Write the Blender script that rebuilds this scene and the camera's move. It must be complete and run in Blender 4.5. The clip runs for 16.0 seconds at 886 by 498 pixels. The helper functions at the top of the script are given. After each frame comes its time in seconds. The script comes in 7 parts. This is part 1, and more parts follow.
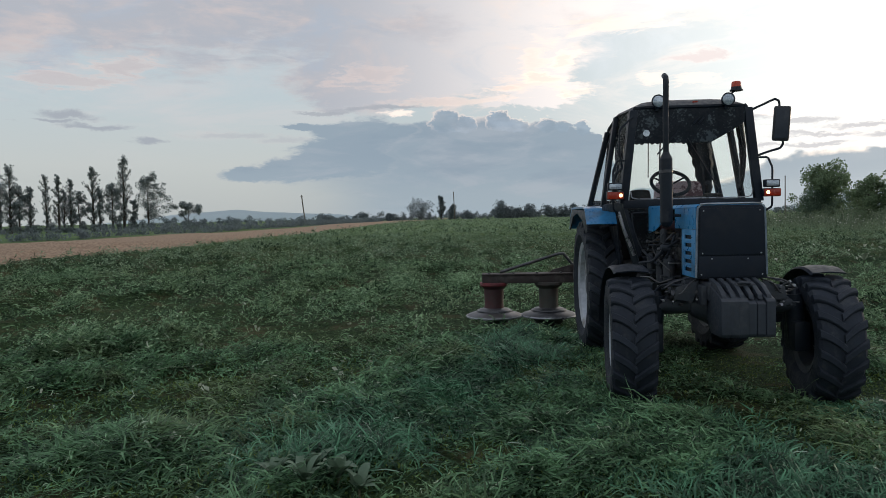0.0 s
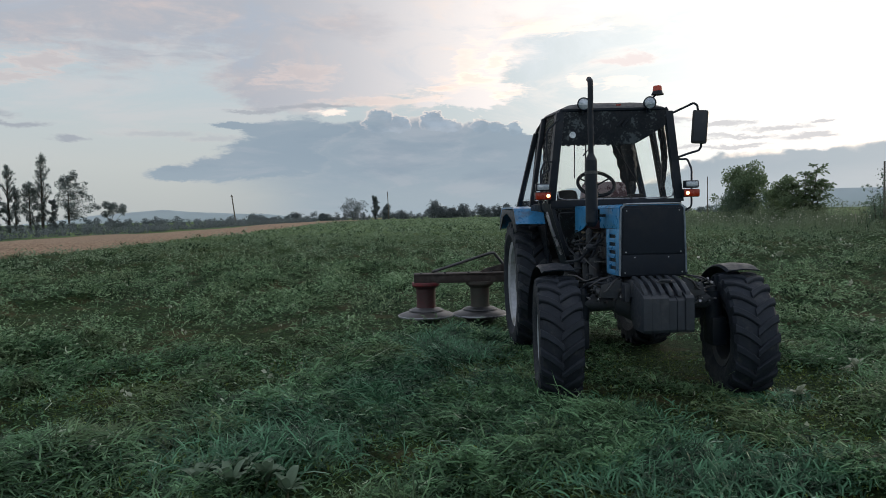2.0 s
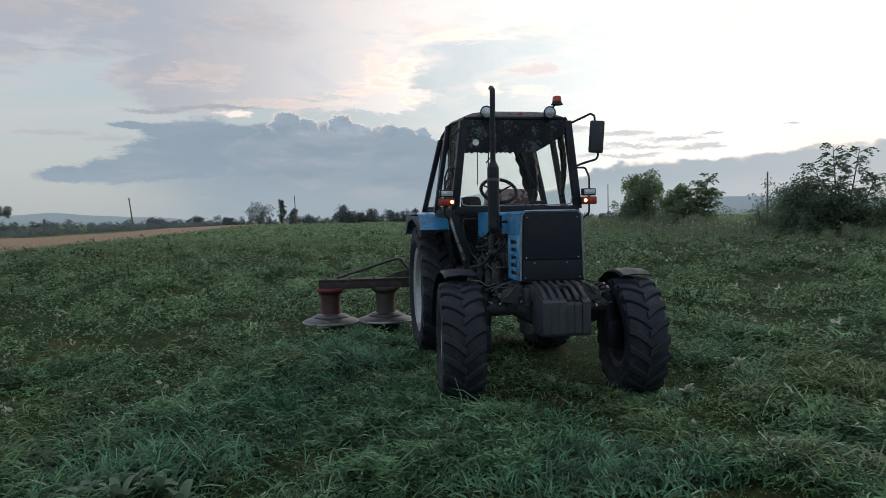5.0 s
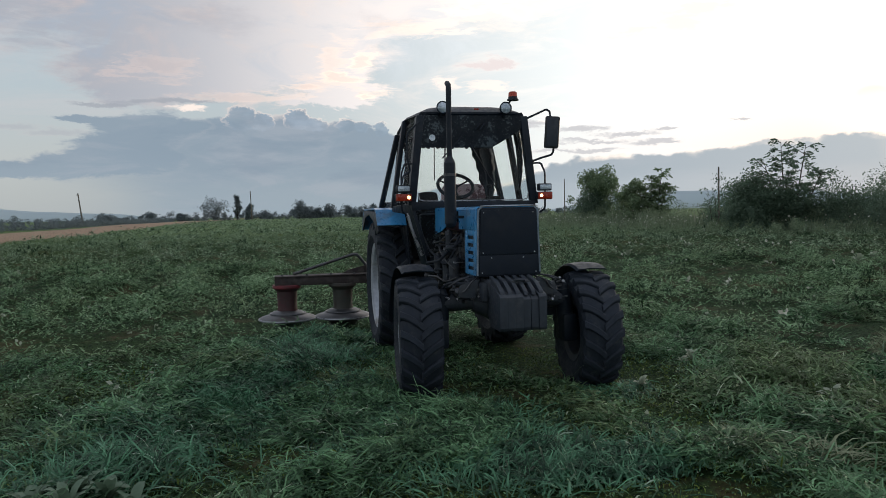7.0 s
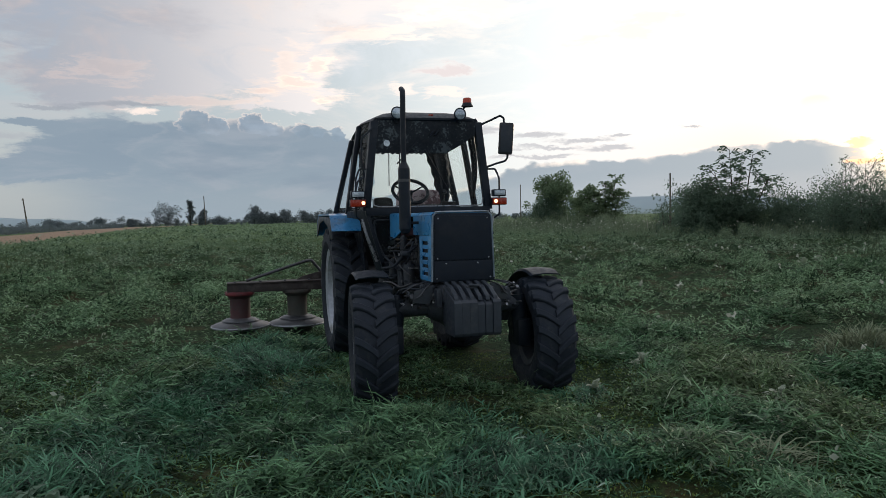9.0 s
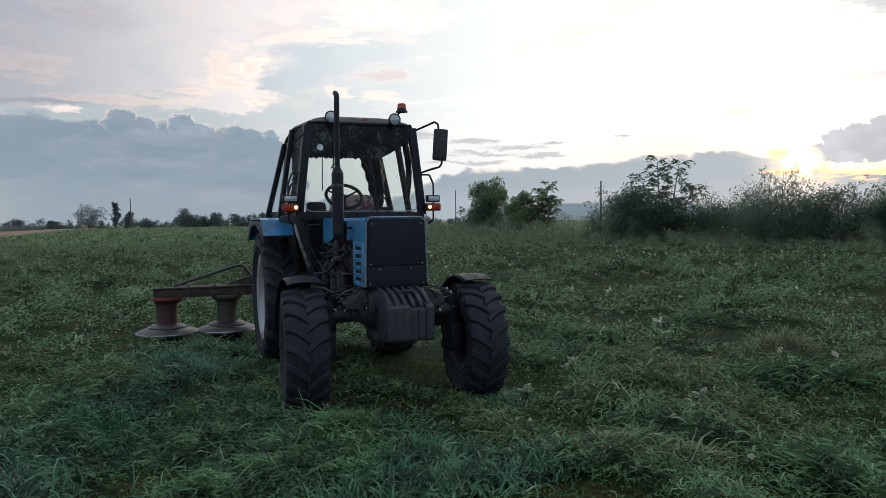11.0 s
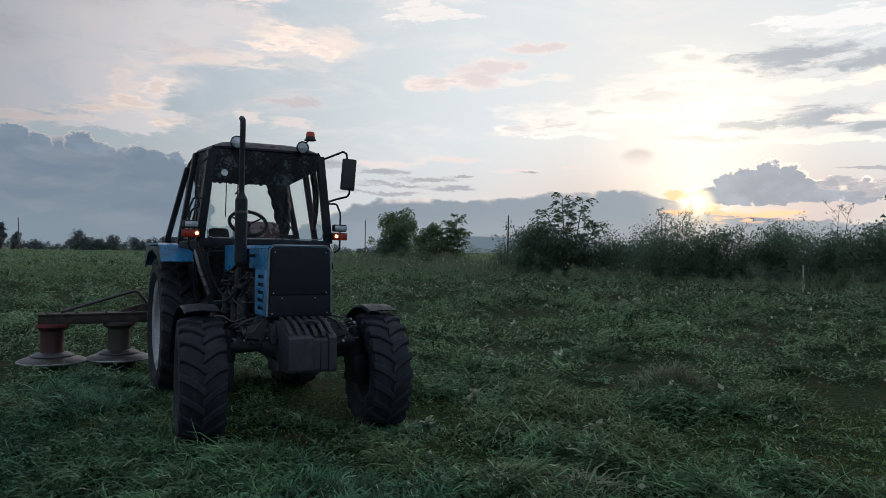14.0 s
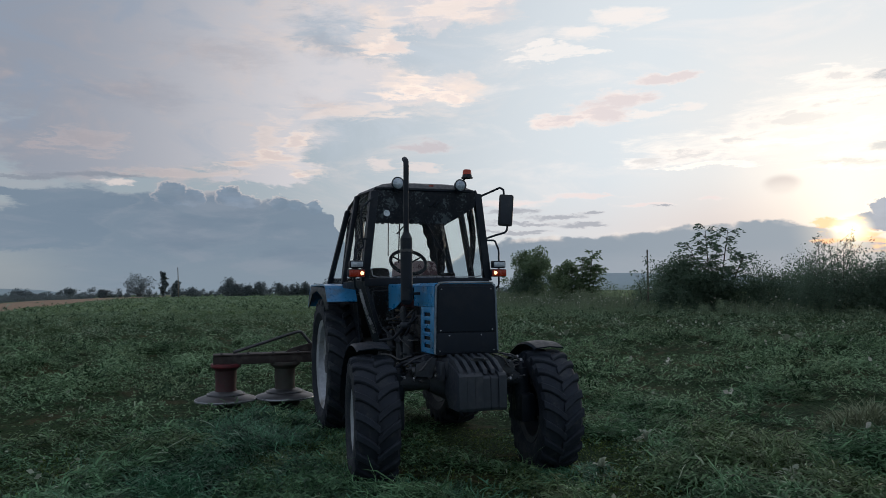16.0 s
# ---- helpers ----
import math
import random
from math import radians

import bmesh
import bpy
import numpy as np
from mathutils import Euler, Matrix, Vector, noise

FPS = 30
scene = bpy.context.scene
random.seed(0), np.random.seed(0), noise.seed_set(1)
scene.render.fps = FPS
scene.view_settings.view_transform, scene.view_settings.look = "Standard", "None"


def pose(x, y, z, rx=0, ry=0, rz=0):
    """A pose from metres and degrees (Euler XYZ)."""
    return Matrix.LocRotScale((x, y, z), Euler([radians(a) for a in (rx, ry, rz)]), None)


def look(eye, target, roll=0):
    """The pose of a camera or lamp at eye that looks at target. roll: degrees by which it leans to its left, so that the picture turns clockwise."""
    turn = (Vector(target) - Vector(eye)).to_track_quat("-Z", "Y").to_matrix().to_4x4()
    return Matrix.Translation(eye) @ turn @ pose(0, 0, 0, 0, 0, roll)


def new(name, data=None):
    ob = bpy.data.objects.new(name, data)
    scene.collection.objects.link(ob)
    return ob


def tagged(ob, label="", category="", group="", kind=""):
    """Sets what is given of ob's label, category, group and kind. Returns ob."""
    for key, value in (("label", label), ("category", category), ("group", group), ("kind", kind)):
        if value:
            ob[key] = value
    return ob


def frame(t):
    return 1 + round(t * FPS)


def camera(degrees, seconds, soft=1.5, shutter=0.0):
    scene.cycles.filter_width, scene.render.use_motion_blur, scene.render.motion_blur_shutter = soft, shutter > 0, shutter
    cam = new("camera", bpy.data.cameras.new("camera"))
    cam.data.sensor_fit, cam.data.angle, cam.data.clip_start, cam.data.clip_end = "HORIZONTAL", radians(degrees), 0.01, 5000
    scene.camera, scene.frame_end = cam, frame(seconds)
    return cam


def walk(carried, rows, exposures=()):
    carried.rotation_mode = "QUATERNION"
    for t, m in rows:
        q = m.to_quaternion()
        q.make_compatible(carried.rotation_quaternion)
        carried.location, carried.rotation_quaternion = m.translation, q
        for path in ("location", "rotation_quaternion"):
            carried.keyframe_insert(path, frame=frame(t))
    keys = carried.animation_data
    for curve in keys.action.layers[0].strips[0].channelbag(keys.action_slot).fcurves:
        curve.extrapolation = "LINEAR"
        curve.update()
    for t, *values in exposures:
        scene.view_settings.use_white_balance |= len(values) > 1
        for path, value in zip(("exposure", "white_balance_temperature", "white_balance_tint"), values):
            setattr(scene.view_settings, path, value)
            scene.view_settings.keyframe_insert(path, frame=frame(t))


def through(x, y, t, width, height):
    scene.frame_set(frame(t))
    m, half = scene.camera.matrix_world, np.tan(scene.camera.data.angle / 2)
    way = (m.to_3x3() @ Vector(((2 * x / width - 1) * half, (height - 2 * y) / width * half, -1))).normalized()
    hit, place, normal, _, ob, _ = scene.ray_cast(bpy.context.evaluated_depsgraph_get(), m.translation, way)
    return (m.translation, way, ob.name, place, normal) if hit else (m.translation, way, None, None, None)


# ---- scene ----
cam = camera(62.4, 16.0, soft=0.45)
PATH = [
    (0, (-1.995, -6.305, 1.584), (-2.111, -4.31, 1.497), -1.2),
    (0.5, (-1.987, -6.31, 1.584), (-2.058, -4.314, 1.495), -1.2),
    (1, (-1.972, -6.292, 1.584), (-1.996, -4.294, 1.495), -1.5),
    (1.5, (-1.975, -6.347, 1.585), (-1.956, -4.349, 1.497), -1.4),
    (2, (-1.958, -6.326, 1.586), (-1.895, -4.329, 1.495), -1.3),
    (2.5, (-1.949, -6.325, 1.59), (-1.851, -4.33, 1.496), -1.3),
    (3, (-1.937, -6.313, 1.59), (-1.787, -4.321, 1.492), -1.0),
    (3.5, (-1.932, -6.309, 1.59), (-1.744, -4.32, 1.501), -1.0),
    (4, (-1.923, -6.318, 1.592), (-1.69, -4.334, 1.506), -1.2),
    (6.5, (-1.906, -6.345, 1.592), (-1.514, -4.385, 1.509), -0.9),
    (7, (-1.899, -6.332, 1.595), (-1.477, -4.379, 1.497), -1.2),
    (7.5, (-1.895, -6.331, 1.597), (-1.425, -4.389, 1.508), -0.9),
    (8, (-1.887, -6.327, 1.596), (-1.4, -4.39, 1.506), -1.0),
    (10.5, (-1.864, -6.344, 1.602), (-1.198, -4.459, 1.529), -0.9),
    (11, (-1.862, -6.341, 1.603), (-1.158, -4.471, 1.528), -0.7),
    (11.5, (-1.86, -6.346, 1.601), (-1.146, -4.479, 1.533), -0.8),
    (12, (-1.847, -6.34, 1.605), (-1.066, -4.499, 1.546), -0.8),
    (12.5, (-1.842, -6.355, 1.606), (-1.008, -4.538, 1.572), -0.8),
    (13, (-1.833, -6.366, 1.607), (-0.944, -4.575, 1.588), -0.5),
    (13.5, (-1.833, -6.364, 1.611), (-0.962, -4.564, 1.598), -0.3),
    (14, (-1.838, -6.37, 1.608), (-0.908, -4.6, 1.617), 0.8),
    (14.5, (-1.862, -6.354, 1.61), (-0.875, -4.617, 1.689), 1.4),
    (15, (-1.927, -6.308, 1.598), (-1.034, -4.519, 1.658), 2.9),
    (15.5, (-2.026, -6.292, 1.585), (-1.437, -4.384, 1.688), 0.3),
    (16, (-2.073, -6.152, 1.571), (-1.471, -4.248, 1.687), -0.6),
]
EXPOSURES = [(0.0, 0.1, 6900, 10), (4.0, 0.08, 6880, 10), (8.0, 0.0, 6800, 10), (12.0, -0.05, 6700, 10), (13.0, -0.47, 6560, 10), (14.0, -0.48, 6450, 10), (14.5, -0.63, 6400, 10), (15.2, -0.58, 6370, 10), (16.0, -0.50, 6350, 10)]
walk(cam, [(t, look(eye, target, roll)) for t, eye, target, roll in PATH], EXPOSURES)

# ---- world and sun ----
SUN_AZ, SUN_EL = 46.8, 4.0     # degrees, azimuth clockwise from +y


def direction(az, el):
    a, e = radians(az), radians(el)
    return Vector((math.sin(a) * math.cos(e), math.cos(a) * math.cos(e), math.sin(e)))


class Nodes:
    """Small helper to wire shader nodes."""

    def __init__(self, tree):
        self.tree = tree

    def add(self, kind, **inputs):
        n = self.tree.nodes.new(kind)
        return n

    def link(self, a, b):
        self.tree.links.new(a, b)

    def put(self, socket, value):
        if isinstance(value, bpy.types.NodeSocket):
            self.link(value, socket)
        elif isinstance(value, (tuple, list)) and len(value) == 3 and socket.type == "RGBA":
            socket.default_value = (*value, 1.0)
        else:
            socket.default_value = value

    def math(self, op, a, b=0.0, c=0.0, clamp=False):
        n = self.add("ShaderNodeMath")
        n.operation, n.use_clamp = op, clamp
        for s, v in zip(n.inputs, (a, b, c)):
            self.put(s, v)
        return n.outputs[0]

    def step(self, x, lo, hi, a=0.0, b=1.0, smooth=True):
        n = self.add("ShaderNodeMapRange")
        n.interpolation_type = "SMOOTHSTEP" if smooth else "LINEAR"
        for k, v in zip(("Value", "From Min", "From Max", "To Min", "To Max"), (x, lo, hi, a, b)):
            self.put(n.inputs[k], v)
        return n.outputs[0]

    def mix(self, f, a, b, mode="MIX"):
        n = self.add("ShaderNodeMix")
        n.data_type, n.blend_type, n.clamp_factor = "RGBA", mode, True
        self.put(n.inputs[0], f)
        self.put(n.inputs[6], a)
        self.put(n.inputs[7], b)
        return n.outputs[2]

    def xyz(self, x, y, z):
        n = self.add("ShaderNodeCombineXYZ")
        for s, v in zip(n.inputs, (x, y, z)):
            self.put(s, v)
        return n.outputs[0]

    def noise(self, vec, scale, detail=4.0, rough=0.55, out=0, distortion=0.0):
        n = self.add("ShaderNodeTexNoise")
        if vec is not None:
            self.put(n.inputs["Vector"], vec)
        for k, v in (("Scale", scale), ("Detail", detail), ("Roughness", rough), ("Distortion", distortion)):
            self.put(n.inputs[k], v)
        return n.outputs[out]

    def ramp(self, f, stops, ease="LINEAR"):
        n = self.add("ShaderNodeValToRGB")
        n.color_ramp.interpolation = ease
        while len(n.color_ramp.elements) < len(stops):
            n.color_ramp.elements.new(0.5)
        for e, (p, c) in zip(n.color_ramp.elements, stops):
            e.position = p
            e.color = (c, c, c, 1) if isinstance(c, float) else (*c, 1)
        self.put(n.inputs[0], f)
        return n.outputs[0]


world = bpy.data.worlds.new("evening_sky")
scene.world = world
world.use_nodes = True
world.node_tree.nodes.clear()
W = Nodes(world.node_tree)
out = W.add("ShaderNodeOutputWorld")
back = W.add("ShaderNodeBackground")
W.link(back.outputs[0], out.inputs[0])
sep = W.add("ShaderNodeSeparateXYZ")
coord = W.add("ShaderNodeTexCoord")
W.link(coord.outputs["Generated"], sep.inputs[0])
dx, dy, dz = sep.outputs
az = W.math("MULTIPLY", W.math("ARCTAN2", dx, dy), 180 / math.pi)
el = W.math("MULTIPLY", W.math("ARCSINE", dz), 180 / math.pi)
# nearness to the sun: wide and narrow
def sun_near(reach, stretch, lift=0.0):
    d = W.math("SQRT", W.math("ADD", W.math("POWER", W.math("SUBTRACT", az, SUN_AZ), 2.0),
                              W.math("POWER", W.math("MULTIPLY", W.math("SUBTRACT", el, SUN_EL + lift), stretch), 2.0)))
    return W.step(d, reach, 0.0, smooth=False)


glow = W.math("POWER", sun_near(66.0, 1.0, 6.0), 1.3)
# clear sky between the clouds
nishita = W.add("ShaderNodeTexSky")
nishita.sky_type, nishita.sun_disc = "NISHITA", False
nishita.sun_elevation, nishita.sun_rotation = radians(SUN_EL), radians(SUN_AZ)
base = W.ramp(W.step(el, 0.0, 60.0, smooth=False),
              [(0.0, (0.44, 0.50, 0.54)), (0.07, (0.52, 0.58, 0.62)), (0.15, (0.50, 0.60, 0.68)), (0.4, (0.52, 0.62, 0.76)), (1.0, (0.62, 0.70, 0.84))])
clear = W.mix(0.10, base, W.mix(1.0, nishita.outputs[0], (0.10, 0.10, 0.10), "MULTIPLY"))
clear = W.mix(W.step(glow, 0.12, 0.75), clear, (1.08, 1.14, 1.17))
clear = W.mix(W.math("MULTIPLY", sun_near(17.0, 1.1, 2.0), 0.5), clear, (1.75, 1.45, 1.15))


def sky_point(stretch, shift_az=0.0, shift_el=0.0, layer=0.0):
    return W.xyz(W.math("ADD", az, shift_az), W.math("MULTIPLY", W.math("ADD", el, shift_el), stretch), layer)


def layer_noise(stretch, scale, layer, detail=8.0, rough=0.60, distortion=0.25, toward=(1.6, -0.7)):
    """Cloud density, and how much thinner it gets towards the sun, which is the lit side."""
    n0 = W.noise(sky_point(stretch, 0, 0, layer), scale, detail, rough, distortion=distortion)
    n1 = W.noise(sky_point(stretch, *toward, layer), scale, detail, rough, distortion=distortion)
    return n0, W.math("SUBTRACT", n0, n1)


# coordinates bent by turbulence, so that cloud edges fray: strong for the great sheets, mild for the small clouds
def bent(scale, stretch, across, up, layer):
    n = W.add("ShaderNodeTexNoise")
    W.put(n.inputs["Vector"], sky_point(stretch, 0, 0, layer))
    for k, v in (("Scale", scale), ("Detail", 10.0), ("Roughness", 0.66), ("Distortion", 0.3)):
        n.inputs[k].default_value = v
    c = W.add("ShaderNodeSeparateColor")
    W.link(n.outputs["Color"], c.inputs[0])
    return W.xyz(W.math("ADD", az, W.math("MULTIPLY", W.math("SUBTRACT", c.outputs[0], 0.5), across)),
                 W.math("ADD", el, W.math("MULTIPLY", W.math("SUBTRACT", c.outputs[1], 0.5), up)), 0.0)


STRONG, MILD = bent(0.10, 2.0, 13.0, 7.0, 50.0), bent(0.20, 2.4, 6.5, 2.2, 60.0)
TEXTURE = W.noise(sky_point(2.6, 0, 0, 70.0), 0.14, 9.0, 0.62, distortion=0.4)
WISP = W.noise(sky_point(4.6, 0, 0, 80.0), 0.36, 8.0, 0.66, distortion=0.5)


def bodies(p, ovals, gain=1.0):
    """How deep inside a union of ovals a direction lies: bearing, height, half width, half height."""
    f = None
    for oa, oe, ow, oh in ovals:
        n = W.add("ShaderNodeVectorMath")
        n.operation = "MULTIPLY_ADD"
        W.put(n.inputs[0], p)
        n.inputs[1].default_value, n.inputs[2].default_value = (1 / ow, 1 / oh, 0), (-oa / ow, -oe / oh, 0)
        d = W.add("ShaderNodeVectorMath")
        d.operation = "LENGTH"
        W.link(n.outputs[0], d.inputs[0])
        g = W.math("SUBTRACT", 1.0, d.outputs["Value"])
        f = g if f is None else W.math("MAXIMUM", f, g)
    return f


def cloud(p, ovals, shade_col, lit_col, amount=0.85, soft=(0.0, 0.45), depth=(0.05, 0.5), fray=0.5, mottle=0.6):
    """A cloud of ovals: thin and lit along its edge, shaded within."""
    global sky
    f = W.math("ADD", bodies(p, ovals), W.math("MULTIPLY", W.math("SUBTRACT", WISP, 0.5), fray))
    inner = W.math("ADD", f, W.math("MULTIPLY", W.math("SUBTRACT", TEXTURE, 0.5), mottle))
    sky = W.mix(W.math("MULTIPLY", W.step(f, *soft), amount), sky, W.mix(W.step(inner, *depth), lit_col, shade_col))


sky = clear
# thin veils drifting through all of the clear sky
VEIL = W.noise(sky_point(3.6, 0, 0, 33.0), 0.075, 9.0, 0.66, distortion=0.6)
veil_col = W.mix(W.step(glow, 0.1, 0.6), (0.62, 0.60, 0.64), (1.45, 1.30, 1.20))
sky = W.mix(W.math("MULTIPLY", W.step(VEIL, 0.46, 0.68), W.step(el, 3.0, 9.0, 0.0, 0.42)), sky, veil_col)
# high broken cloud overhead
n0, lit0 = layer_noise(2.4, 0.052, 1.0, 9.0, 0.64)
mauve = W.mix(W.step(glow, 0.02, 0.36), (0.405, 0.44, 0.52), (1.02, 0.97, 0.98))
peach = W.mix(W.step(glow, 0.04, 0.45), (0.56, 0.515, 0.545), (1.42, 1.18, 1.03))
sky = W.mix(W.math("MULTIPLY", W.math("MULTIPLY", W.step(n0, 0.48, 0.62), W.step(el, 21.0, 30.0)), 0.8), sky, W.mix(W.step(lit0, 0.0, 0.08), mauve, peach))
# the great mauve sheet, with thin pink parts
cloud(STRONG, [(-40, 20.0, 22, 10.5), (-26, 22.0, 24, 11.5), (-8, 19.5, 16, 9.0), (0, 15.0, 9.5, 6.2), (-7, 11.0, 9, 2.8), (3.5, 11.2, 4.5, 2.6), (8, 16.0, 8, 2.6), (14, 15.6, 6.0, 1.4), (5, 25.0, 16, 5.5), (16.5, 21.8, 8.0, 1.9), (4.5, 9.2, 4.5, 0.8)],
      mauve, peach, 0.92, (-0.10, 0.25), (-0.25, 0.38), 0.6, 2.2)
# blue showing faintly through the sheet
THIN = W.noise(sky_point(2.2, 0, 0, 91.0), 0.11, 8.0, 0.62, distortion=0.8)
sky = W.mix(W.math("MULTIPLY", W.step(THIN, 0.50, 0.66), W.math("MULTIPLY", W.step(glow, 0.62, 0.40), W.step(el, 8.0, 12.0, 0.0, 0.5))), sky, W.mix(W.step(glow, 0.05, 0.5), (0.38, 0.47, 0.60), (0.90, 0.97, 1.04)))
sky = W.mix(W.math("MULTIPLY", W.step(THIN, 0.47, 0.33), W.math("MULTIPLY", W.step(glow, 0.62, 0.40), W.step(el, 8.0, 12.0, 0.0, 0.4))), sky, peach)
# its lit seams
cloud(MILD, [(-30.3, 10.0, 4.6, 0.7), (-26.8, 11.2, 3.0, 1.0), (-9.0, 10.6, 3.0, 1.0), (-3.2, 8.9, 6.0, 0.36), (4.2, 11.6, 1.4, 1.8), (3.4, 9.8, 2.4, 0.8), (7.0, 9.4, 2.0, 0.35), (9.8, 14.0, 4.4, 0.8), (15.4, 15.7, 3.8, 1.0), (12.5, 19.6, 2.0, 1.6), (18.5, 21.6, 4.5, 0.9)],
      peach, W.mix(W.step(glow, 0.06, 0.45), (0.78, 0.65, 0.63), (1.62, 1.32, 1.12)), 0.62, (-0.15, 0.7), (0.1, 0.8), 3.4, 1.0)
cloud(STRONG, [(1.0, 17.5, 7.0, 2.6), (7.5, 14.6, 4.6, 1.5), (-6.0, 14.0, 6.0, 2.2), (10.0, 18.6, 4.0, 1.6)], W.mix(W.step(glow, 0.05, 0.5), (0.36, 0.37, 0.44), (0.74, 0.70, 0.73)), mauve, 0.32, (-0.4, 1.0), (0.0, 0.9), 1.0, 1.8)
cloud(MILD, [(15.6, 15.4, 2.6, 0.7), (18.2, 14.8, 1.8, 0.6), (13.6, 18.9, 2.0, 1.0), (6.6, 11.6, 1.0, 1.0), (5.0, 10.3, 2.2, 0.4), (2.2, 9.6, 2.4, 0.35), (7.0, 9.2, 1.2, 0.25)], W.mix(W.step(glow, 0.06, 0.5), (0.72, 0.60, 0.58), (1.35, 1.14, 1.03)), W.mix(W.step(glow, 0.06, 0.45), (0.90, 0.75, 0.70), (1.75, 1.42, 1.18)), 0.75, (0.0, 0.6), (0.1, 0.8), 2.6, 1.4)
# warm band low under the sun
warm = W.math("MULTIPLY", W.step(el, 9.5, 2.5), sun_near(27.0, 1.0))
sky = W.mix(W.math("MULTIPLY", warm, 0.9), sky, (1.02, 0.76, 0.66))
# pink-bottomed clouds in the clear sky
cloud(MILD, [(26.6, 13.0, 2.8, 0.6), (29.5, 13.4, 3.2, 1.15), (32.0, 14.2, 3.0, 1.1), (35.0, 15.5, 3.0, 0.5)], (1.15, 1.0, 0.97), (1.62, 1.33, 1.16), 0.88, (0.0, 0.6), (0.05, 0.7), 1.4, 1.4)
cloud(MILD, [(34.0, 13.2, 2.2, 0.3), (36.4, 13.4, 1.6, 0.3), (28.6, 19.3, 2.8, 0.8), (31.6, 20.2, 3.4, 1.0)], (1.40, 1.27, 1.18), (1.65, 1.42, 1.25), 0.8, (0.0, 0.8), (0.1, 0.7), 2.2)
cloud(MILD, [(26.2, 17.9, 3.0, 0.75), (25.0, 18.6, 2.2, 0.4)], (1.40, 1.30, 1.22), (1.55, 1.40, 1.27), 0.75, (0.0, 0.6), (0.1, 0.7), 4.0)
cloud(MILD, [(15.6, 11.35, 2.8, 0.36), (16.6, 11.5, 1.3, 0.5)], (0.86, 0.77, 0.79), (1.12, 0.92, 0.88), 0.8, (0.0, 0.7), (0.0, 0.5), 1.0)
cloud(MILD, [(12.8, 9.9, 1.5, 0.6), (16.4, 9.6, 2.4, 0.6)], (1.20, 1.04, 0.98), (1.35, 1.12, 1.0), 0.7, (0.0, 0.7), (0.1, 0.7), 3.0)
# streaked bank above the sun
cloud(MILD, [(40.0, 10.6, 8.0, 1.3), (46.5, 12.4, 7.0, 2.0), (50.0, 9.6, 7.0, 1.5)], (1.50, 1.40, 1.28), (1.62, 1.46, 1.30), 0.75, (-0.2, 0.9), (0.2, 0.8), 2.4)
cloud(MILD, [(33.6, 9.7, 2.4, 0.6), (36.6, 9.9, 3.2, 0.8), (40.2, 10.8, 3.6, 0.8), (44.0, 12.0, 3.8, 0.85), (47.6, 13.0, 4.0, 0.9), (46.0, 14.4, 3.6, 0.7)], (1.16, 1.10, 1.05), (1.78, 1.58, 1.40), 0.85, (-0.1, 0.9), (0.2, 0.9), 2.6, 2.2)
cloud(MILD, [(38.0, 9.1, 4.2, 0.25), (44.5, 10.4, 5.0, 0.4), (49.0, 11.0, 4.5, 0.6), (48.5, 9.3, 5.5, 0.3), (46.8, 13.0, 3.0, 0.22)], (1.60, 1.44, 1.28), (2.0, 1.76, 1.50), 0.9, (0.0, 0.7), (0.2, 0.8), 2.0)
cloud(MILD, [(53.5, 13.8, 5.2, 1.1), (58.5, 13.2, 4.5, 0.9), (64.0, 13.6, 4.0, 1.2), (54.6, 9.8, 4.8, 1.1), (50.5, 9.6, 3.2, 0.45), (58.5, 8.9, 4.0, 0.6), (47.5, 8.7, 4.2, 0.25)], (0.62, 0.67, 0.73), (1.20, 1.12, 1.06), 0.88, (-0.1, 0.8), (-0.1, 0.55), 2.6, 1.8)
cloud(MILD, [(59.5, 12.4, 3.8, 0.4), (54.0, 12.0, 4.2, 0.5), (59.8, 10.1, 2.6, 0.6), (57.0, 9.6, 2.2, 0.3), (50.5, 8.35, 8.0, 0.2), (56.0, 8.1, 6.0, 0.22)], (1.60, 1.42, 1.24), (1.9, 1.64, 1.38), 0.9, (0.0, 0.7), (0.2, 0.8), 2.0)
cloud(MILD, [(54.0, 16.0, 3.2, 0.5), (57.5, 15.8, 4.4, 1.0), (61.5, 16.2, 4.2, 1.3)], (1.40, 1.36, 1.34), (1.80, 1.66, 1.52), 0.9, (0.0, 0.6), (0.1, 0.6), 4.0)
# streaks low over the far bank, pink above and grey below
cloud(MILD, [(23.0, 6.9, 4.2, 0.4), (28.6, 7.1, 4.0, 0.26), (38.5, 6.7, 1.6, 0.16), (33.0, 6.3, 3.2, 0.2)], (1.30, 1.10, 1.04), (1.5, 1.27, 1.17), 0.8, (0.0, 0.8), (0.1, 0.7), 2.0)
cloud(MILD, [(22.6, 6.2, 3.0, 0.30), (26.4, 5.7, 3.4, 0.26), (29.0, 5.9, 1.4, 0.16), (24.0, 5.2, 3.6, 0.24), (28.2, 5.0, 3.2, 0.28), (22.6, 4.5, 4.0, 0.22), (18.0, 6.7, 3.0, 0.36), (34.0, 6.1, 1.0, 0.14)], (0.60, 0.61, 0.66), (1.02, 0.93, 0.92), 0.88, (-0.1, 0.7), (-0.1, 0.5), 1.6, 1.0)
# glow of the sun through thin cloud
halo = W.math("POWER", sun_near(9.5, 0.85, 2.0), 1.5)
sky = W.mix(W.math("MULTIPLY", halo, 0.55), sky, (2.3, 2.05, 1.65))
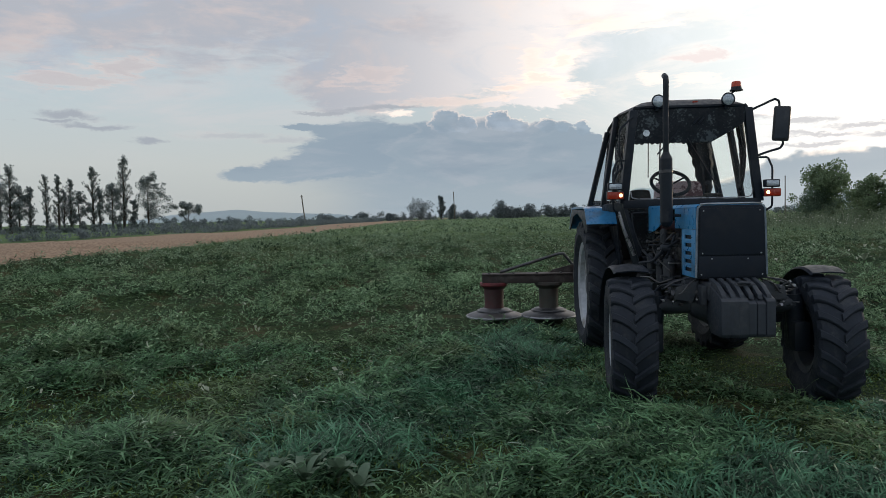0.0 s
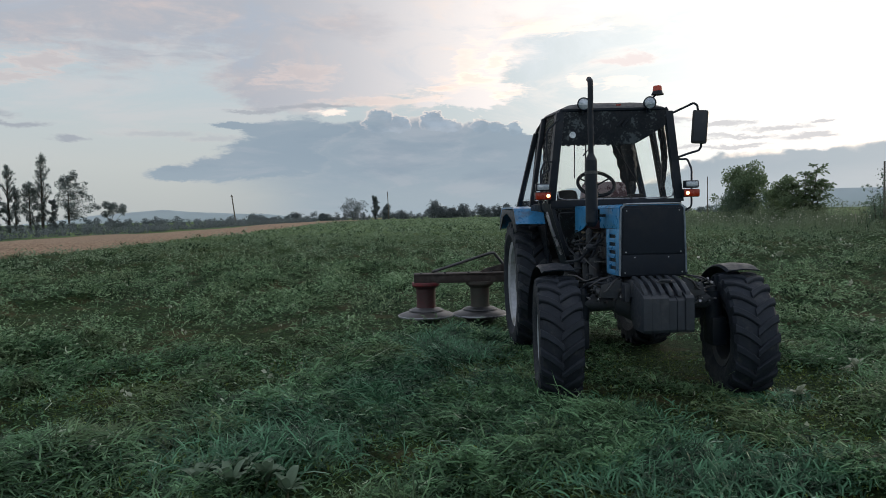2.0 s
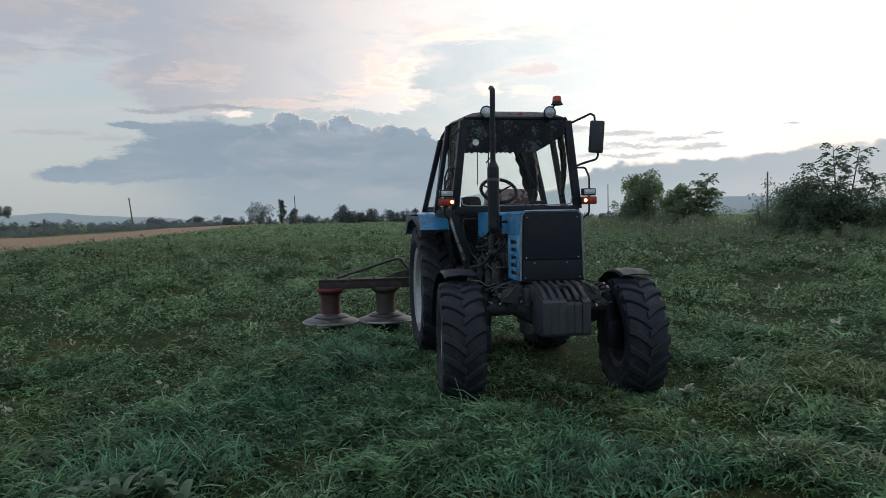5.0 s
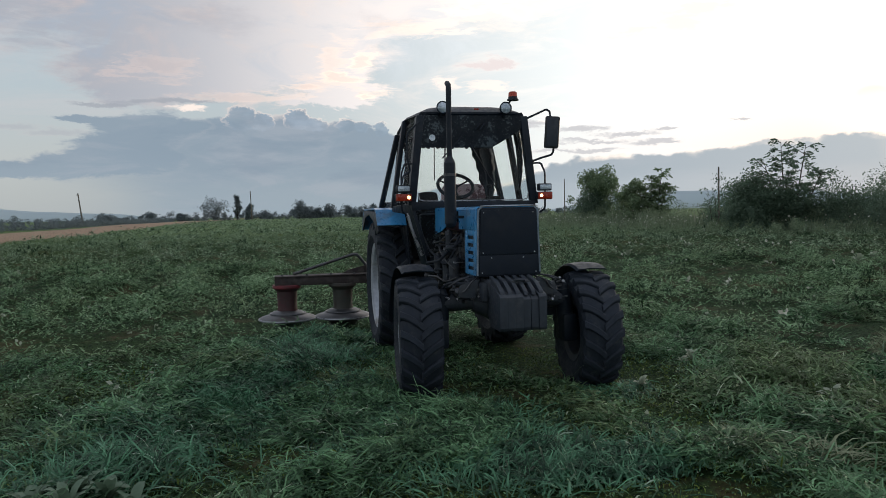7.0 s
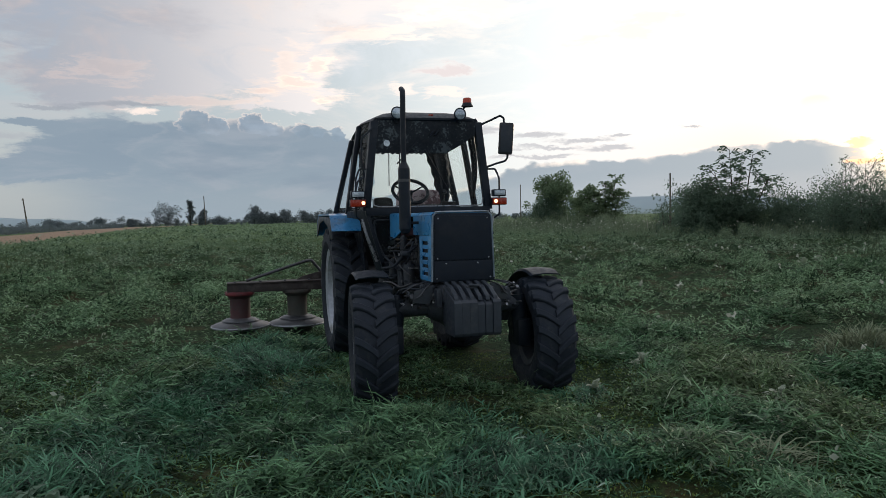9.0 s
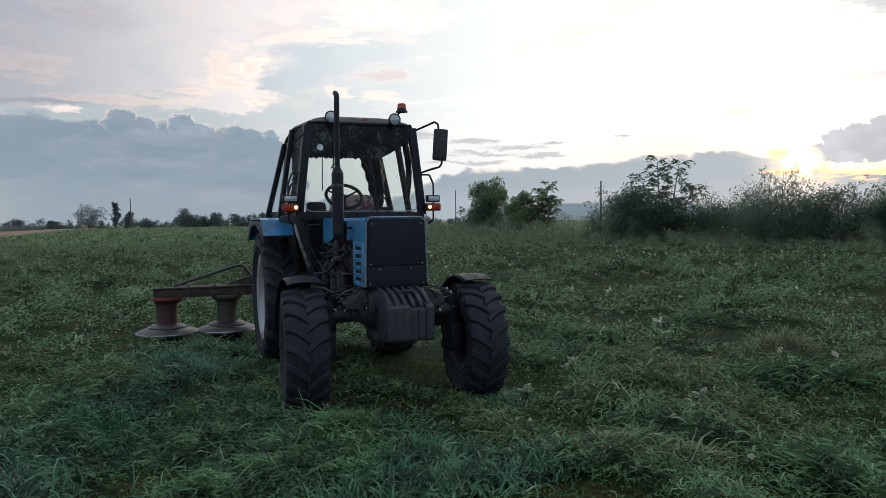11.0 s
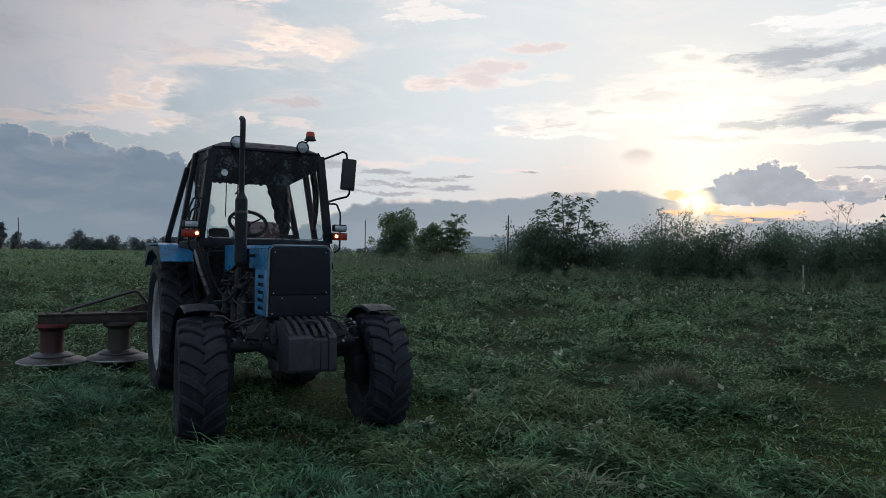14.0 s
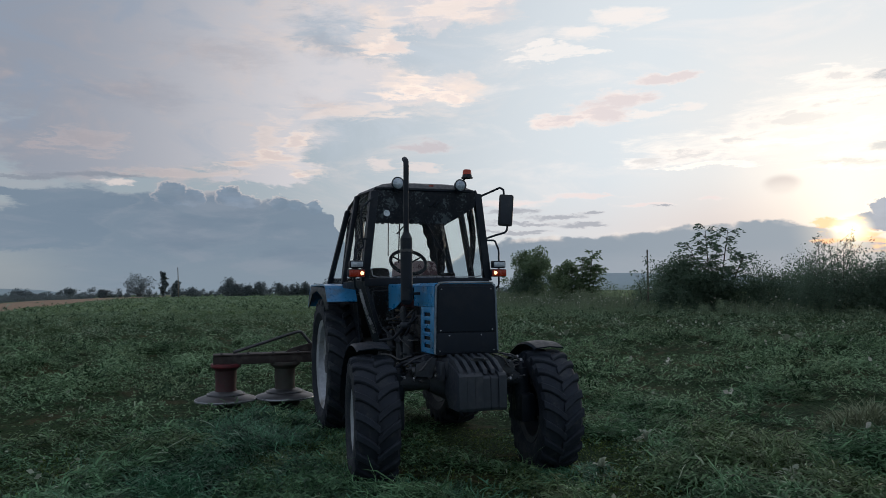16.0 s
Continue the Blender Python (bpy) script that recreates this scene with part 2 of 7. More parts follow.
# small grey clouds away from the sun
cloud(MILD, [(-30.4, 7.6, 2.6, 0.46), (-28.8, 6.8, 2.8, 0.34), (-31.5, 7.1, 2.2, 0.2), (-24.6, 5.7, 1.6, 0.34)], (0.34, 0.385, 0.46), (0.44, 0.465, 0.52), 0.9, (0.0, 0.7), (-0.1, 0.5), 1.0)
cloud(MILD, [(-19.0, 6.3, 4.8, 0.42), (-15.2, 6.1, 2.8, 0.42)], (0.44, 0.475, 0.535), (0.62, 0.58, 0.60), 0.7, (0.0, 0.9), (0.0, 0.6), 1.8)


def heap(edge_az, span, top_gain, col, rim_col, strength, amount=0.95, blur=0.35, seed=0.0, under=None, ragged=7.0, heapy=1.0, base_soft=0.5, base_left=0.0, bumps=0.62):
    """A bank of heaped cloud whose top follows edge_az over the bearings of span, with a bright crest."""
    global sky
    puff = W.math("ADD", W.math("MULTIPLY", W.math("SUBTRACT", W.noise(sky_point(1.6, 0, 0, seed), 0.16, 5.0, 0.55), 0.5), 1.5),
                  W.math("MULTIPLY", W.math("SUBTRACT", W.noise(sky_point(1.4, 0, 0, seed + 2), 0.7, 4.0, 0.6), 0.5), 0.8))
    cell = W.add("ShaderNodeTexVoronoi")
    cell.feature = "SMOOTH_F1"
    W.put(cell.inputs["Vector"], sky_point(1.3, 0, 0, seed))
    cell.inputs["Scale"].default_value = bumps
    puff = W.math("ADD", puff, W.math("MULTIPLY", W.math("MULTIPLY", W.math("SUBTRACT", 0.42, cell.outputs["Distance"]), 1.5 * heapy), W.step(az, 11.0, 17.0, 1.0, 0.5)))
    warp = W.math("ADD", az, W.math("MULTIPLY", W.math("SUBTRACT", W.noise(sky_point(1.8, 0, 0, seed + 3), 0.25, 4.0, 0.6), 0.5), ragged))
    top = W.math("MULTIPLY", W.ramp(W.step(warp, *span, smooth=False), edge_az), top_gain)
    h = W.math("SUBTRACT", W.math("ADD", top, puff), el)
    body = W.step(h, 0.0, blur)
    if under is not None:
        low = W.math("ADD", under, W.math("MULTIPLY", W.math("SUBTRACT", W.noise(sky_point(3.0, 0, 0, seed + 5), 0.2, 4.0), 0.5), 1.6))
        body = W.math("MULTIPLY", body, W.step(W.math("SUBTRACT", el, low), -base_soft, base_soft, base_left, 1.0))
    crest = W.math("MULTIPLY", W.step(h, -0.1, 0.2), W.step(h, 0.55, 0.15))
    crest = W.math("MULTIPLY", crest, W.step(W.noise(sky_point(1.5, 0, 0, seed + 7), 0.20, 4.0), 0.47, 0.62))
    sky = W.mix(W.math("MULTIPLY", body, amount), sky, col)
    sky = W.mix(W.math("MULTIPLY", W.math("MULTIPLY", crest, strength), W.step(az, -12.0, -6.0)), sky, rim_col)


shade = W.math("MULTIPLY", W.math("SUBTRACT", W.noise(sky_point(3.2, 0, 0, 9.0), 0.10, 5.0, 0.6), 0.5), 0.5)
grey_blue = W.mix(W.math("ADD", W.step(el, 5.5, 0.5), shade, clamp=True), (0.262, 0.345, 0.440), (0.305, 0.392, 0.480))
grey_blue = W.mix(W.math("MULTIPLY", W.step(W.noise(sky_point(3.6, 0, 0, 12.0), 0.13, 8.0, 0.62, distortion=0.5), 0.46, 0.66), 0.55), grey_blue, (0.37, 0.425, 0.51))
grey_blue = W.mix(W.math("MULTIPLY", W.step(W.noise(sky_point(4.2, 0, 0, 15.0), 0.10, 7.0, 0.6), 0.50, 0.64), 0.5), grey_blue, (0.225, 0.305, 0.405))
grey_blue = W.mix(W.step(glow, 0.25, 0.95), grey_blue, (0.46, 0.53, 0.595))
profile = [(-40, 0), (-24, 0), (-20, 3.2), (-15, 4.8), (-11, 6.6), (-7, 7.4), (-1, 7.5), (0.8, 7.8), (3, 7.4), (6.6, 7.4), (9.3, 6.4), (10.1, 2.1), (16, 1.8), (18.6, 3.0), (22.7, 4.1), (32.6, 4.3), (36, 4.9), (43, 4.9), (47, 3.9), (52, 2.8), (80, 2.4)]
heap([((a_ + 40) / 120, h_ / 10) for a_, h_ in profile],
     (-40.0, 80.0), 10.0, grey_blue, W.mix(W.step(glow, 0.05, 0.6), (0.70, 0.66, 0.67), (1.7, 1.45, 1.25)), 0.5, amount=W.step(az, -19.0, -6.0, 0.0, 0.95), under=2.4, base_soft=0.9, base_left=W.step(az, -15.0, -8.0, 0.4, 0.92), heapy=0.55, bumps=1.0, ragged=4.0, blur=0.26)
cloud(MILD, [(-17.6, 3.7, 3.4, 0.75), (-14.0, 3.9, 3.8, 1.2), (-11.0, 4.6, 4.6, 1.9), (-9.5, 6.6, 4.0, 1.2), (-13.0, 7.2, 3.2, 0.45)], grey_blue, W.mix(0.5, grey_blue, (0.55, 0.56, 0.60)), 0.93, (0.0, 0.3), (-0.05, 0.25), 0.7, 0.4)


def cumulus(balls, flat, col, rim_col, seed, fade=0.6, lumpy=1.5, rim=0.8):
    """One heaped cloud made of round swellings, flat below, bright along its upper edge."""
    global sky
    f = -1.0
    for ba, be, br in balls:
        d = W.math("SQRT", W.math("ADD", W.math("POWER", W.math("SUBTRACT", az, ba), 2.0), W.math("POWER", W.math("MULTIPLY", W.math("SUBTRACT", el, be), 1.15), 2.0)))
        f = W.math("MAXIMUM", f, W.math("SUBTRACT", 1.0, W.math("MULTIPLY", d, 1 / br)))
    f = W.math("ADD", f, W.math("MULTIPLY", W.math("SUBTRACT", W.noise(sky_point(1.2, 0, 0, seed), 1.0, 9.0, 0.68), 0.5), lumpy))
    f = W.math("SUBTRACT", f, W.step(W.math("ADD", el, W.math("MULTIPLY", W.math("SUBTRACT", WISP, 0.5), 1.6)), flat + fade, flat - 0.3, 0.0, 1.2))
    shade_ = W.mix(W.step(W.noise(sky_point(1.6, 0, 0, seed + 4), 0.5, 5.0), 0.35, 0.7), col, W.mix(1.0, col, (1.22, 1.22, 1.22), "MULTIPLY"))
    sky = W.mix(W.math("MULTIPLY", W.step(f, 0.0, 0.16), 0.93), sky, shade_)
    crest = W.math("MULTIPLY", W.math("MULTIPLY", W.step(f, -0.04, 0.06), W.step(f, 0.26, 0.06)), W.step(el, flat + 0.9, flat + 2.0))
    sky = W.mix(W.math("MULTIPLY", crest, rim), sky, rim_col)


# heaped crests on the bank, lit from behind
cumulus([(-2.9, 7.2, 1.3), (-1.4, 7.0, 1.0), (1.2, 7.2, 1.1), (2.5, 6.7, 1.0), (4.9, 6.6, 1.0), (6.2, 6.4, 0.9), (7.6, 6.2, 1.0)], 5.6, grey_blue, W.mix(W.step(glow, 0.05, 0.6), (0.74, 0.68, 0.68), (1.7, 1.45, 1.25)), 21.0, fade=1.5, lumpy=1.7, rim=0.55)
# a dark streak over a lit gap
cloud(MILD, [(-7.6, 8.5, 4.4, 0.30), (-12.0, 8.3, 3.0, 0.2)], (0.36, 0.40, 0.47), (0.50, 0.50, 0.54), 0.8, (0.0, 0.7), (-0.1, 0.4), 1.2)
cloud(MILD, [(-6.6, 7.9, 1.6, 0.3)], (1.10, 0.96, 0.90), (1.2, 1.02, 0.95), 0.8, (0.0, 0.7), (0.0, 0.6), 1.6)

# the sun itself, hidden in the gap between two clouds
spot = W.math("POWER", sun_near(4.2, 0.75, 0.8), 1.8)
sky = W.mix(W.math("MULTIPLY", spot, 0.8), sky, (2.1, 1.75, 1.3))
core = W.math("MULTIPLY", W.step(W.math("ADD", bodies(MILD, [(45.9, 4.5, 1.3, 0.5), (46.8, 3.8, 1.6, 0.35), (46.0, 3.2, 1.6, 0.25), (48.0, 3.3, 1.6, 0.2), (50.4, 3.2, 2.2, 0.3), (52.2, 3.3, 1.8, 0.22)]), W.math("MULTIPLY", W.math("SUBTRACT", WISP, 0.5), 2.4)), 0.0, 0.5), 0.92)
ember = W.math("MULTIPLY", W.step(W.noise(sky_point(4.0, 0, 0, 40.0), 0.7, 4.0), 0.45, 0.6), W.math("MULTIPLY", W.step(W.math("ABSOLUTE", W.math("SUBTRACT", el, 2.9)), 0.7, 0.1), W.step(W.math("ABSOLUTE", W.math("SUBTRACT", az, 50.0)), 4.0, 1.0)))
sky = W.mix(ember, sky, (2.1, 1.2, 0.6))
cumulus([(47.9, 4.4, 1.0), (48.9, 5.2, 1.2), (50.2, 5.6, 1.1), (51.6, 5.9, 1.2), (53.0, 5.6, 1.2), (49.6, 4.4, 1.5), (51.8, 4.5, 1.8), (53.8, 4.6, 1.3), (55.4, 4.5, 1.2), (57.4, 4.3, 1.3)], 3.2, (0.52, 0.56, 0.63), (2.1, 1.75, 1.4), 11.0, fade=1.0, lumpy=1.9)
cloud(MILD, [(56.5, 4.9, 1.6, 0.5), (60.0, 4.6, 3.0, 0.6), (59.0, 5.9, 3.0, 0.2), (64.0, 5.2, 3.0, 0.9)], (0.70, 0.68, 0.73), (1.35, 1.12, 0.98), 0.85, (0.0, 0.4), (0.0, 0.4), 0.7)
sky = W.mix(core, sky, (1.95, 1.12, 0.60))
sky = W.mix(W.math("POWER", sun_near(1.5, 1.2), 1.2), sky, (3.2, 2.7, 1.8))
# a small lens of cloud over the sun
lens = bodies(W.xyz(az, el, 0.0), [(42.6, 7.35, 1.15, 0.62)])
sky = W.mix(W.math("MULTIPLY", W.step(lens, -0.4, 0.4), W.step(el, 7.9, 6.9, 0.7, 0.25)), sky, (1.0, 0.87, 0.80))
W.link(sky, back.inputs[0])
back.inputs[1].default_value = 1.0

sun = new("sun", bpy.data.lights.new("sun", "SUN"))
sun.data.energy, sun.data.angle, sun.data.color = 0.5, radians(12), (1.0, 0.80, 0.58)
sun.matrix_world = look((0, 0, 30), Vector((0, 0, 30)) - direction(SUN_AZ, SUN_EL))

# ---- materials ----
def material(name, low, high, rough=0.6, metal=0.0, grain=30.0, bump=0.2, spread=(0.35, 0.65), coarse=None, dirt=None, per_piece=0.0, spec=0.5, coat=0.0):
    """A surface of two colours mingled at two scales, with fine relief, and dirt in patches."""
    m = bpy.data.materials.new(name)
    m.use_nodes = True
    N = Nodes(m.node_tree)
    b = m.node_tree.nodes["Principled BSDF"]
    co = N.add("ShaderNodeTexCoord").outputs["Object"]
    fine = N.noise(co, grain, 5.0, 0.6)
    wide = N.noise(co, coarse or grain / 9.0, 3.0, 0.55)
    f = N.math("ADD", N.math("MULTIPLY", fine, 0.5), N.math("MULTIPLY", wide, 0.5))
    col = N.mix(N.step(f, *spread), low, high)
    if dirt:
        col = N.mix(N.math("MULTIPLY", N.step(N.noise(co, grain / 5.0, 6.0, 0.65), 0.5, 0.68), 0.75), col, dirt)
    if per_piece:
        info = N.add("ShaderNodeObjectInfo").outputs["Random"]
        col = N.mix(N.math("MULTIPLY", info, per_piece), col, tuple(0.5 * c for c in low))
    N.put(b.inputs["Base Color"], col)
    N.put(b.inputs["Roughness"], N.step(fine, 0.3, 0.7, max(rough - 0.12, 0.02), min(rough + 0.12, 1.0)))
    b.inputs["Metallic"].default_value = metal
    b.inputs["Specular IOR Level"].default_value = spec
    b.inputs["Coat Weight"].default_value = coat
    if bump:
        n = N.add("ShaderNodeBump")
        n.inputs["Strength"].default_value, n.inputs["Distance"].default_value = bump, 0.01
        N.link(fine, n.inputs["Height"])
        N.link(n.outputs[0], b.inputs["Normal"])
    return m


def leaf_material(name, low, high, pale=None, through=0.3, rough=0.55, scale=0.6, spec=0.3, dry=None, spread=1.0, pale_share=0.03, clump=0.32):
    """Leaves and blades: each of its own green, patches of another tone, light coming through."""
    m = bpy.data.materials.new(name)
    m.use_nodes = True
    N = Nodes(m.node_tree)
    b = m.node_tree.nodes["Principled BSDF"]
    each = N.add("ShaderNodeNewGeometry").outputs["Random Per Island"]
    co = N.add("ShaderNodeTexCoord").outputs["Object"]
    patch = N.noise(co, scale, 4.0, 0.6)
    col = N.mix(N.math("ADD", N.math("MULTIPLY", N.math("POWER", each, spread), 1.0 - clump), N.math("MULTIPLY", N.step(patch, 0.38, 0.64), clump)), low, high)
    if dry:
        col = N.mix(N.math("MULTIPLY", N.step(N.noise(co, 0.55, 4.0, 0.62), 0.48, 0.62), 0.45), col, N.mix(N.math("POWER", each, 1.5), tuple(0.35 * v for v in dry), dry))
    if pale:
        col = N.mix(N.step(each, 1.0 - pale_share, 1.0 - 0.4 * pale_share), col, pale)
    N.put(b.inputs["Base Color"], col)
    b.inputs["Roughness"].default_value = rough
    b.inputs["Specular IOR Level"].default_value = spec
    t = N.add("ShaderNodeBsdfTranslucent")
    N.put(t.inputs["Color"], col)
    mixer = N.add("ShaderNodeMixShader")
    mixer.inputs[0].default_value = through
    N.link(b.outputs[0], mixer.inputs[1])
    N.link(t.outputs[0], mixer.inputs[2])
    N.link(mixer.outputs[0], m.node_tree.nodes["Material Output"].inputs[0])
    return m


def glow_material(name, colour, strength, base):
    m = material(name, base, base, 0.25, grain=20, bump=0)
    b = m.node_tree.nodes["Principled BSDF"]
    b.inputs["Emission Color"].default_value = (*colour, 1)
    b.inputs["Emission Strength"].default_value = strength
    return m


BLUE = material("blue_enamel", (0.022, 0.19, 0.43), (0.045, 0.30, 0.60), 0.36, grain=14, bump=0.05, dirt=(0.06, 0.09, 0.12), coat=0.2)
BLACK = material("black_paint", (0.006, 0.011, 0.019), (0.014, 0.021, 0.032), 0.5, grain=22, bump=0.08, dirt=(0.026, 0.032, 0.040), spec=0.28)
PANEL = material("matt_black_panel", (0.008, 0.013, 0.021), (0.014, 0.021, 0.033), 0.6, grain=16, bump=0.1, dirt=(0.020, 0.025, 0.033), spec=0.22)
CAST = material("cast_iron", (0.020, 0.027, 0.038), (0.046, 0.056, 0.070), 0.58, grain=45, bump=0.35, dirt=(0.045, 0.046, 0.048))
WEIGHT = material("weight_paint", (0.018, 0.025, 0.036), (0.036, 0.047, 0.063), 0.6, grain=28, bump=0.25, dirt=(0.055, 0.060, 0.068))
OILY = material("oily_steel", (0.032, 0.037, 0.044), (0.095, 0.098, 0.105), 0.38, metal=0.4, grain=40, bump=0.4, dirt=(0.06, 0.055, 0.05))
RUBBER = material("rubber", (0.014, 0.020, 0.031), (0.030, 0.039, 0.055), 0.72, grain=42, bump=0.5, dirt=(0.062, 0.068, 0.074), spec=0.3, per_piece=0.5)
TRIM = material("pale_hood_edge", (0.10, 0.15, 0.20), (0.26, 0.32, 0.38), 0.4, grain=12, bump=0.1, dirt=(0.05, 0.06, 0.07))
GREASE = material("greasy_brass", (0.10, 0.08, 0.06), (0.22, 0.18, 0.13), 0.4, metal=0.5, grain=30, bump=0.2)
SILVER = material("rim_paint", (0.34, 0.37, 0.42), (0.50, 0.53, 0.58), 0.42, metal=0.3, grain=18, bump=0.08, dirt=(0.16, 0.14, 0.11))
CHROME = material("lamp_reflector", (0.75, 0.77, 0.8), (0.85, 0.87, 0.9), 0.12, metal=0.9, grain=20, bump=0)
LENS = material("lamp_lens", (0.26, 0.32, 0.38), (0.68, 0.75, 0.82), 0.10, metal=0.35, grain=70, bump=0.1)
AMBER = glow_material("amber_lens", (1.0, 0.09, 0.02), 0.05, (0.14, 0.016, 0.010))
SPARK = glow_material("lit_bulb", (1.0, 0.50, 0.22), 4.5, (0.8, 0.5, 0.3))
REDDOME = glow_material("beacon_lens", (1.0, 0.08, 0.02), 0.05, (0.34, 0.045, 0.02))
REDCAP = material("red_cap_paint", (0.10, 0.008, 0.014), (0.20, 0.014, 0.022), 0.5, grain=16, bump=0.15, dirt=(0.05, 0.02, 0.02))
RED = material("red_drum_paint", (0.028, 0.008, 0.012), (0.070, 0.013, 0.018), 0.55, grain=16, bump=0.15, dirt=(0.040, 0.018, 0.016))
RUST = material("rusty_beam", (0.020, 0.016, 0.017), (0.050, 0.037, 0.035), 0.75, grain=25, bump=0.3, dirt=(0.085, 0.072, 0.068))
GREYDRUM = material("worn_drum", (0.022, 0.024, 0.020), (0.050, 0.050, 0.042), 0.65, grain=20, bump=0.2, dirt=(0.05, 0.028, 0.024))
DISC = material("bare_disc_steel", (0.045, 0.047, 0.053), (0.12, 0.122, 0.13), 0.42, metal=0.6, grain=12, bump=0.1, dirt=(0.075, 0.068, 0.064))
CLOTH = material("seat_cover", (0.16, 0.085, 0.10), (0.58, 0.44, 0.46), 0.9, grain=22, bump=0.3, spread=(0.46, 0.54))
DARKCLOTH = material("cab_lining", (0.012, 0.012, 0.013), (0.028, 0.028, 0.030), 0.85, grain=30, bump=0.2)
# pattern of the cab trim, also used for reflections painted behind footwell glass
LACE = material("dark_patterned_sheet", (0.005, 0.009, 0.015), (0.075, 0.095, 0.105), 0.8, grain=46, coarse=9, bump=0.3, spread=(0.52, 0.60))
BRIGHT = material("worn_bright_steel", (0.22, 0.23, 0.25), (0.36, 0.37, 0.40), 0.35, metal=0.6, grain=15, bump=0.1)
MIRROR = material("mirror_back", (0.014, 0.016, 0.020), (0.028, 0.030, 0.036), 0.5, grain=30, bump=0.05)
WOOD = material("weathered_post", (0.10, 0.085, 0.07), (0.20, 0.18, 0.15), 0.85, grain=12, bump=0.4)
PALEWOOD = material("pale_post", (0.42, 0.40, 0.37), (0.60, 0.58, 0.54), 0.85, grain=12, bump=0.4)
BARK = material("bark", (0.035, 0.030, 0.024), (0.085, 0.072, 0.058), 0.9, grain=9, bump=0.5)
STEM = material("weed_stem", (0.06, 0.07, 0.035), (0.13, 0.12, 0.07), 0.85, grain=9, bump=0.2)

GLASS = bpy.data.materials.new("cab_glass")
GLASS.use_nodes = True
_g = Nodes(GLASS.node_tree)
_t = _g.add("ShaderNodeBsdfTransparent")
_t.inputs[0].default_value = (0.93, 0.95, 0.95, 1)
_s = _g.add("ShaderNodeBsdfGlossy")
_s.inputs["Roughness"].default_value = 0.04
_m = _g.add("ShaderNodeMixShader")
_f = _g.add("ShaderNodeLayerWeight")
_f.inputs[0].default_value = 0.2
_g.link(_g.math("MULTIPLY_ADD", _g.math("POWER", _f.outputs[1], 3.0), 0.30, 0.006), _m.inputs[0])
_g.link(_t.outputs[0], _m.inputs[1])
_g.link(_s.outputs[0], _m.inputs[2])
# a film of dust that catches the light
_d = _g.add("ShaderNodeBsdfTranslucent")
_d.inputs[0].default_value = (0.8, 0.82, 0.84, 1)
_k = _g.add("ShaderNodeMixShader")
_dust = _g.noise(_g.add("ShaderNodeTexCoord").outputs["Object"], 3.0, 6.0, 0.65)
_g.link(_g.step(_dust, 0.35, 0.75, 0.0, 0.018), _k.inputs[0])
_g.link(_m.outputs[0], _k.inputs[1])
_g.link(_d.outputs[0], _k.inputs[2])
_g.link(_k.outputs[0], GLASS.node_tree.nodes["Material Output"].inputs[0])

# bush and tree greens lightened: veil of haze and flare put into colour
LEAF_BUSH = leaf_material("bush_leaf", (0.100, 0.155, 0.112), (0.170, 0.245, 0.170), scale=0.8, through=0.52)
LEAF_TREE = leaf_material("tree_leaf", (0.12, 0.175, 0.10), (0.22, 0.30, 0.175), scale=0.5, through=0.58)
# pale blue-grey green: the haze of distance is put into these leaves
LEAF_FAR = leaf_material("hazed_far_leaf", (0.145, 0.18, 0.195), (0.21, 0.25, 0.265), scale=0.2, through=0.5)
LEAF_WEED = leaf_material("weed_leaf", (0.125, 0.172, 0.110), (0.26, 0.32, 0.21), pale=(0.55, 0.54, 0.47), scale=0.4, through=0.45)
LEAF_VERGE = leaf_material("verge_leaf", (0.12, 0.175, 0.105), (0.27, 0.345, 0.21), scale=0.4, through=0.35)
# poplar leaves paled the same way, with haze in their colour
LEAF_POPLAR = leaf_material("hazed_poplar_leaf", (0.14, 0.172, 0.178), (0.22, 0.26, 0.26), scale=0.3, through=0.55)
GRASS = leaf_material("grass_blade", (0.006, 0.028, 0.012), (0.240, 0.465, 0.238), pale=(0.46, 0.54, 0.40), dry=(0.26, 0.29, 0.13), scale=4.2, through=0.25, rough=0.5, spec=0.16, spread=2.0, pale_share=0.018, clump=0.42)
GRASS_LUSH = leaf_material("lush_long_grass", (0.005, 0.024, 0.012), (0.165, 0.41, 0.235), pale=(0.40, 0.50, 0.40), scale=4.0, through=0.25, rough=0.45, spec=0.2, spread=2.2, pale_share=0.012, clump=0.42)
GRASS_LOW = leaf_material("short_yellow_green", (0.030, 0.060, 0.012), (0.24, 0.33, 0.085), pale=(0.42, 0.44, 0.26), scale=1.5, through=0.25, rough=0.6, spec=0.1, spread=1.6, pale_share=0.02)
GRASS_DRY = leaf_material("withered_grass", (0.09, 0.12, 0.07), (0.34, 0.38, 0.25), scale=2.0, through=0.2, rough=0.7, spec=0.1)
# meadow grass paler with distance; GRASS_FAR has haze put into its green
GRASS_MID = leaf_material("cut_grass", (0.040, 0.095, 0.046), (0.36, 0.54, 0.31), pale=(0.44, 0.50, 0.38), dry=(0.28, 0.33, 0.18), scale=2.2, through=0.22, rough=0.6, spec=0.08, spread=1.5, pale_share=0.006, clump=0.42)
GRASS_FAR = leaf_material("hazed_distant_grass", (0.125, 0.195, 0.118), (0.275, 0.38, 0.24), pale=(0.38, 0.42, 0.32), dry=(0.29, 0.35, 0.20), scale=0.9, through=0.2, spec=0.08, pale_share=0.006, clump=0.42)
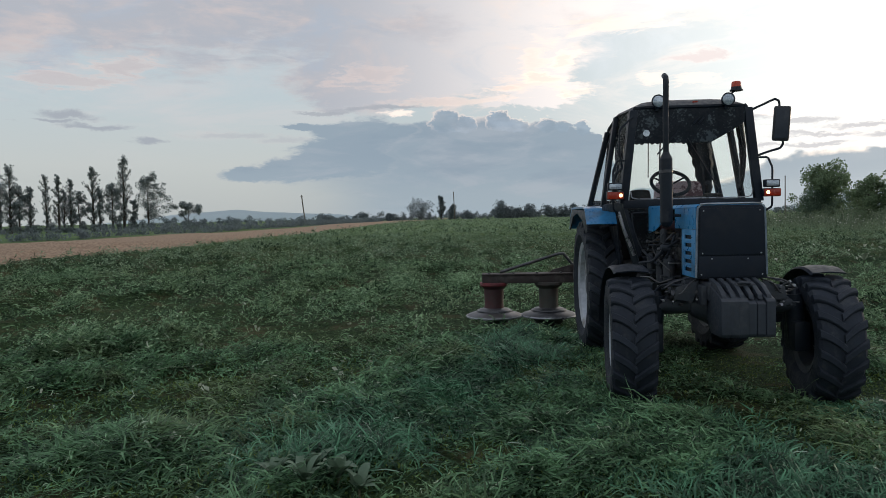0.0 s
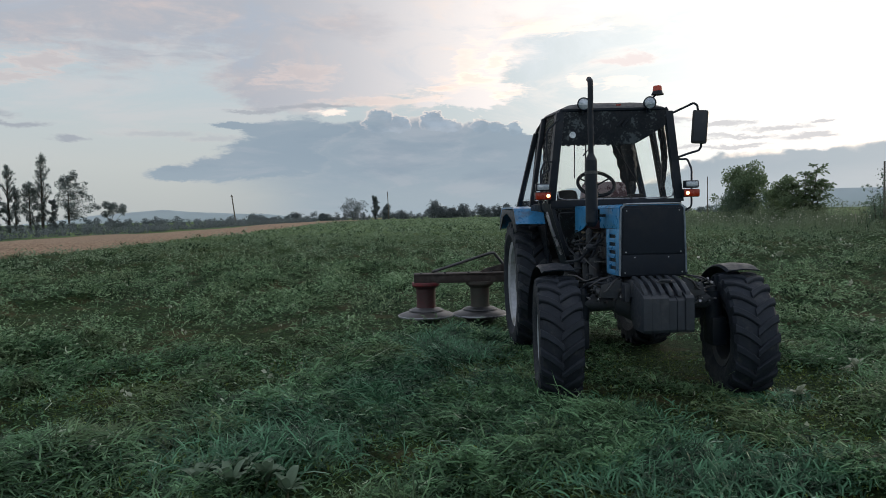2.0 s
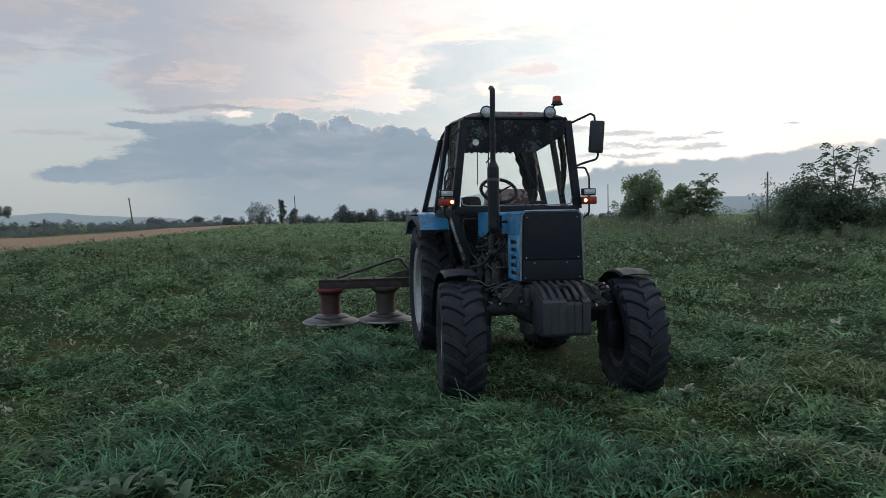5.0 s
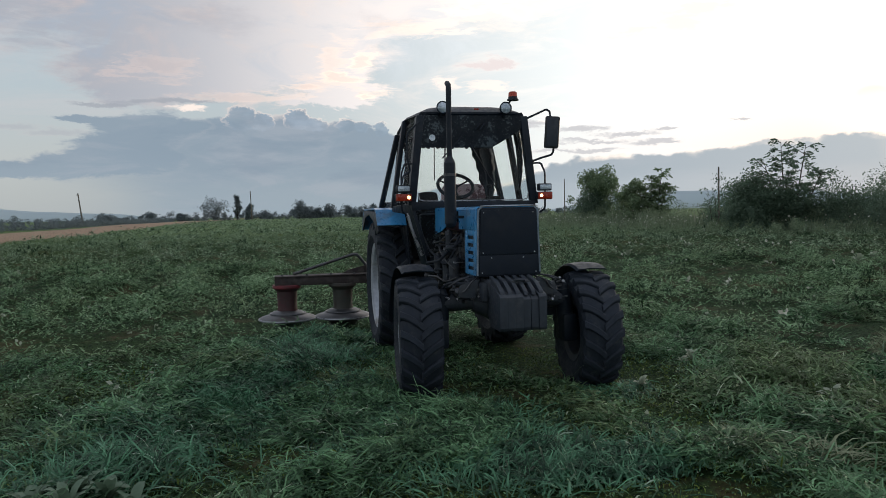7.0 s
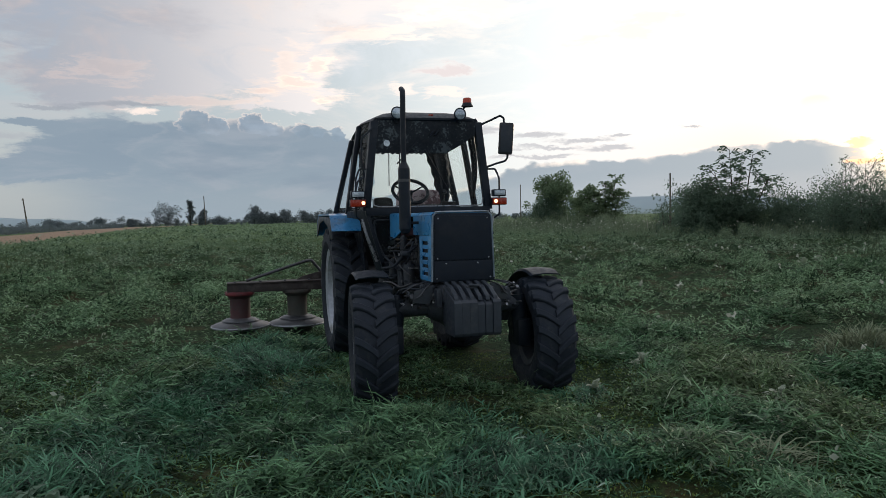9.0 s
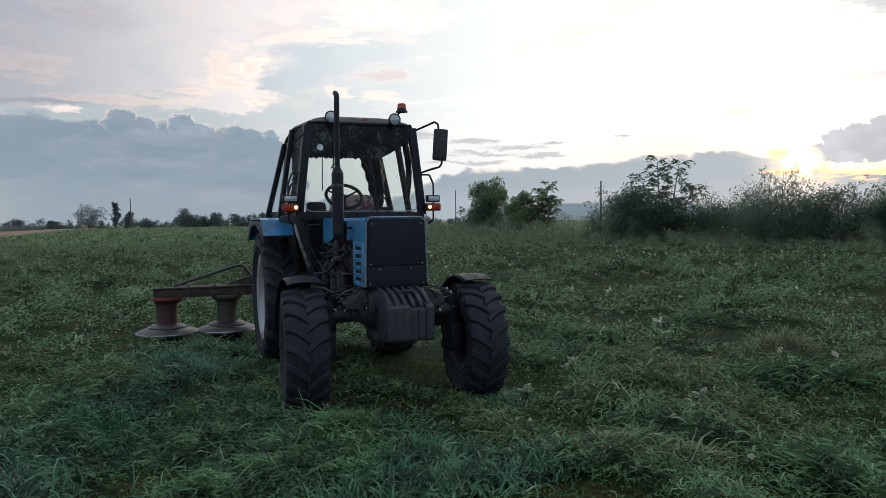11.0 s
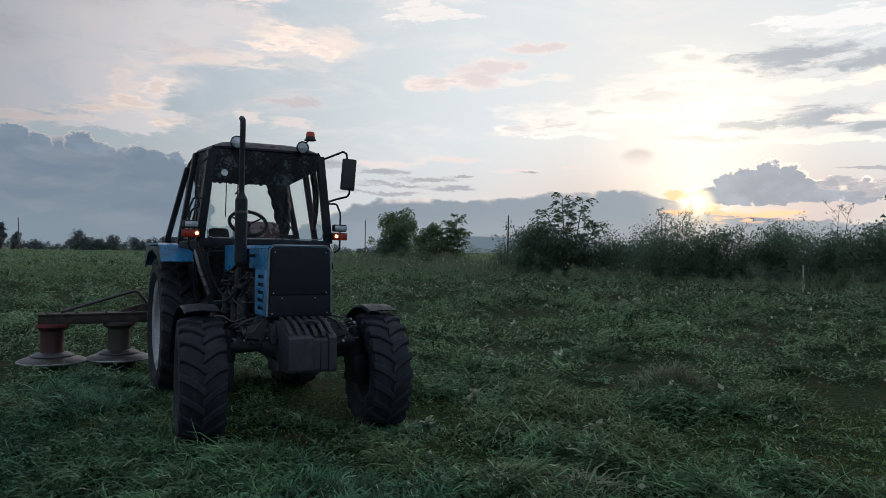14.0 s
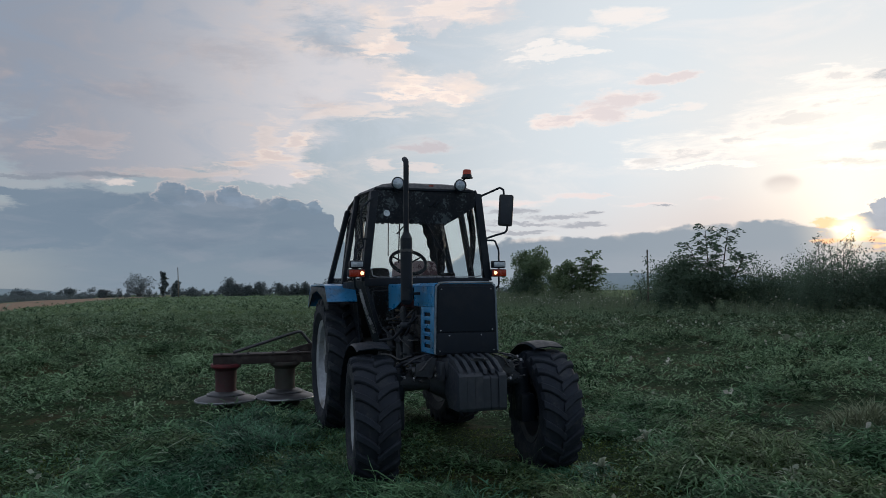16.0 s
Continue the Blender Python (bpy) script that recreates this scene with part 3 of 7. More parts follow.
# dark green with the shade of the grass heaps put into it
GRASS_SHADE = leaf_material("shade_clump", (0.012, 0.034, 0.018), (0.055, 0.105, 0.055), scale=0.6, through=0.2, spec=0.1)
CLOVER = leaf_material("pale_leaf", (0.28, 0.34, 0.25), (0.50, 0.54, 0.43), scale=3.0)
CLOVER_DARK = leaf_material("broad_leaf", (0.085, 0.150, 0.095), (0.22, 0.30, 0.21), scale=9.0)
PETAL = leaf_material("pale_flower", (0.55, 0.55, 0.48), (0.75, 0.75, 0.68), scale=3.0)

# ---- mesh tools ----
def finish(bm, name, mat, smooth=35):
    me = bpy.data.meshes.new(name)
    bmesh.ops.recalc_face_normals(bm, faces=bm.faces)
    bm.to_mesh(me)
    bm.free()
    me.materials.append(mat)
    if smooth:
        me.shade_smooth()
        me.set_sharp_from_angle(angle=radians(smooth))
    return me


def part(name, bm, mat, parent, label="", smooth=35):
    ob = new(name, finish(bm, name, mat, smooth))
    ob.parent = parent
    if label:
        ob["label"] = label
    return ob


def thing(name, label, category, m=None, group=""):
    e = new(name)
    e.empty_display_size = 0.2
    if m is not None:
        e.matrix_world = m
    return tagged(e, label, category, group)


def box(bm, centre, size, bevel=0.01, rot=(0, 0, 0), taper=1.0):
    """A block with rounded edges; taper narrows its top in x."""
    r = bmesh.ops.create_cube(bm, size=1.0)
    vs = r["verts"]
    for v in vs:
        k = taper if v.co.z > 0 else 1.0
        v.co = Vector((v.co.x * size[0] * k, v.co.y * size[1], v.co.z * size[2]))
    if bevel:
        es = list({e for v in vs for e in v.link_edges})
        g = bmesh.ops.bevel(bm, geom=es, offset=bevel, segments=2, affect="EDGES", profile=0.6)
        vs = list({v for f in g["faces"] for v in f.verts} | {v for v in vs if v.is_valid})
    bmesh.ops.transform(bm, matrix=pose(*centre, *rot), verts=vs)
    return bm


def rod(bm, a, b, r0, r1=None, seg=12, caps=True):
    """A round bar from a to b."""
    r1 = r0 if r1 is None else r1
    a, b = Vector(a), Vector(b)
    d = b - a
    q = d.to_track_quat("Z", "Y").to_matrix().to_4x4()
    bmesh.ops.create_cone(bm, cap_ends=caps, segments=seg, radius1=r0, radius2=r1, depth=d.length,
                          matrix=Matrix.Translation((a + b) / 2) @ q)
    return bm


def tube(bm, pts, r, seg=8, rounded=True):
    """A bent pipe through the points; r may be a list of radii."""
    pts = [Vector(p) for p in pts]
    rs = r if isinstance(r, (list, tuple)) else [r] * len(pts)
    if rounded and len(pts) > 2:
        q, qr = [pts[0]], [rs[0]]
        for i in range(1, len(pts) - 1):
            a, b, c = pts[i - 1], pts[i], pts[i + 1]
            for k in (0.25, 0.5, 0.75):
                lead, tail = b.lerp(a, 0.28), b.lerp(c, 0.28)
                q.append((1 - k) ** 2 * lead + 2 * k * (1 - k) * b + k * k * tail)
                qr.append(rs[i])
        q.append(pts[-1])
        qr.append(rs[-1])
        pts, rs = q, qr
    rings = []
    for i, p in enumerate(pts):
        d = (pts[min(i + 1, len(pts) - 1)] - pts[max(i - 1, 0)]).normalized()
        m = d.to_track_quat("Z", "Y").to_matrix()
        rings.append([bm.verts.new(p + m @ Vector((math.cos(2 * math.pi * k / seg) * rs[i], math.sin(2 * math.pi * k / seg) * rs[i], 0))) for k in range(seg)])
    for a, b in zip(rings, rings[1:]):
        best = min(range(seg), key=lambda s: sum((a[k].co - b[(k + s) % seg].co).length for k in range(0, seg, max(1, seg // 4))))
        for k in range(seg):
            bm.faces.new((a[k], a[(k + 1) % seg], b[(k + 1 + best) % seg], b[(k + best) % seg]))
    bm.faces.new(rings[0][::-1])
    bm.faces.new(rings[-1])
    return bm


def lathe(bm, profile, m=None, seg=32, closed=False):
    """Turns (radius, height) points round z; m places it."""
    m = m or Matrix()
    rings = []
    for r, h in profile:
        rings.append([bm.verts.new(m @ Vector((max(r, 1e-4) * math.cos(2 * math.pi * k / seg), max(r, 1e-4) * math.sin(2 * math.pi * k / seg), h))) for k in range(seg)])
    pairs = list(zip(rings, rings[1:])) + ([(rings[-1], rings[0])] if closed else [])
    for a, b in pairs:
        for k in range(seg):
            bm.faces.new((a[k], a[(k + 1) % seg], b[(k + 1) % seg], b[k]))
    return bm


def slab(bm, corners, thick, bevel=0.0):
    """A plate with the corners' outline, thick along its own normal."""
    cs = [Vector(c) for c in corners]
    n = (cs[1] - cs[0]).cross(cs[-1] - cs[0]).normalized() * thick / 2
    top = [bm.verts.new(c + n) for c in cs]
    bot = [bm.verts.new(c - n) for c in cs]
    fs = [bm.faces.new(top), bm.faces.new(bot[::-1])]
    for i in range(len(cs)):
        j = (i + 1) % len(cs)
        fs.append(bm.faces.new((top[i], bot[i], bot[j], top[j])))
    if bevel:
        es = list({e for f in fs for e in f.edges})
        bmesh.ops.bevel(bm, geom=es, offset=bevel, segments=2, affect="EDGES", profile=0.6)
    return bm


def sweep_x(bm, profile, x0, x1, bevel=0.0):
    """An outline of (y, z) points drawn out along x."""
    a = [bm.verts.new((x0, y, z)) for y, z in profile]
    b = [bm.verts.new((x1, y, z)) for y, z in profile]
    fs = [bm.faces.new(a), bm.faces.new(b[::-1])]
    for i in range(len(a)):
        j = (i + 1) % len(a)
        fs.append(bm.faces.new((a[i], b[i], b[j], a[j])))
    if bevel:
        bmesh.ops.bevel(bm, geom=list({e for f in fs for e in f.edges}), offset=bevel, segments=2, affect="EDGES", profile=0.6)
    return bm


def raw_mesh(name, verts, faces_flat, sizes, mat, smooth=False):
    """A mesh straight from arrays: vertices (n, 3), corner indices, and corners of each face."""
    me = bpy.data.meshes.new(name)
    me.vertices.add(len(verts))
    me.vertices.foreach_set("co", np.asarray(verts, np.float32).ravel())
    me.loops.add(len(faces_flat))
    me.loops.foreach_set("vertex_index", np.asarray(faces_flat, np.int32))
    me.polygons.add(len(sizes))
    starts = np.concatenate(([0], np.cumsum(sizes)[:-1]))
    me.polygons.foreach_set("loop_start", starts.astype(np.int32))
    me.update(calc_edges=True)
    me.validate()
    me.materials.append(mat)
    if smooth:
        me.shade_smooth()
    return me

# ---- land ----
def swath(x, y):
    """Broken ridges of raked grass: 0 to 1."""
    turn = np.where(x > 2, 1.0, 0.0) * np.clip((x - 2) / 4, 0, 1)
    u = (x * 0.30 + y * 0.95) * turn + (x * 0.97 - y * 0.22) * (1 - turn)
    wob = 0.9 * np.sin(x * 0.45 + 1.1) * np.sin(y * 0.38) + 0.35 * np.sin(x * 1.7 + y * 0.6) + 0.22 * np.sin(y * 2.3 - x * 1.1)
    s = np.sin((u + wob) * 2 * np.pi / 1.55)
    broken = 0.55 + 0.45 * np.sin(x * 0.83 + 2.1 * np.sin(y * 0.31)) * np.sin(y * 0.71 + 1.4 * np.sin(x * 0.52))
    return np.clip(s, 0, 1) * broken


def lumps(x, y):
    """Heaps of mown grass: 0 to 1."""
    s = 0.95 * swath(x, y) + np.sin(x * 5.3 + 1.7 * np.sin(y * 1.9 + x)) * np.sin(y * 4.1 + 1.3 * np.sin(x * 2.7)) * 0.30
    s = s + np.sin(x * 11.0 + 2.0 * np.sin(y * 3.7)) * np.sin(y * 9.3 + 1.5 * np.sin(x * 4.9)) * 0.26
    return np.clip(s + 0.06, 0, 1)


def rise(x, y):
    """Height of the bare ground."""
    far = np.clip((y - 40) / 130, 0, 1)
    z = 0.6 * far * far * (3 - 2 * far) * np.clip((x + 110) / 90, 0.5, 1)
    r = np.hypot(x, y - 1)
    wave = 0.05 * np.sin(x * 0.31 + 1) * np.sin(y * 0.23 + 2) * np.clip((r - 4) / 12, 0, 1)
    return z + wave


def ground_z(x, y):
    """Ground with the grass heaps; flat under the tractor."""
    r = np.hypot(x * 1.1, y - 1.2)
    return rise(x, y) + (0.10 + 0.16 * np.clip((r - 5) / 8, 0, 1)) * lumps(x, y) * np.clip((r - 2.6) / 2.5, 0, 1) - 0.012


def spread(a, b, step, reach, growth=1.35):
    """Even steps from a to b, then widening ones out to reach."""
    mid = list(np.arange(a, b + step / 2, step))
    s = step
    while mid[-1] < reach:
        s *= growth
        mid.append(mid[-1] + s)
    s = step
    while mid[0] > -reach:
        s *= growth
        mid.insert(0, mid[0] - s)
    return np.array(mid)


gx, gy = spread(-28, 30, 0.28, 4200), spread(-7, 52, 0.28, 4200)
GX, GY = np.meshgrid(gx, gy)
GV = np.stack([GX, GY, ground_z(GX, GY)], -1).reshape(-1, 3)
nx, ny = len(gx), len(gy)
ii = (np.arange(ny - 1)[:, None] * nx + np.arange(nx - 1)[None, :]).ravel()
quads = np.stack([ii, ii + 1, ii + nx + 1, ii + nx], 1)

SOIL = bpy.data.materials.new("mown_field")
SOIL.use_nodes = True
N = Nodes(SOIL.node_tree)
sb = SOIL.node_tree.nodes["Principled BSDF"]
so = N.add("ShaderNodeTexCoord").outputs["Object"]
ss = N.add("ShaderNodeSeparateXYZ")
N.link(so, ss.inputs[0])
s_fine = N.noise(so, 18.0, 6.0, 0.7)
s_mid = N.noise(so, 1.6, 5.0, 0.65)
s_wide = N.noise(so, 0.12, 4.0, 0.6)
# near-black green: shade in the gaps between blades is put into the soil
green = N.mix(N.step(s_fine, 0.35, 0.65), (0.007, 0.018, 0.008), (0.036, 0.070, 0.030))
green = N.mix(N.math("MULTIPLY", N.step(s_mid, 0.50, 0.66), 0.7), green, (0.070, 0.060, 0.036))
# paler along y: grazing-view brightness of grass tips put into the soil colour
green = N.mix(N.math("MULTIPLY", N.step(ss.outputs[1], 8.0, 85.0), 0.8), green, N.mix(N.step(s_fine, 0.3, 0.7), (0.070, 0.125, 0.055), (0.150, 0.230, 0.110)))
green = N.mix(N.step(s_wide, 0.35, 0.65), green, N.mix(1.0, green, (1.25, 1.15, 0.95), "MULTIPLY"))
straw = N.mix(N.step(N.noise(so, 5.0, 6.0, 0.7), 0.35, 0.65), (0.25, 0.175, 0.125), (0.40, 0.29, 0.205))
wob = N.math("MULTIPLY", N.math("SUBTRACT", N.noise(so, 0.25, 4.0), 0.5), 3.0)
sx = N.math("ADD", ss.outputs[0], wob)
near_edge = N.math("SUBTRACT", -20.4, N.math("MULTIPLY", ss.outputs[1], 0.004))
far_edge = N.math("SUBTRACT", -35.0, N.math("MULTIPLY", N.math("MAXIMUM", N.math("SUBTRACT", 112.0, ss.outputs[1]), 0.0), 0.16))
in_straw = N.math("MULTIPLY", N.step(N.math("SUBTRACT", near_edge, sx), 0.0, 0.8), N.step(N.math("SUBTRACT", sx, far_edge), 0.0, 2.0))
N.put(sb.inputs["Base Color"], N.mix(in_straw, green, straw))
sb.inputs["Roughness"].default_value = 0.95
sb.inputs["Specular IOR Level"].default_value = 0.1
sbump = N.add("ShaderNodeBump")
sbump.inputs["Strength"].default_value, sbump.inputs["Distance"].default_value = 0.8, 0.06
N.link(N.math("ADD", s_fine, s_mid), sbump.inputs["Height"])
N.link(sbump.outputs[0], sb.inputs["Normal"])
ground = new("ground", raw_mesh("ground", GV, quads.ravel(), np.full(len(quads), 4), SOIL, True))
tagged(ground, "mown green meadow with a pale stubble strip beyond", "ground", kind="structure")

# far hills, their haze painted into one pale colour
HAZE = material("haze_painted_hill", (0.54, 0.63, 0.68), (0.58, 0.66, 0.70), 1.0, grain=0.01, bump=0, spec=0.0)


def hill(name, az0, az1, dist, tops, label):
    """A long ridge between two bearings with a wavering top."""
    n, vs = 60, []
    for i in range(n + 1):
        k = i / n
        d = direction(az0 + (az1 - az0) * k, 0)
        t = k * (len(tops) - 1)
        j = min(int(t), len(tops) - 2)
        h = tops[j] + (tops[j + 1] - tops[j]) * (t - j)
        h += 4.0 * (noise.noise(Vector((k * 9, dist, 0))))
        p = Vector((-1.9, -6.3, 0)) + d * dist
        vs += [(p.x, p.y, -20), (p.x, p.y, max(h, -10)), (p.x + d.x * 400, p.y + d.y * 400, -20)]
    fs = []
    for i in range(n):
        a = 3 * i
        fs += [a, a + 3, a + 4, a + 1, a + 1, a + 4, a + 5, a + 2]
    ob = new(name, raw_mesh(name, vs, fs, [4] * (2 * n), HAZE, True))
    return tagged(ob, label, "hill", kind="structure")


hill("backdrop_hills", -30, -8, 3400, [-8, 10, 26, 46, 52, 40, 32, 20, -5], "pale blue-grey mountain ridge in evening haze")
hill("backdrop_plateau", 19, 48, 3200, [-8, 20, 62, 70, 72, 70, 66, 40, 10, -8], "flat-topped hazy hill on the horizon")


# ---- trees and bushes ----
def place(az, dist):
    d = direction(az, 0)
    x, y = -1.9 + d.x * dist, -6.3 + d.y * dist
    return x, y, float(rise(np.float64(x), np.float64(y)))


def leaves(name, centres, radii, count, size, mat, seed, upright=0.0, slim=0.5, droop=0.0):
    """Leaves strewn in clumps: each a small pointed blade of its own."""
    g = np.random.default_rng(seed)
    centres, radii = np.asarray(centres, float), np.asarray(radii, float)
    pick = g.choice(len(centres), count, p=radii ** 2 / np.sum(radii ** 2))
    off = g.normal(size=(count, 3))
    off *= (g.random((count, 1)) ** 0.45) / np.linalg.norm(off, axis=1, keepdims=True)
    p = centres[pick] + off * radii[pick][:, None]
    a = g.normal(size=(count, 3))
    a[:, 2] = a[:, 2] * (1 - upright) + upright * 1.5 - droop
    a /= np.linalg.norm(a, axis=1, keepdims=True)
    b = np.cross(a, g.normal(size=(count, 3)))
    b /= np.linalg.norm(b, axis=1, keepdims=True) + 1e-9
    s = size * g.uniform(0.6, 1.35, (count, 1))
    v = np.stack([p - a * s * 0.5, p + b * s * slim * 0.5, p + a * s * 0.5, p - b * s * slim * 0.5], 1).reshape(-1, 3)
    return raw_mesh(name, v, np.arange(4 * count), np.full(count, 4), mat)


def tree(name, label, x, y, z, height, width, seed, style="round", leaf=0.16, count=2500, mat=None, category="tree", group="", trunks=1, bare=0.25):
    """A tree or bush: tapered stems with limbs, and a crown of leaf clumps with gaps."""
    rng = random.Random(seed)
    root = thing(name, label, category, pose(x, y, z), group)
    bm, centres, radii = bmesh.new(), [], []
    for k in range(trunks):
        a = rng.uniform(0, 6.28)
        lean = 0.0 if trunks == 1 else rng.uniform(0.1, 0.32) * width
        top = Vector((math.cos(a) * lean, math.sin(a) * lean, height * (0.93 if trunks == 1 else rng.uniform(0.6, 0.92))))
        foot = Vector((math.cos(a) * 0.04 * width * (trunks > 1), math.sin(a) * 0.04 * width * (trunks > 1), -0.15))
        r = height * (0.016 if trunks == 1 else 0.008)
        mids = [foot.lerp(top, f) + Vector((rng.uniform(-1, 1), rng.uniform(-1, 1), 0)) * 0.025 * height * (0.35 if style == "poplar" else 1) for f in (0.3, 0.6)]
        tube(bm, [foot, *mids, top], [r * 1.3, r, r * 0.6, r * 0.15], 6)
        limbs = {"poplar": 44, "round": 16, "bush": 7, "feather": 11, "spray": 11}[style]
        for i in range(limbs):
            f = bare + (1 - bare) * (i + rng.random()) / limbs
            base = foot.lerp(mids[0], f / 0.3) if f < 0.3 else mids[0].lerp(mids[1], (f - 0.3) / 0.3) if f < 0.6 else mids[1].lerp(top, (f - 0.6) / 0.4)
            b = rng.uniform(0, 6.28)
            g = (f - bare) / (1 - bare)
            if style == "poplar":
                reach = width * 0.42 * (0.25 + 0.85 * math.sin(math.pi * min(1, 0.22 + 0.74 * g))) * rng.uniform(0.35, 1.0)
                tip = base + Vector((math.cos(b) * reach, math.sin(b) * reach, reach * 1.5))
            elif style in ("round", "bush"):
                reach = width * 0.5 * math.sin(math.pi * min(1, 0.22 + 0.74 * g)) * rng.uniform(0.45, 1.1)
                tip = base + Vector((math.cos(b) * reach, math.sin(b) * reach, reach * rng.uniform(0.0, 0.7)))
            else:
                reach = width * 0.5 * (1.0 - 0.45 * g) * rng.uniform(0.4, 1.0)
                tip = base + Vector((math.cos(b) * reach, math.sin(b) * reach, reach * rng.uniform(0.5, 1.3)))
            if tip.z > height:
                tip.z = height * rng.uniform(0.9, 1.0)
            bend = base.lerp(tip, 0.5) + Vector((0, 0, 0.06 * reach))
            tube(bm, [base, bend, tip], [r * 0.45 * (1.1 - g), r * 0.28, r * (0.16 if style == "feather" else 0.08)], 4)
            n = 3 if style in ("poplar", "feather") else 4
            for q in range(n):
                if style == "spray" and q < 2:
                    continue
                c = base.lerp(tip, (q + 1.2) / n)
                jig = 0.10 * width if style != "poplar" else 0.05 * width
                centres.append(tuple(c + Vector((rng.uniform(-jig, jig), rng.uniform(-jig, jig), rng.uniform(-jig, jig)))))
                radii.append(width * {"poplar": 0.115, "round": 0.125, "bush": 0.17, "feather": 0.055, "spray": 0.105}[style] * rng.uniform(0.5, 1.25))
    if style == "bush":
        for i in range(26):
            a, d = rng.uniform(0, 6.28), width * 0.42 * rng.random() ** 0.5
            centres.append((math.cos(a) * d, math.sin(a) * d, height * rng.uniform(0.05, 0.5)))
            radii.append(width * rng.uniform(0.12, 0.2))
    part("trunk" if trunks == 1 else "woody_base", bm, BARK, root)
    crown = new("crown", leaves("crown", centres, radii, count, leaf, mat or LEAF_TREE, seed, upright=0.6 if style == "poplar" else 0.1,
                                slim=0.34 if style in ("spray", "feather") else 0.6, droop=0.35 if style == "spray" else 0.0))
    crown.parent = root
    return root


def walnut(label, x, y, z, stems, seed, mat, leaf=0.24):
    """A young tree with a few long stems, each with arching leaf stalks that carry paired, drooping leaflets."""
    g = random.Random(seed)
    root = thing("young_tree", label, "tree", pose(x, y, z), "thicket at the meadow's edge")
    bm, vs = bmesh.new(), []
    for dx, height, lean in stems:
        foot, top = Vector((dx * 0.3, 0, -0.15)), Vector((dx + lean, g.uniform(-0.3, 0.3), height))
        mid = foot.lerp(top, 0.5) + Vector((g.uniform(-0.15, 0.15), 0, 0.1))
        tube(bm, [foot, mid, top], [0.06, 0.04, 0.012], 6)
        for k in range(20):
            f = 0.22 + 0.78 * (k + g.random()) / 20
            base = foot.lerp(mid, f * 2) if f < 0.5 else mid.lerp(top, f * 2 - 1)
            b, reach = k * 2.4 + g.uniform(-0.5, 0.5), g.uniform(0.45, 1.0) * (1.15 - 0.55 * f)
            out = Vector((math.cos(b), math.sin(b), 0))
            tip = base + out * reach + Vector((0, 0, reach * g.uniform(-0.15, 1.25)))
            tube(bm, [base, tip], [0.018, 0.008], 4, False)
            for q in range(4):
                # one compound leaf: a bowed stalk with leaflets on both sides
                c = base.lerp(tip, 0.45 + 0.19 * q)
                h = b + g.uniform(-1.3, 1.3)
                d = Vector((math.cos(h), math.sin(h), g.uniform(-0.8, 1.1))).normalized()
                side = d.cross(Vector((0, 0, 1))).normalized()
                for i in range(5):
                    p = c + d * (0.10 * i) + Vector((0, 0, -0.018 * i * i))
                    for sg in (-1, 1):
                        a = (side * sg + d * 0.7 + Vector((0, 0, g.uniform(-0.8, 0.1)))).normalized() * leaf * g.uniform(0.7, 1.2)
                        w = a.cross(Vector((g.uniform(-1, 1), g.uniform(-1, 1), 1.0))).normalized() * leaf * 0.26
                        vs += [p, p + a * 0.5 + w, p + a, p + a * 0.5 - w]
    part("trunk", bm, BARK, root)
    crown = new("crown", raw_mesh("crown", [tuple(v) for v in vs], np.arange(len(vs)), np.full(len(vs) // 4, 4), mat))
    crown.parent = root
    return root


def bearing0(px):
    return -3.3 + math.degrees(math.atan((px - 784) / 1293))


# row of poplars behind the stubble: bearing, height, width
for k, (px, h, w, style) in enumerate([(2, 8.8, 7.0, "round"), (20, 12.4, 3.2, "poplar"), (36, 8.2, 4.8, "round"), (55, 8.5, 2.2, "poplar"), (84, 10.6, 2.3, "poplar"),
                                       (106, 10.8, 2.6, "poplar"), (115, 8.0, 1.9, "poplar"), (127, 10.0, 2.2, "poplar"), (141, 7.6, 4.0, "round"), (167, 12.2, 3.2, "poplar"),
                                       (178, 8.4, 1.8, "poplar"), (201, 8.8, 5.6, "round"), (221, 14.0, 3.6, "poplar"), (238, 6.0, 2.6, "round"), (265, 10.8, 6.8, "round"),
                                       (335, 4.4, 6.2, "spray"), (-40, 9.0, 7.0, "round"), (-75, 12.0, 3.4, "poplar"), (-105, 8.0, 6.0, "round")]):
    x, y, z = place(bearing0(px), 148)
    kind = {"poplar": "tall narrow poplar with sparse leaves, greyed by painted haze", "round": "broad roadside tree with dark open crown", "spray": "low spreading tree with bare-looking branches"}[style]
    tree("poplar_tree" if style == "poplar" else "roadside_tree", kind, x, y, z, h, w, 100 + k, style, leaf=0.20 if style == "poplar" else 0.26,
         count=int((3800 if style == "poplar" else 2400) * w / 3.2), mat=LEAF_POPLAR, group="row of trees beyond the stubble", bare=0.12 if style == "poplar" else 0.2)

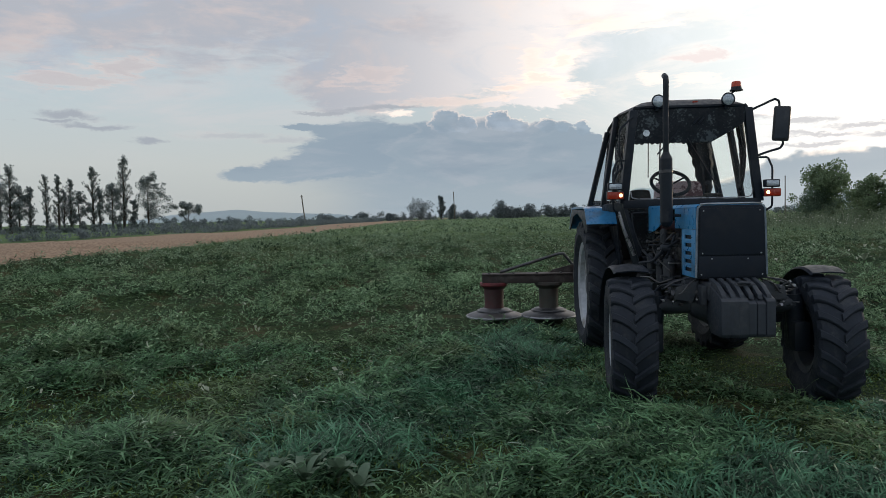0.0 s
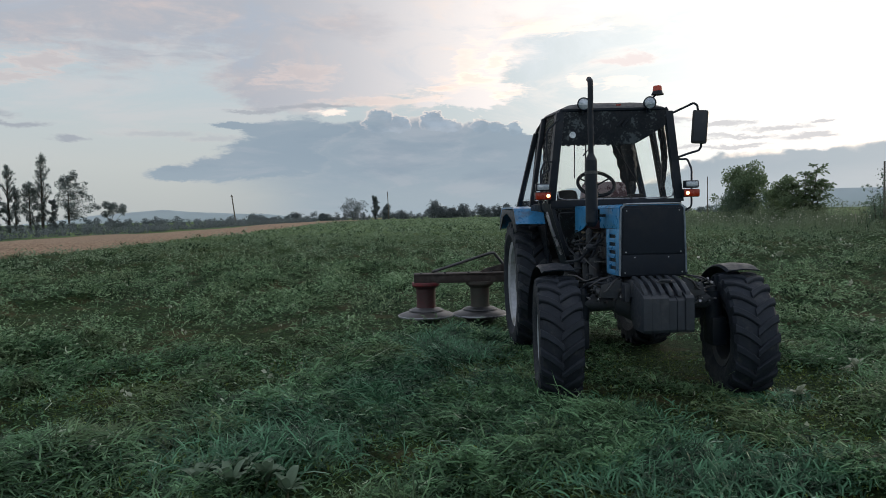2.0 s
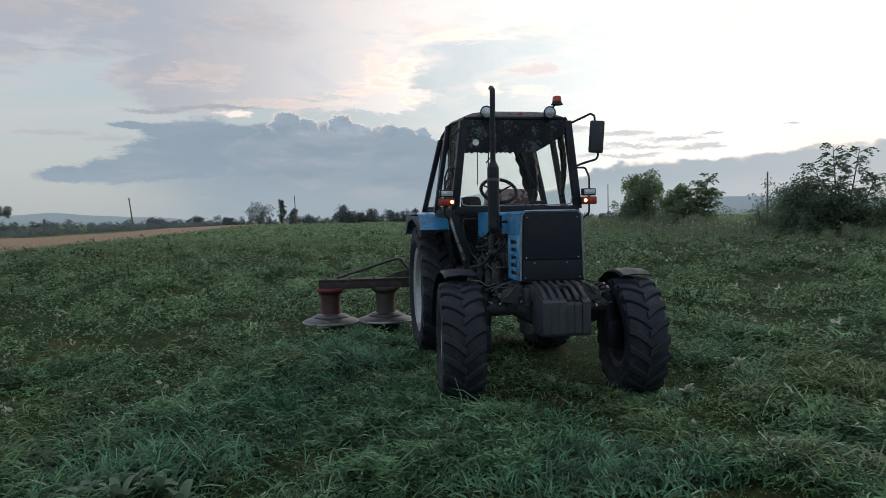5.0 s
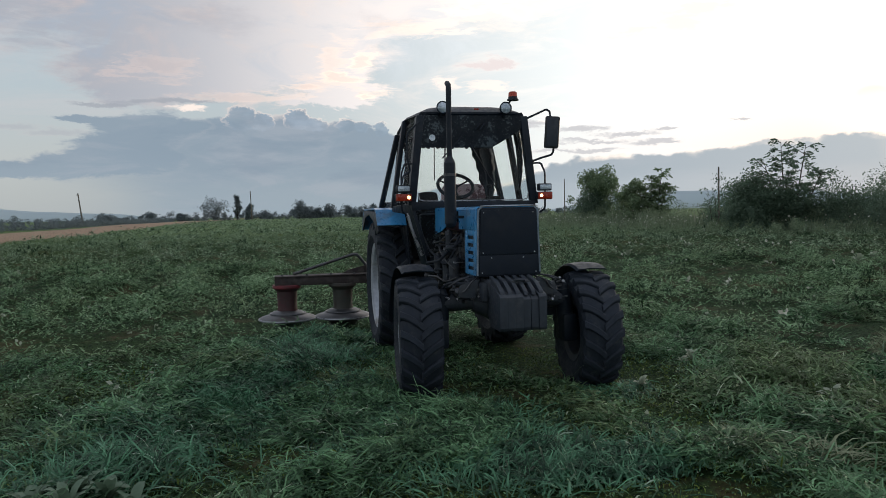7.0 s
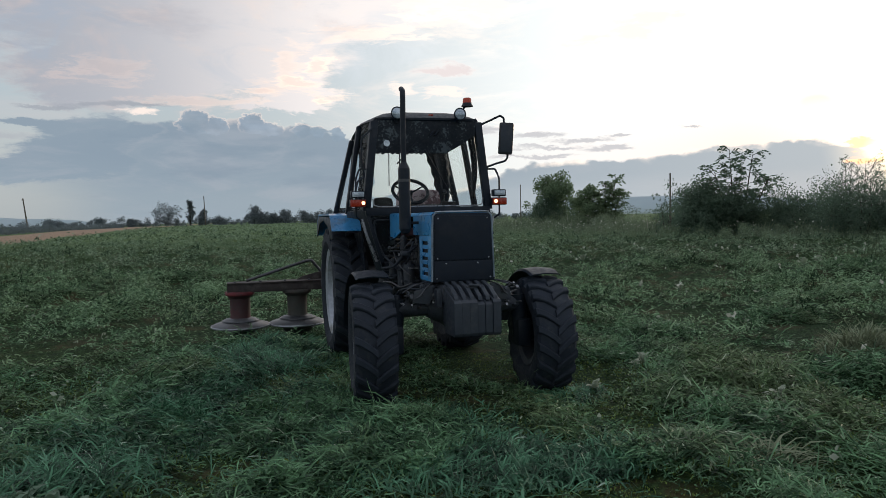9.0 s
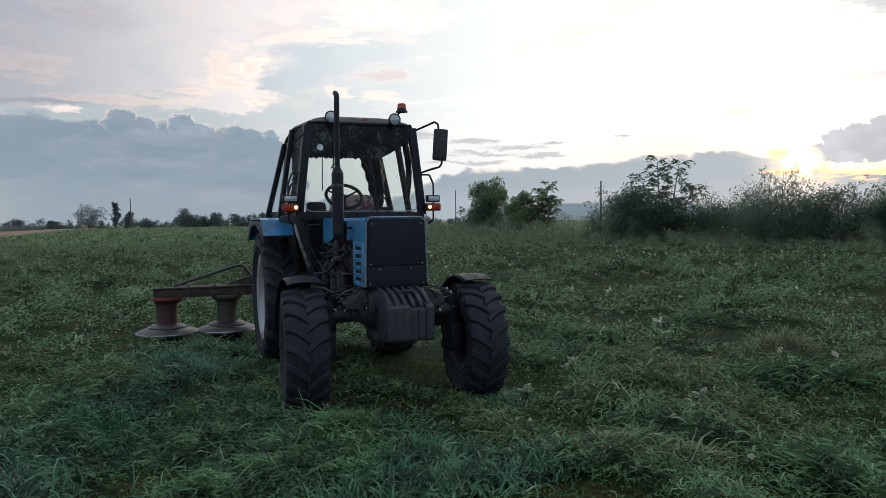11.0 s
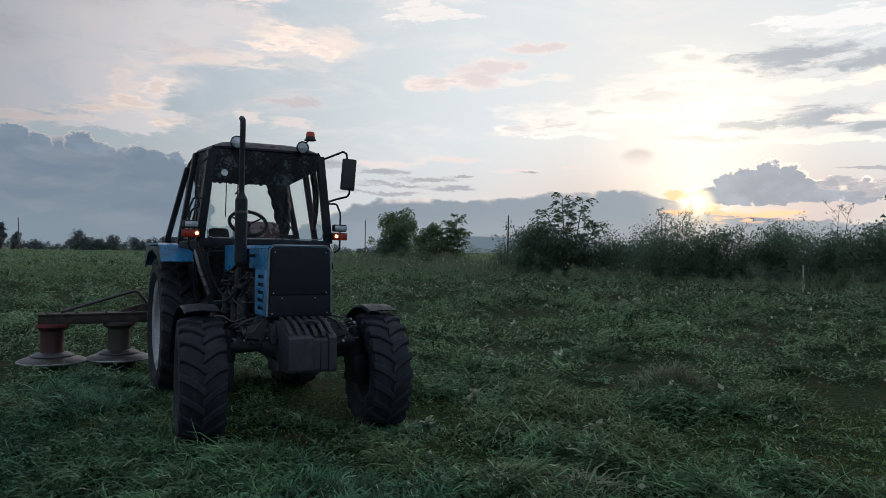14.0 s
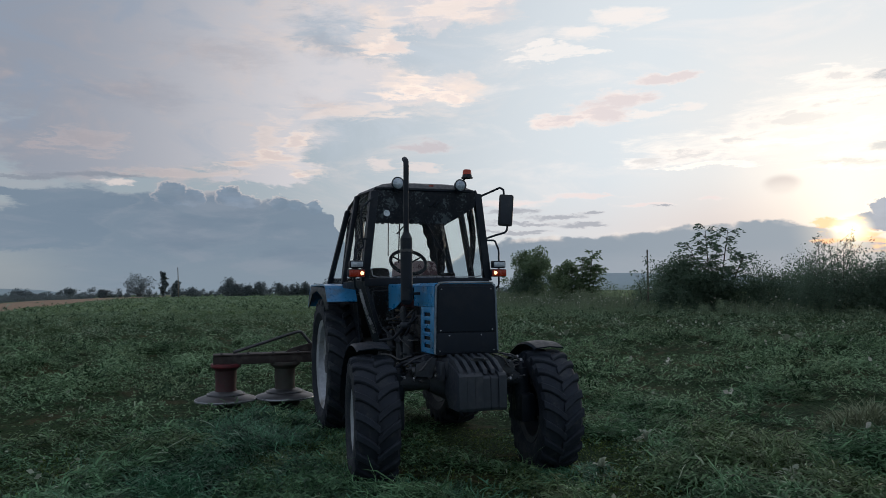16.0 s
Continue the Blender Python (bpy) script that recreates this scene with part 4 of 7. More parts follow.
# trees on the skyline at the field's end
for k, (px, top, wpx, style) in enumerate([(577, 379, 34, "round"), (596, 384, 20, "round"), (643, 376, 22, "round"), (690, 379, 18, "round"), (744, 349, 46, "round"), (781, 352, 19, "poplar"),
                                           (801, 363, 20, "round"), (828, 381, 30, "round"), (884, 354, 30, "round"), (900, 372, 36, "round"), (920, 375, 24, "round"), (938, 366, 28, "round"),
                                           (975, 370, 30, "round"), (996, 372, 26, "round"), (1016, 368, 26, "round"), (1050, 366, 34, "round"), (1085, 372, 30, "round"), (1130, 368, 34, "round"),
                                           (1180, 372, 40, "round"), (1230, 370, 36, "round"), (1290, 372, 40, "round")]):
    x, y, z = place(bearing0(px), 265)
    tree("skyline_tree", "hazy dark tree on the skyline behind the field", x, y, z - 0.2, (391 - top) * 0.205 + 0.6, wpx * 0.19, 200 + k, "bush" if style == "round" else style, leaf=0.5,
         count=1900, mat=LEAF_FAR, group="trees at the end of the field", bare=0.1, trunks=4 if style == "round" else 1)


def hedge(name, label, points, height, depth, leaf, count, mat, seed, sharp=0.35):
    """A long thicket along a line: leaf clumps of uneven height."""
    g = random.Random(seed)
    cs, rs = [], []
    for (x0, y0), (x1, y1) in zip(points, points[1:]):
        n = max(2, int(math.hypot(x1 - x0, y1 - y0) / (height * 0.45)))
        for i in range(n):
            k = (i + g.random()) / n
            x, y = x0 + (x1 - x0) * k, y0 + (y1 - y0) * k
            z = float(rise(np.float64(x), np.float64(y)))
            h = height * (1 + sharp * g.uniform(-1, 1))
            for q in range(3):
                cs.append((x + g.uniform(-depth, depth), y + g.uniform(-depth, depth), z + h * g.uniform(0.1, 0.72)))
                rs.append(h * g.uniform(0.22, 0.4))
    ob = new(name, leaves(name, cs, rs, count, leaf, mat, seed))
    return tagged(ob, label, "hedge", kind="stuff")


def ring_points(dist, az0, az1, n):
    return [place(az0 + (az1 - az0) * i / (n - 1), dist)[:2] for i in range(n)]


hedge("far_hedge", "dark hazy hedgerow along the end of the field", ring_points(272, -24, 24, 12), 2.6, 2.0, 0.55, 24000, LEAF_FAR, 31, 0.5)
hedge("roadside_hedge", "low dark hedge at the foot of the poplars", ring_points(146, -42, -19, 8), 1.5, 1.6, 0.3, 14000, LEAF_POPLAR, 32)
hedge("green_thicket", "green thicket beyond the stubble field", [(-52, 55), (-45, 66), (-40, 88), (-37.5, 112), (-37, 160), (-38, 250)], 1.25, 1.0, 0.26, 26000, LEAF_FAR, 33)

# thicket along the edge of the meadow
EDGE = [(17, 74), (20.5, 62), (23, 48), (24.4, 38), (25.2, 30), (27, 25), (28, 19.5), (29.4, 12), (31, 4), (32, -8)]
for k, (azi, d, h, w, style, lf, n, tr) in enumerate([
        (24.3, 76, 5.3, 6.6, "round", 0.26, 8500, 1), (23.6, 75, 3.6, 3.4, "bush", 0.22, 2600, 4), (26.8, 66, 3.9, 3.8, "round", 0.22, 3600, 1), (26.2, 74, 3.6, 3.0, "bush", 0.24, 1500, 4),
        (32.6, 50, 2.9, 1.6, "feather", 0.2, 350, 3),
        (34.6, 46, 3.5, 3.2, "bush", 0.2, 2600, 5), (35.8, 45.5, 3.3, 3.6, "bush", 0.2, 4600, 6), (37.6, 46, 2.6, 2.6, "bush", 0.2, 1800, 5),
        (42.0, 46, 3.1, 4.2, "bush", 0.17, 2600, 6), (44.4, 43, 4.4, 2.6, "feather", 0.13, 1300, 5), (45.6, 43, 4.6, 2.8, "feather", 0.12, 1500, 5), (45.4, 42, 3.0, 4.6, "bush", 0.15, 4200, 6),
        (48.4, 42, 3.2, 3.4, "bush", 0.16, 3000, 6), (49.6, 42, 3.7, 2.4, "feather", 0.16, 700, 4), (51.0, 42, 3.0, 3.0, "bush", 0.16, 2600, 5), (53.3, 42, 3.7, 3.6, "bush", 0.14, 3600, 6),
        (56.3, 41, 4.5, 2.2, "feather", 0.12, 1000, 5), (56.0, 40, 3.1, 3.6, "bush", 0.15, 3200, 6), (58.8, 39, 2.9, 3.4, "bush", 0.16, 2800, 6), (61.0, 39, 5.4, 3.0, "spray", 0.22, 1600, 3),
        (64.0, 39, 4.0, 4.0, "bush", 0.2, 2000, 6), (70.0, 38, 4.2, 5.0, "bush", 0.22, 2000, 6), (78.0, 38, 4.2, 5.0, "bush", 0.22, 2000, 6)]):
    x, y, z = place(azi, d)
    label = {"round": "round leafy tree above the weeds", "bush": "dense dark green bush at the meadow's edge", "feather": "thin feathery shrub with airy twigs",
             "spray": "young walnut-like tree with drooping leaf sprays"}[style]
    tree({"round": "round_tree", "bush": "bush", "feather": "shrub", "spray": "young_tree"}[style], label, x, y, z, h, w, 300 + k, style, leaf=lf * {"bush": 0.66, "feather": 0.62}.get(style, 0.85), count=int(n * {"bush": 3.6, "feather": 2.4}.get(style, 1.4)),
         mat=LEAF_TREE if style == "round" else LEAF_BUSH, category="tree" if style in ("round", "spray") else "bush", group="thicket at the meadow's edge", trunks=tr, bare=0.02 if style == "round" else 0.12)
walnut("young walnut-like tree with two leafy stems above bushes", *place(37.6, 46), [(-0.8, 5.2, 0.1), (0.5, 5.1, 0.7), (-1.5, 4.0, -0.3), (1.0, 3.6, 0.9)], 3, LEAF_BUSH)
walnut("young tree with drooping leaf sprays beside a round tree", *place(28.4, 66), [(-0.4, 4.2, 0.0), (0.3, 4.9, 0.3), (0.9, 3.8, 0.4), (-1.0, 3.4, -0.2)], 4, LEAF_TREE, 0.30)
hedge("bramble_thicket", "dark bramble thicket along the meadow's edge", [(x + 2.0, y + 1.5) for x, y in EDGE[3:]], 2.3, 1.4, 0.12, 95000, LEAF_BUSH, 34)


def weeds(name, label, line, n, height, seed, depth):
    """Tall weeds standing along a line: upright stalks with narrow leaves, a few in pale flower."""
    g = np.random.default_rng(seed)
    pts = np.array(line, float)
    seg = np.linalg.norm(np.diff(pts, axis=0), axis=1)
    cum = np.concatenate(([0], np.cumsum(seg)))
    t = g.random(n) * cum[-1]
    x, y = np.interp(t, cum, pts[:, 0]), np.interp(t, cum, pts[:, 1])
    x, y = x + g.normal(size=n) * depth + depth * 0.9, y + g.normal(size=n) * 0.5
    z = rise(x, y) - 0.05
    h = height * g.uniform(0.3, 1.15, n) * (0.8 + 0.55 * np.sin(t * 0.9) * np.sin(t * 0.37 + 1) + 0.25 * np.sin(t * 2.3 + x))
    w = g.uniform(0.012, 0.04, n)
    a = g.uniform(0, 2 * np.pi, n)
    lean = g.uniform(0.05, 0.4, n) * h
    la = g.uniform(0, 2 * np.pi, n)
    p0 = np.stack([x, y, z], 1)
    side = np.stack([np.cos(a) * w, np.sin(a) * w, 0 * w], 1)
    mid = p0 + np.stack([np.cos(la) * lean * 0.3, np.sin(la) * lean * 0.3, h * 0.6], 1)
    tip = p0 + np.stack([np.cos(la) * lean, np.sin(la) * lean, h], 1)
    v = np.stack([p0 - side * 0.5, p0 + side * 0.5, mid + side, tip, mid - side], 1).reshape(-1, 3)
    ob = new(name, raw_mesh(name, v, np.arange(5 * n), np.full(n, 5), LEAF_WEED))
    return tagged(ob, label, "weeds", kind="stuff")


weeds("tall_weeds", "tall dry-tipped weeds with pale flowers", EDGE, 9000, 0.85, 41, 1.3)
hedge("grass_verge", "rank uncut grass and weeds along the field's edge", [(x - 2.6, y - 0.8) for x, y in EDGE[1:]], 0.62, 1.1, 0.075, 42000, LEAF_VERGE, 46, 0.6)
hedge("nettle_bed", "knee-high nettles and weeds before the thicket", [(x + 0.6, y) for x, y in EDGE], 1.0, 1.1, 0.085, 46000, LEAF_WEED, 43, 0.5)
weeds("far_weeds", "tall weeds behind the round trees", [(19, 80), (25, 66), (27, 52), (27.5, 42)], 5000, 1.2, 42, 1.6)
hedge("weed_bank", "bank of tall weeds behind the nettles", [(19.5, 80), (25.5, 66), (26.5, 52), (27, 42), (28, 34)], 1.7, 1.6, 0.13, 20000, LEAF_WEED, 44, 0.45)


def pole(name, label, px_az, dist, height, r, lean=0.0, arm=False, mat=WOOD):
    x, y, z = place(px_az, dist)
    root = thing(name, label, "pole", pose(x, y, z))
    bm = bmesh.new()
    tube(bm, [(0, 0, -0.3), (lean * 0.5, 0, height * 0.5), (lean, 0, height)], [r, r * 0.85, r * 0.7], 8, False)
    part("shaft", bm, mat, root)
    if arm:
        bm = bmesh.new()
        box(bm, (lean, 0, height - 0.35), (1.1, 0.12, 0.12), 0.01, (0, 0, 82))
        part("crossarm", bm, WOOD, root)
    return root


def weed_flowers(name, label, line, n, size, seed):
    """White flower heads nodding among the weeds."""
    g = np.random.default_rng(seed)
    pts = np.array(line, float)
    cum = np.concatenate(([0], np.cumsum(np.linalg.norm(np.diff(pts, axis=0), axis=1))))
    t = g.random(n) * cum[-1]
    x, y = np.interp(t, cum, pts[:, 0]) + g.normal(size=n) * 0.7, np.interp(t, cum, pts[:, 1]) + g.normal(size=n) * 0.5
    z = rise(x, y) + g.uniform(0.35, 1.15, n)
    ob = new(name, leaves(name, np.stack([x, y, z], 1), np.full(n, 0.05), n * 3, size, PETAL, seed, slim=0.8))
    return tagged(ob, label, "flowers", kind="stuff")


weed_flowers("weed_flowers", "white flower heads among the roadside weeds", EDGE[:7], 330, 0.075, 45)

pole("utility_pole", "weathered wooden utility pole leaning slightly", bearing0(541), 175, 7.0, 0.17, -0.8, True)
pole("utility_pole", "weathered wooden utility pole among far trees", bearing0(805), 240, 9.2, 0.17, -0.3, True)
pole("utility_pole", "slim pole standing in the weeds", 21.7, 72, 4.6, 0.06)
pole("fence_post", "weathered fence post in the brambles", 32.9, 50, 4.2, 0.07)
pole("fence_post", "short pale fence post before the thicket", 54.1, 36.8, 1.25, 0.045, mat=PALEWOOD)
pole("fence_post", "short pale fence post before the thicket", 60.6, 36.0, 1.25, 0.045, mat=PALEWOOD)

# ---- tractor ----
# It stands along y, its nose towards -y; the origin is under the front axle.
def tyre_mesh(R, W, rim):
    """The rounded carcass of a farm tyre round the x axis."""
    bm = bmesh.new()
    rb, h = R - 0.028 * R / 0.55, W / 2
    prof = [(rim, -h * 0.62), (rim + 0.03, -h * 0.80), (rim + (rb - rim) * 0.45, -h * 1.0), (rim + (rb - rim) * 0.78, -h * 0.97), (rb - 0.025, -h * 0.84), (rb - 0.004, -h * 0.5), (rb, 0),
            (rb - 0.004, h * 0.5), (rb - 0.025, h * 0.84), (rim + (rb - rim) * 0.78, h * 0.97), (rim + (rb - rim) * 0.45, h * 1.0), (rim + 0.03, h * 0.80), (rim, h * 0.62)]
    lathe(bm, prof, pose(0, 0, 0, 0, 90, 0), 56, closed=True)
    return bm


def lug_mesh(R, W, lugs, side):
    """One bent, worn lug of a farm tyre, from the middle of the tread over the shoulder."""
    bm = bmesh.new()
    rb, h, step = R - 0.028 * R / 0.55, W / 2, 2 * math.pi / lugs
    rows = []
    for s in (0.0, 0.3, 0.6, 0.85, 1.0, 1.12):
        x = side * h * (min(s, 1.0) * 0.99 - 0.04)
        ang = -step * (1.05 * s - 0.30 * s * s)
        top = R - 0.022 * s * s if s <= 0.86 else R - (0.030 if s < 1.05 else 0.10)
        low = rb - 0.03 - (0.03 if s > 0.9 else 0) - (0.09 if s > 1.05 else 0)
        half = step * (0.165 if s < 0.9 else 0.20)
        ring = []
        for da, rr in ((-half * 0.8, top), (half * 0.8, top), (half * 1.15, top - 0.008), (half * 1.4, low), (-half * 1.4, low), (-half * 1.15, top - 0.008)):
            ring.append(bm.verts.new((x * (1.03 if rr == top and s > 1.05 else 1), rr * math.cos(ang + da), rr * math.sin(ang + da))))
        rows.append(ring)
    for a, b in zip(rows, rows[1:]):
        for i in range(6):
            bm.faces.new((a[i], a[(i + 1) % 6], b[(i + 1) % 6], b[i]))
    bm.faces.new(rows[0])
    bm.faces.new(rows[-1][::-1])
    return finish(bm, "lug", RUBBER, 30)


def wheel(name, parent, x, y, z, R, W, rim, lugs, outer, steer=0.0, disc=0.4):
    """tyre, rim, dished centre and nuts; outer is +1 or -1, the side that faces out."""
    root = new(name)
    root.parent = parent
    root.matrix_local = pose(x, y, z, 0, 0, steer)
    part("tyre", tyre_mesh(R, W, rim), RUBBER, root, "black rubber tyre with worn chevron lugs", 30)
    for side in (-1, 1):
        lug = lug_mesh(R, W, lugs, side)
        for k in range(lugs):
            piece = new("lug", lug)
            piece.parent = root
            piece.matrix_local = Matrix.Rotation((k + (0.5 if side > 0 else 0.0)) * 2 * math.pi / lugs, 4, "X")
    turn = pose(0, 0, 0, 0, 90, 0)
    h = W / 2
    # inner half and back in dark iron: shade and dirt inside the wheel, as colour
    for nm, sg, mat in (("rim", outer, SILVER), ("shaded_inner_rim", -outer, CAST)):
        bm = bmesh.new()
        lathe(bm, [(rim - 0.045, 0.0), (rim - 0.045, sg * h * 0.2), (rim - 0.02, sg * h * 0.66), (rim + 0.022, sg * h * 0.72),
                   (rim + 0.02, sg * h * 0.80), (rim - 0.035, sg * h * 0.70), (rim - 0.06, sg * h * 0.2), (rim - 0.06, 0.0)], turn, 40, closed=True)
        part(nm, bm, mat, root, "silver-grey painted rim with mud film" if sg == outer else "")
    bm = bmesh.new()
    lathe(bm, [(rim - 0.05, outer * h * (disc - 0.2)), (rim * 0.3, outer * h * (disc - 0.5)), (0.0, outer * h * (disc - 0.5))], turn, 40)
    part("wheel_back", bm, CAST, root)
    bm = bmesh.new()
    o = outer * h
    lathe(bm, [(rim - 0.05, o * disc), (rim * 0.8, o * (disc + 0.06)), (rim * 0.55, o * (disc - 0.25)), (rim * 0.32, o * (disc - 0.25)), (0.0, o * (disc - 0.25)),
               (0.0, o * (disc - 0.25) - outer * 0.012), (rim * 0.55, o * (disc - 0.25) - outer * 0.012), (rim * 0.8, o * (disc + 0.06) - outer * 0.012), (rim - 0.05, o * disc - outer * 0.012)], turn, 40)
    part("wheel_disc", bm, SILVER, root)
    bm = bmesh.new()
    rod(bm, (o * (disc - 0.3), 0, 0), (o * (disc - 0.3) + outer * 0.10, 0, 0), rim * 0.26, rim * 0.22, 20)
    part("hub", bm, CAST, root, "dark greasy wheel hub")
    for k in range(8):
        a = 2 * math.pi * k / 8
        bm = bmesh.new()
        p = Vector((o * (disc - 0.25), math.cos(a) * rim * 0.42, math.sin(a) * rim * 0.42))
        rod(bm, p, p + Vector((outer * 0.03, 0, 0)), 0.014, 0.012, 6)
        part("wheel_nut", bm, CAST, root)
    return root


tractor = thing("tractor", "blue and black four-wheel-drive farm tractor parked on mown grass", "tractor", pose(0.02, 0, 0))
T = tractor
FRONT_R, REAR_R = 0.545, 0.775
wheel("front_wheel", T, -0.80, 0.0, FRONT_R - 0.045, FRONT_R, 0.37, 0.27, 20, -1, steer=-5)
wheel("front_wheel", T, 0.80, 0.0, FRONT_R - 0.05, FRONT_R, 0.37, 0.27, 20, 1, steer=-5)
wheel("rear_wheel", T, -0.70, 2.45, REAR_R - 0.03, REAR_R, 0.40, 0.49, 23, -1)
wheel("rear_wheel", T, 0.70, 2.45, REAR_R - 0.03, REAR_R, 0.40, 0.49, 23, 1)

# hood
bm = bmesh.new()
top = [(-0.15, 1.640), (0.2, 1.642), (0.95, 1.640)]
for (y0, z0), (y1, z1) in zip(top, top[1:]):
    w0, w1 = 0.275 + 0.06 * (y0 + 0.15) / 1.1, 0.275 + 0.06 * (y1 + 0.15) / 1.1
    slab(bm, [(-w0 + 0.03, y0, z0), (w0 - 0.03, y0, z0), (w1 - 0.03, y1, z1), (-w1 + 0.03, y1, z1)], 0.012)
hood = part("hood", bm, BLUE, T, "blue enamel hood")
for side in (-1, 1):
    bm = bmesh.new()
    s = side
    slab(bm, [(s * 0.275, -0.15, 1.44), (s * 0.302, 0.40, 1.44), (s * 0.302, 0.40, 1.615), (s * 0.275, -0.15, 1.615)], 0.014, 0.004)
    slab(bm, [(s * 0.275, -0.15, 1.615), (s * 0.335, 0.95, 1.615), (s * 0.305, 0.95, 1.643), (s * 0.245, -0.15, 1.643)], 0.014, 0.004)
    slab(bm, [(s * 0.335, 0.62, 1.53), (s * 0.365, 0.74, 1.45), (s * 0.385, 0.84, 1.41), (s * 0.415, 0.95, 1.385), (s * 0.415, 0.95, 1.64), (s * 0.355, 0.62, 1.625)], 0.014, 0.004)
    slab(bm, [(s * 0.355, 0.62, 1.628), (s * 0.415, 0.95, 1.643), (s * 0.30, 0.95, 1.647), (s * 0.30, 0.62, 1.64)], 0.012, 0.003)
    slab(bm, [(s * 0.2815, -0.08, 1.465), (s * 0.2905, 0.10, 1.465), (s * 0.2905, 0.10, 1.565), (s * 0.2815, -0.08, 1.565)], 0.016, 0.004)
    part("hood_side", bm, BLUE, hood)
    bm = bmesh.new()
    def panel_x(y):
        return s * (0.277 + 0.03 * (y + 0.15))
    def plate(y0, y1, z0, z1, thick=0.012):
        slab(bm, [(panel_x(y0), y0, z0), (panel_x(y1), y1, z0), (panel_x(y1), y1, z1), (panel_x(y0), y0, z1)], thick, 0.002)
    plate(-0.15, -0.045, 1.035, 1.438)
    plate(0.145, 0.225, 1.035, 1.438)
    edges = [1.035] + [1.080 + 0.069 * k for k in range(5)] + [1.438]
    for k in range(6):
        plate(-0.047, 0.147, edges[k] + (0.040 if k else 0.0), edges[k + 1])
    for k in range(5):
        z = edges[k + 1]
        x0, x1 = panel_x(-0.04), panel_x(0.14)
        slab(bm, [(x0, -0.04, z + 0.041), (x1, 0.14, z + 0.041), (x1 + s * 0.006, 0.14, z + 0.033), (x0 + s * 0.006, -0.04, z + 0.033)], 0.003)
    part("vent_panel", bm, BLUE, hood, "blue side panel with louvred cooling slots")
    bm = bmesh.new()
    slab(bm, [(s * 0.262, -0.12, 1.05), (s * 0.268, 0.20, 1.05), (s * 0.268, 0.20, 1.43), (s * 0.262, -0.12, 1.43)], 0.01)
    part("vent_backing", bm, BLACK, hood)
bm = bmesh.new()
slab(bm, [(-0.292, -0.165, 1.03), (0.292, -0.165, 1.03), (0.272, -0.165, 1.635), (-0.272, -0.165, 1.635)], 0.03, 0.012)
grille = part("front_panel", bm, PANEL, T, "flat black radiator cover with scratches")
bm = bmesh.new()
slab(bm, [(-0.262, -0.185, 1.225), (0.262, -0.185, 1.225), (0.250, -0.185, 1.612), (-0.250, -0.185, 1.612)], 0.012, 0.004)
part("upper_grille", bm, PANEL, grille)
bm = bmesh.new()
slab(bm, [(-0.27, -0.186, 1.045), (0.27, -0.186, 1.045), (0.264, -0.186, 1.215), (-0.264, -0.186, 1.215)], 0.012, 0.004)
part("lower_grille", bm, PANEL, grille)
for bx, bz in ((-0.225, 1.59), (0.225, 1.59), (-0.235, 1.24), (0.235, 1.24), (-0.245, 1.065), (0.245, 1.065), (-0.16, 1.195), (0.13, 1.195)):
    bm = bmesh.new()
    rod(bm, (bx, -0.19, bz), (bx, -0.198, bz), 0.0065, 0.005, 8)
    part("bolt", bm, SILVER, grille)
# pale edge trim: the highlight strip along the cover is put into its colour
bm = bmesh.new()
tube(bm, [(-0.284, -0.176, 1.04), (-0.272, -0.176, 1.62), (-0.235, -0.172, 1.650), (0.235, -0.172, 1.650), (0.272, -0.176, 1.62), (0.286, -0.176, 1.06)], 0.009, 6)
part("edge_trim", bm, TRIM, grille, "pale edge round the radiator cover, highlight put into its colour")
bm = bmesh.new()
rod(bm, (-0.25, -0.181, 1.648), (0.25, -0.181, 1.648), 0.004, 0.004, 6)
part("top_edge_line", bm, SILVER, grille, "thin bright top edge")

# engine and frame
bm = bmesh.new()
box(bm, (0, 0.45, 1.12), (0.36, 0.95, 0.62), 0.03)
box(bm, (0, 0.35, 0.78), (0.30, 1.1, 0.22), 0.04)
box(bm, (-0.2, 0.62, 1.25), (0.12, 0.42, 0.22), 0.03)
engine = part("engine", bm, OILY, T, "greasy dark engine block with exposed sides")
for a, b, r in [((-0.24, 0.12 + 0.22 * k, 1.08), (-0.24, 0.12 + 0.22 * k, 1.36), 0.03) for k in range(4)] + [((-0.33, 0.52, 0.95), (-0.33, 0.52, 1.16), 0.055),
                ((-0.36, 0.70, 0.92), (-0.36, 0.70, 1.22), 0.048), ((-0.22, 0.0, 0.98), (-0.34, 0.0, 0.98), 0.05), ((-0.34, 0.46, 1.26), (-0.42, 0.46, 1.26), 0.03), ((-0.36, 0.60, 1.30), (-0.36, 0.60, 1.42), 0.035), ((-0.42, 0.84, 1.0), (-0.42, 0.84, 1.18), 0.04)]:
    bm = bmesh.new()
    a, b = Vector(a), Vector(b)
    rod(bm, a, b, r, r, 16)
    rod(bm, b, b + (b - a) * 0.12, r * 0.6, r * 0.5, 12)
    rod(bm, a.lerp(b, 0.8), a.lerp(b, 0.86), r * 1.12, r * 1.12, 16)
    part("filter_canister", bm, CAST, engine)
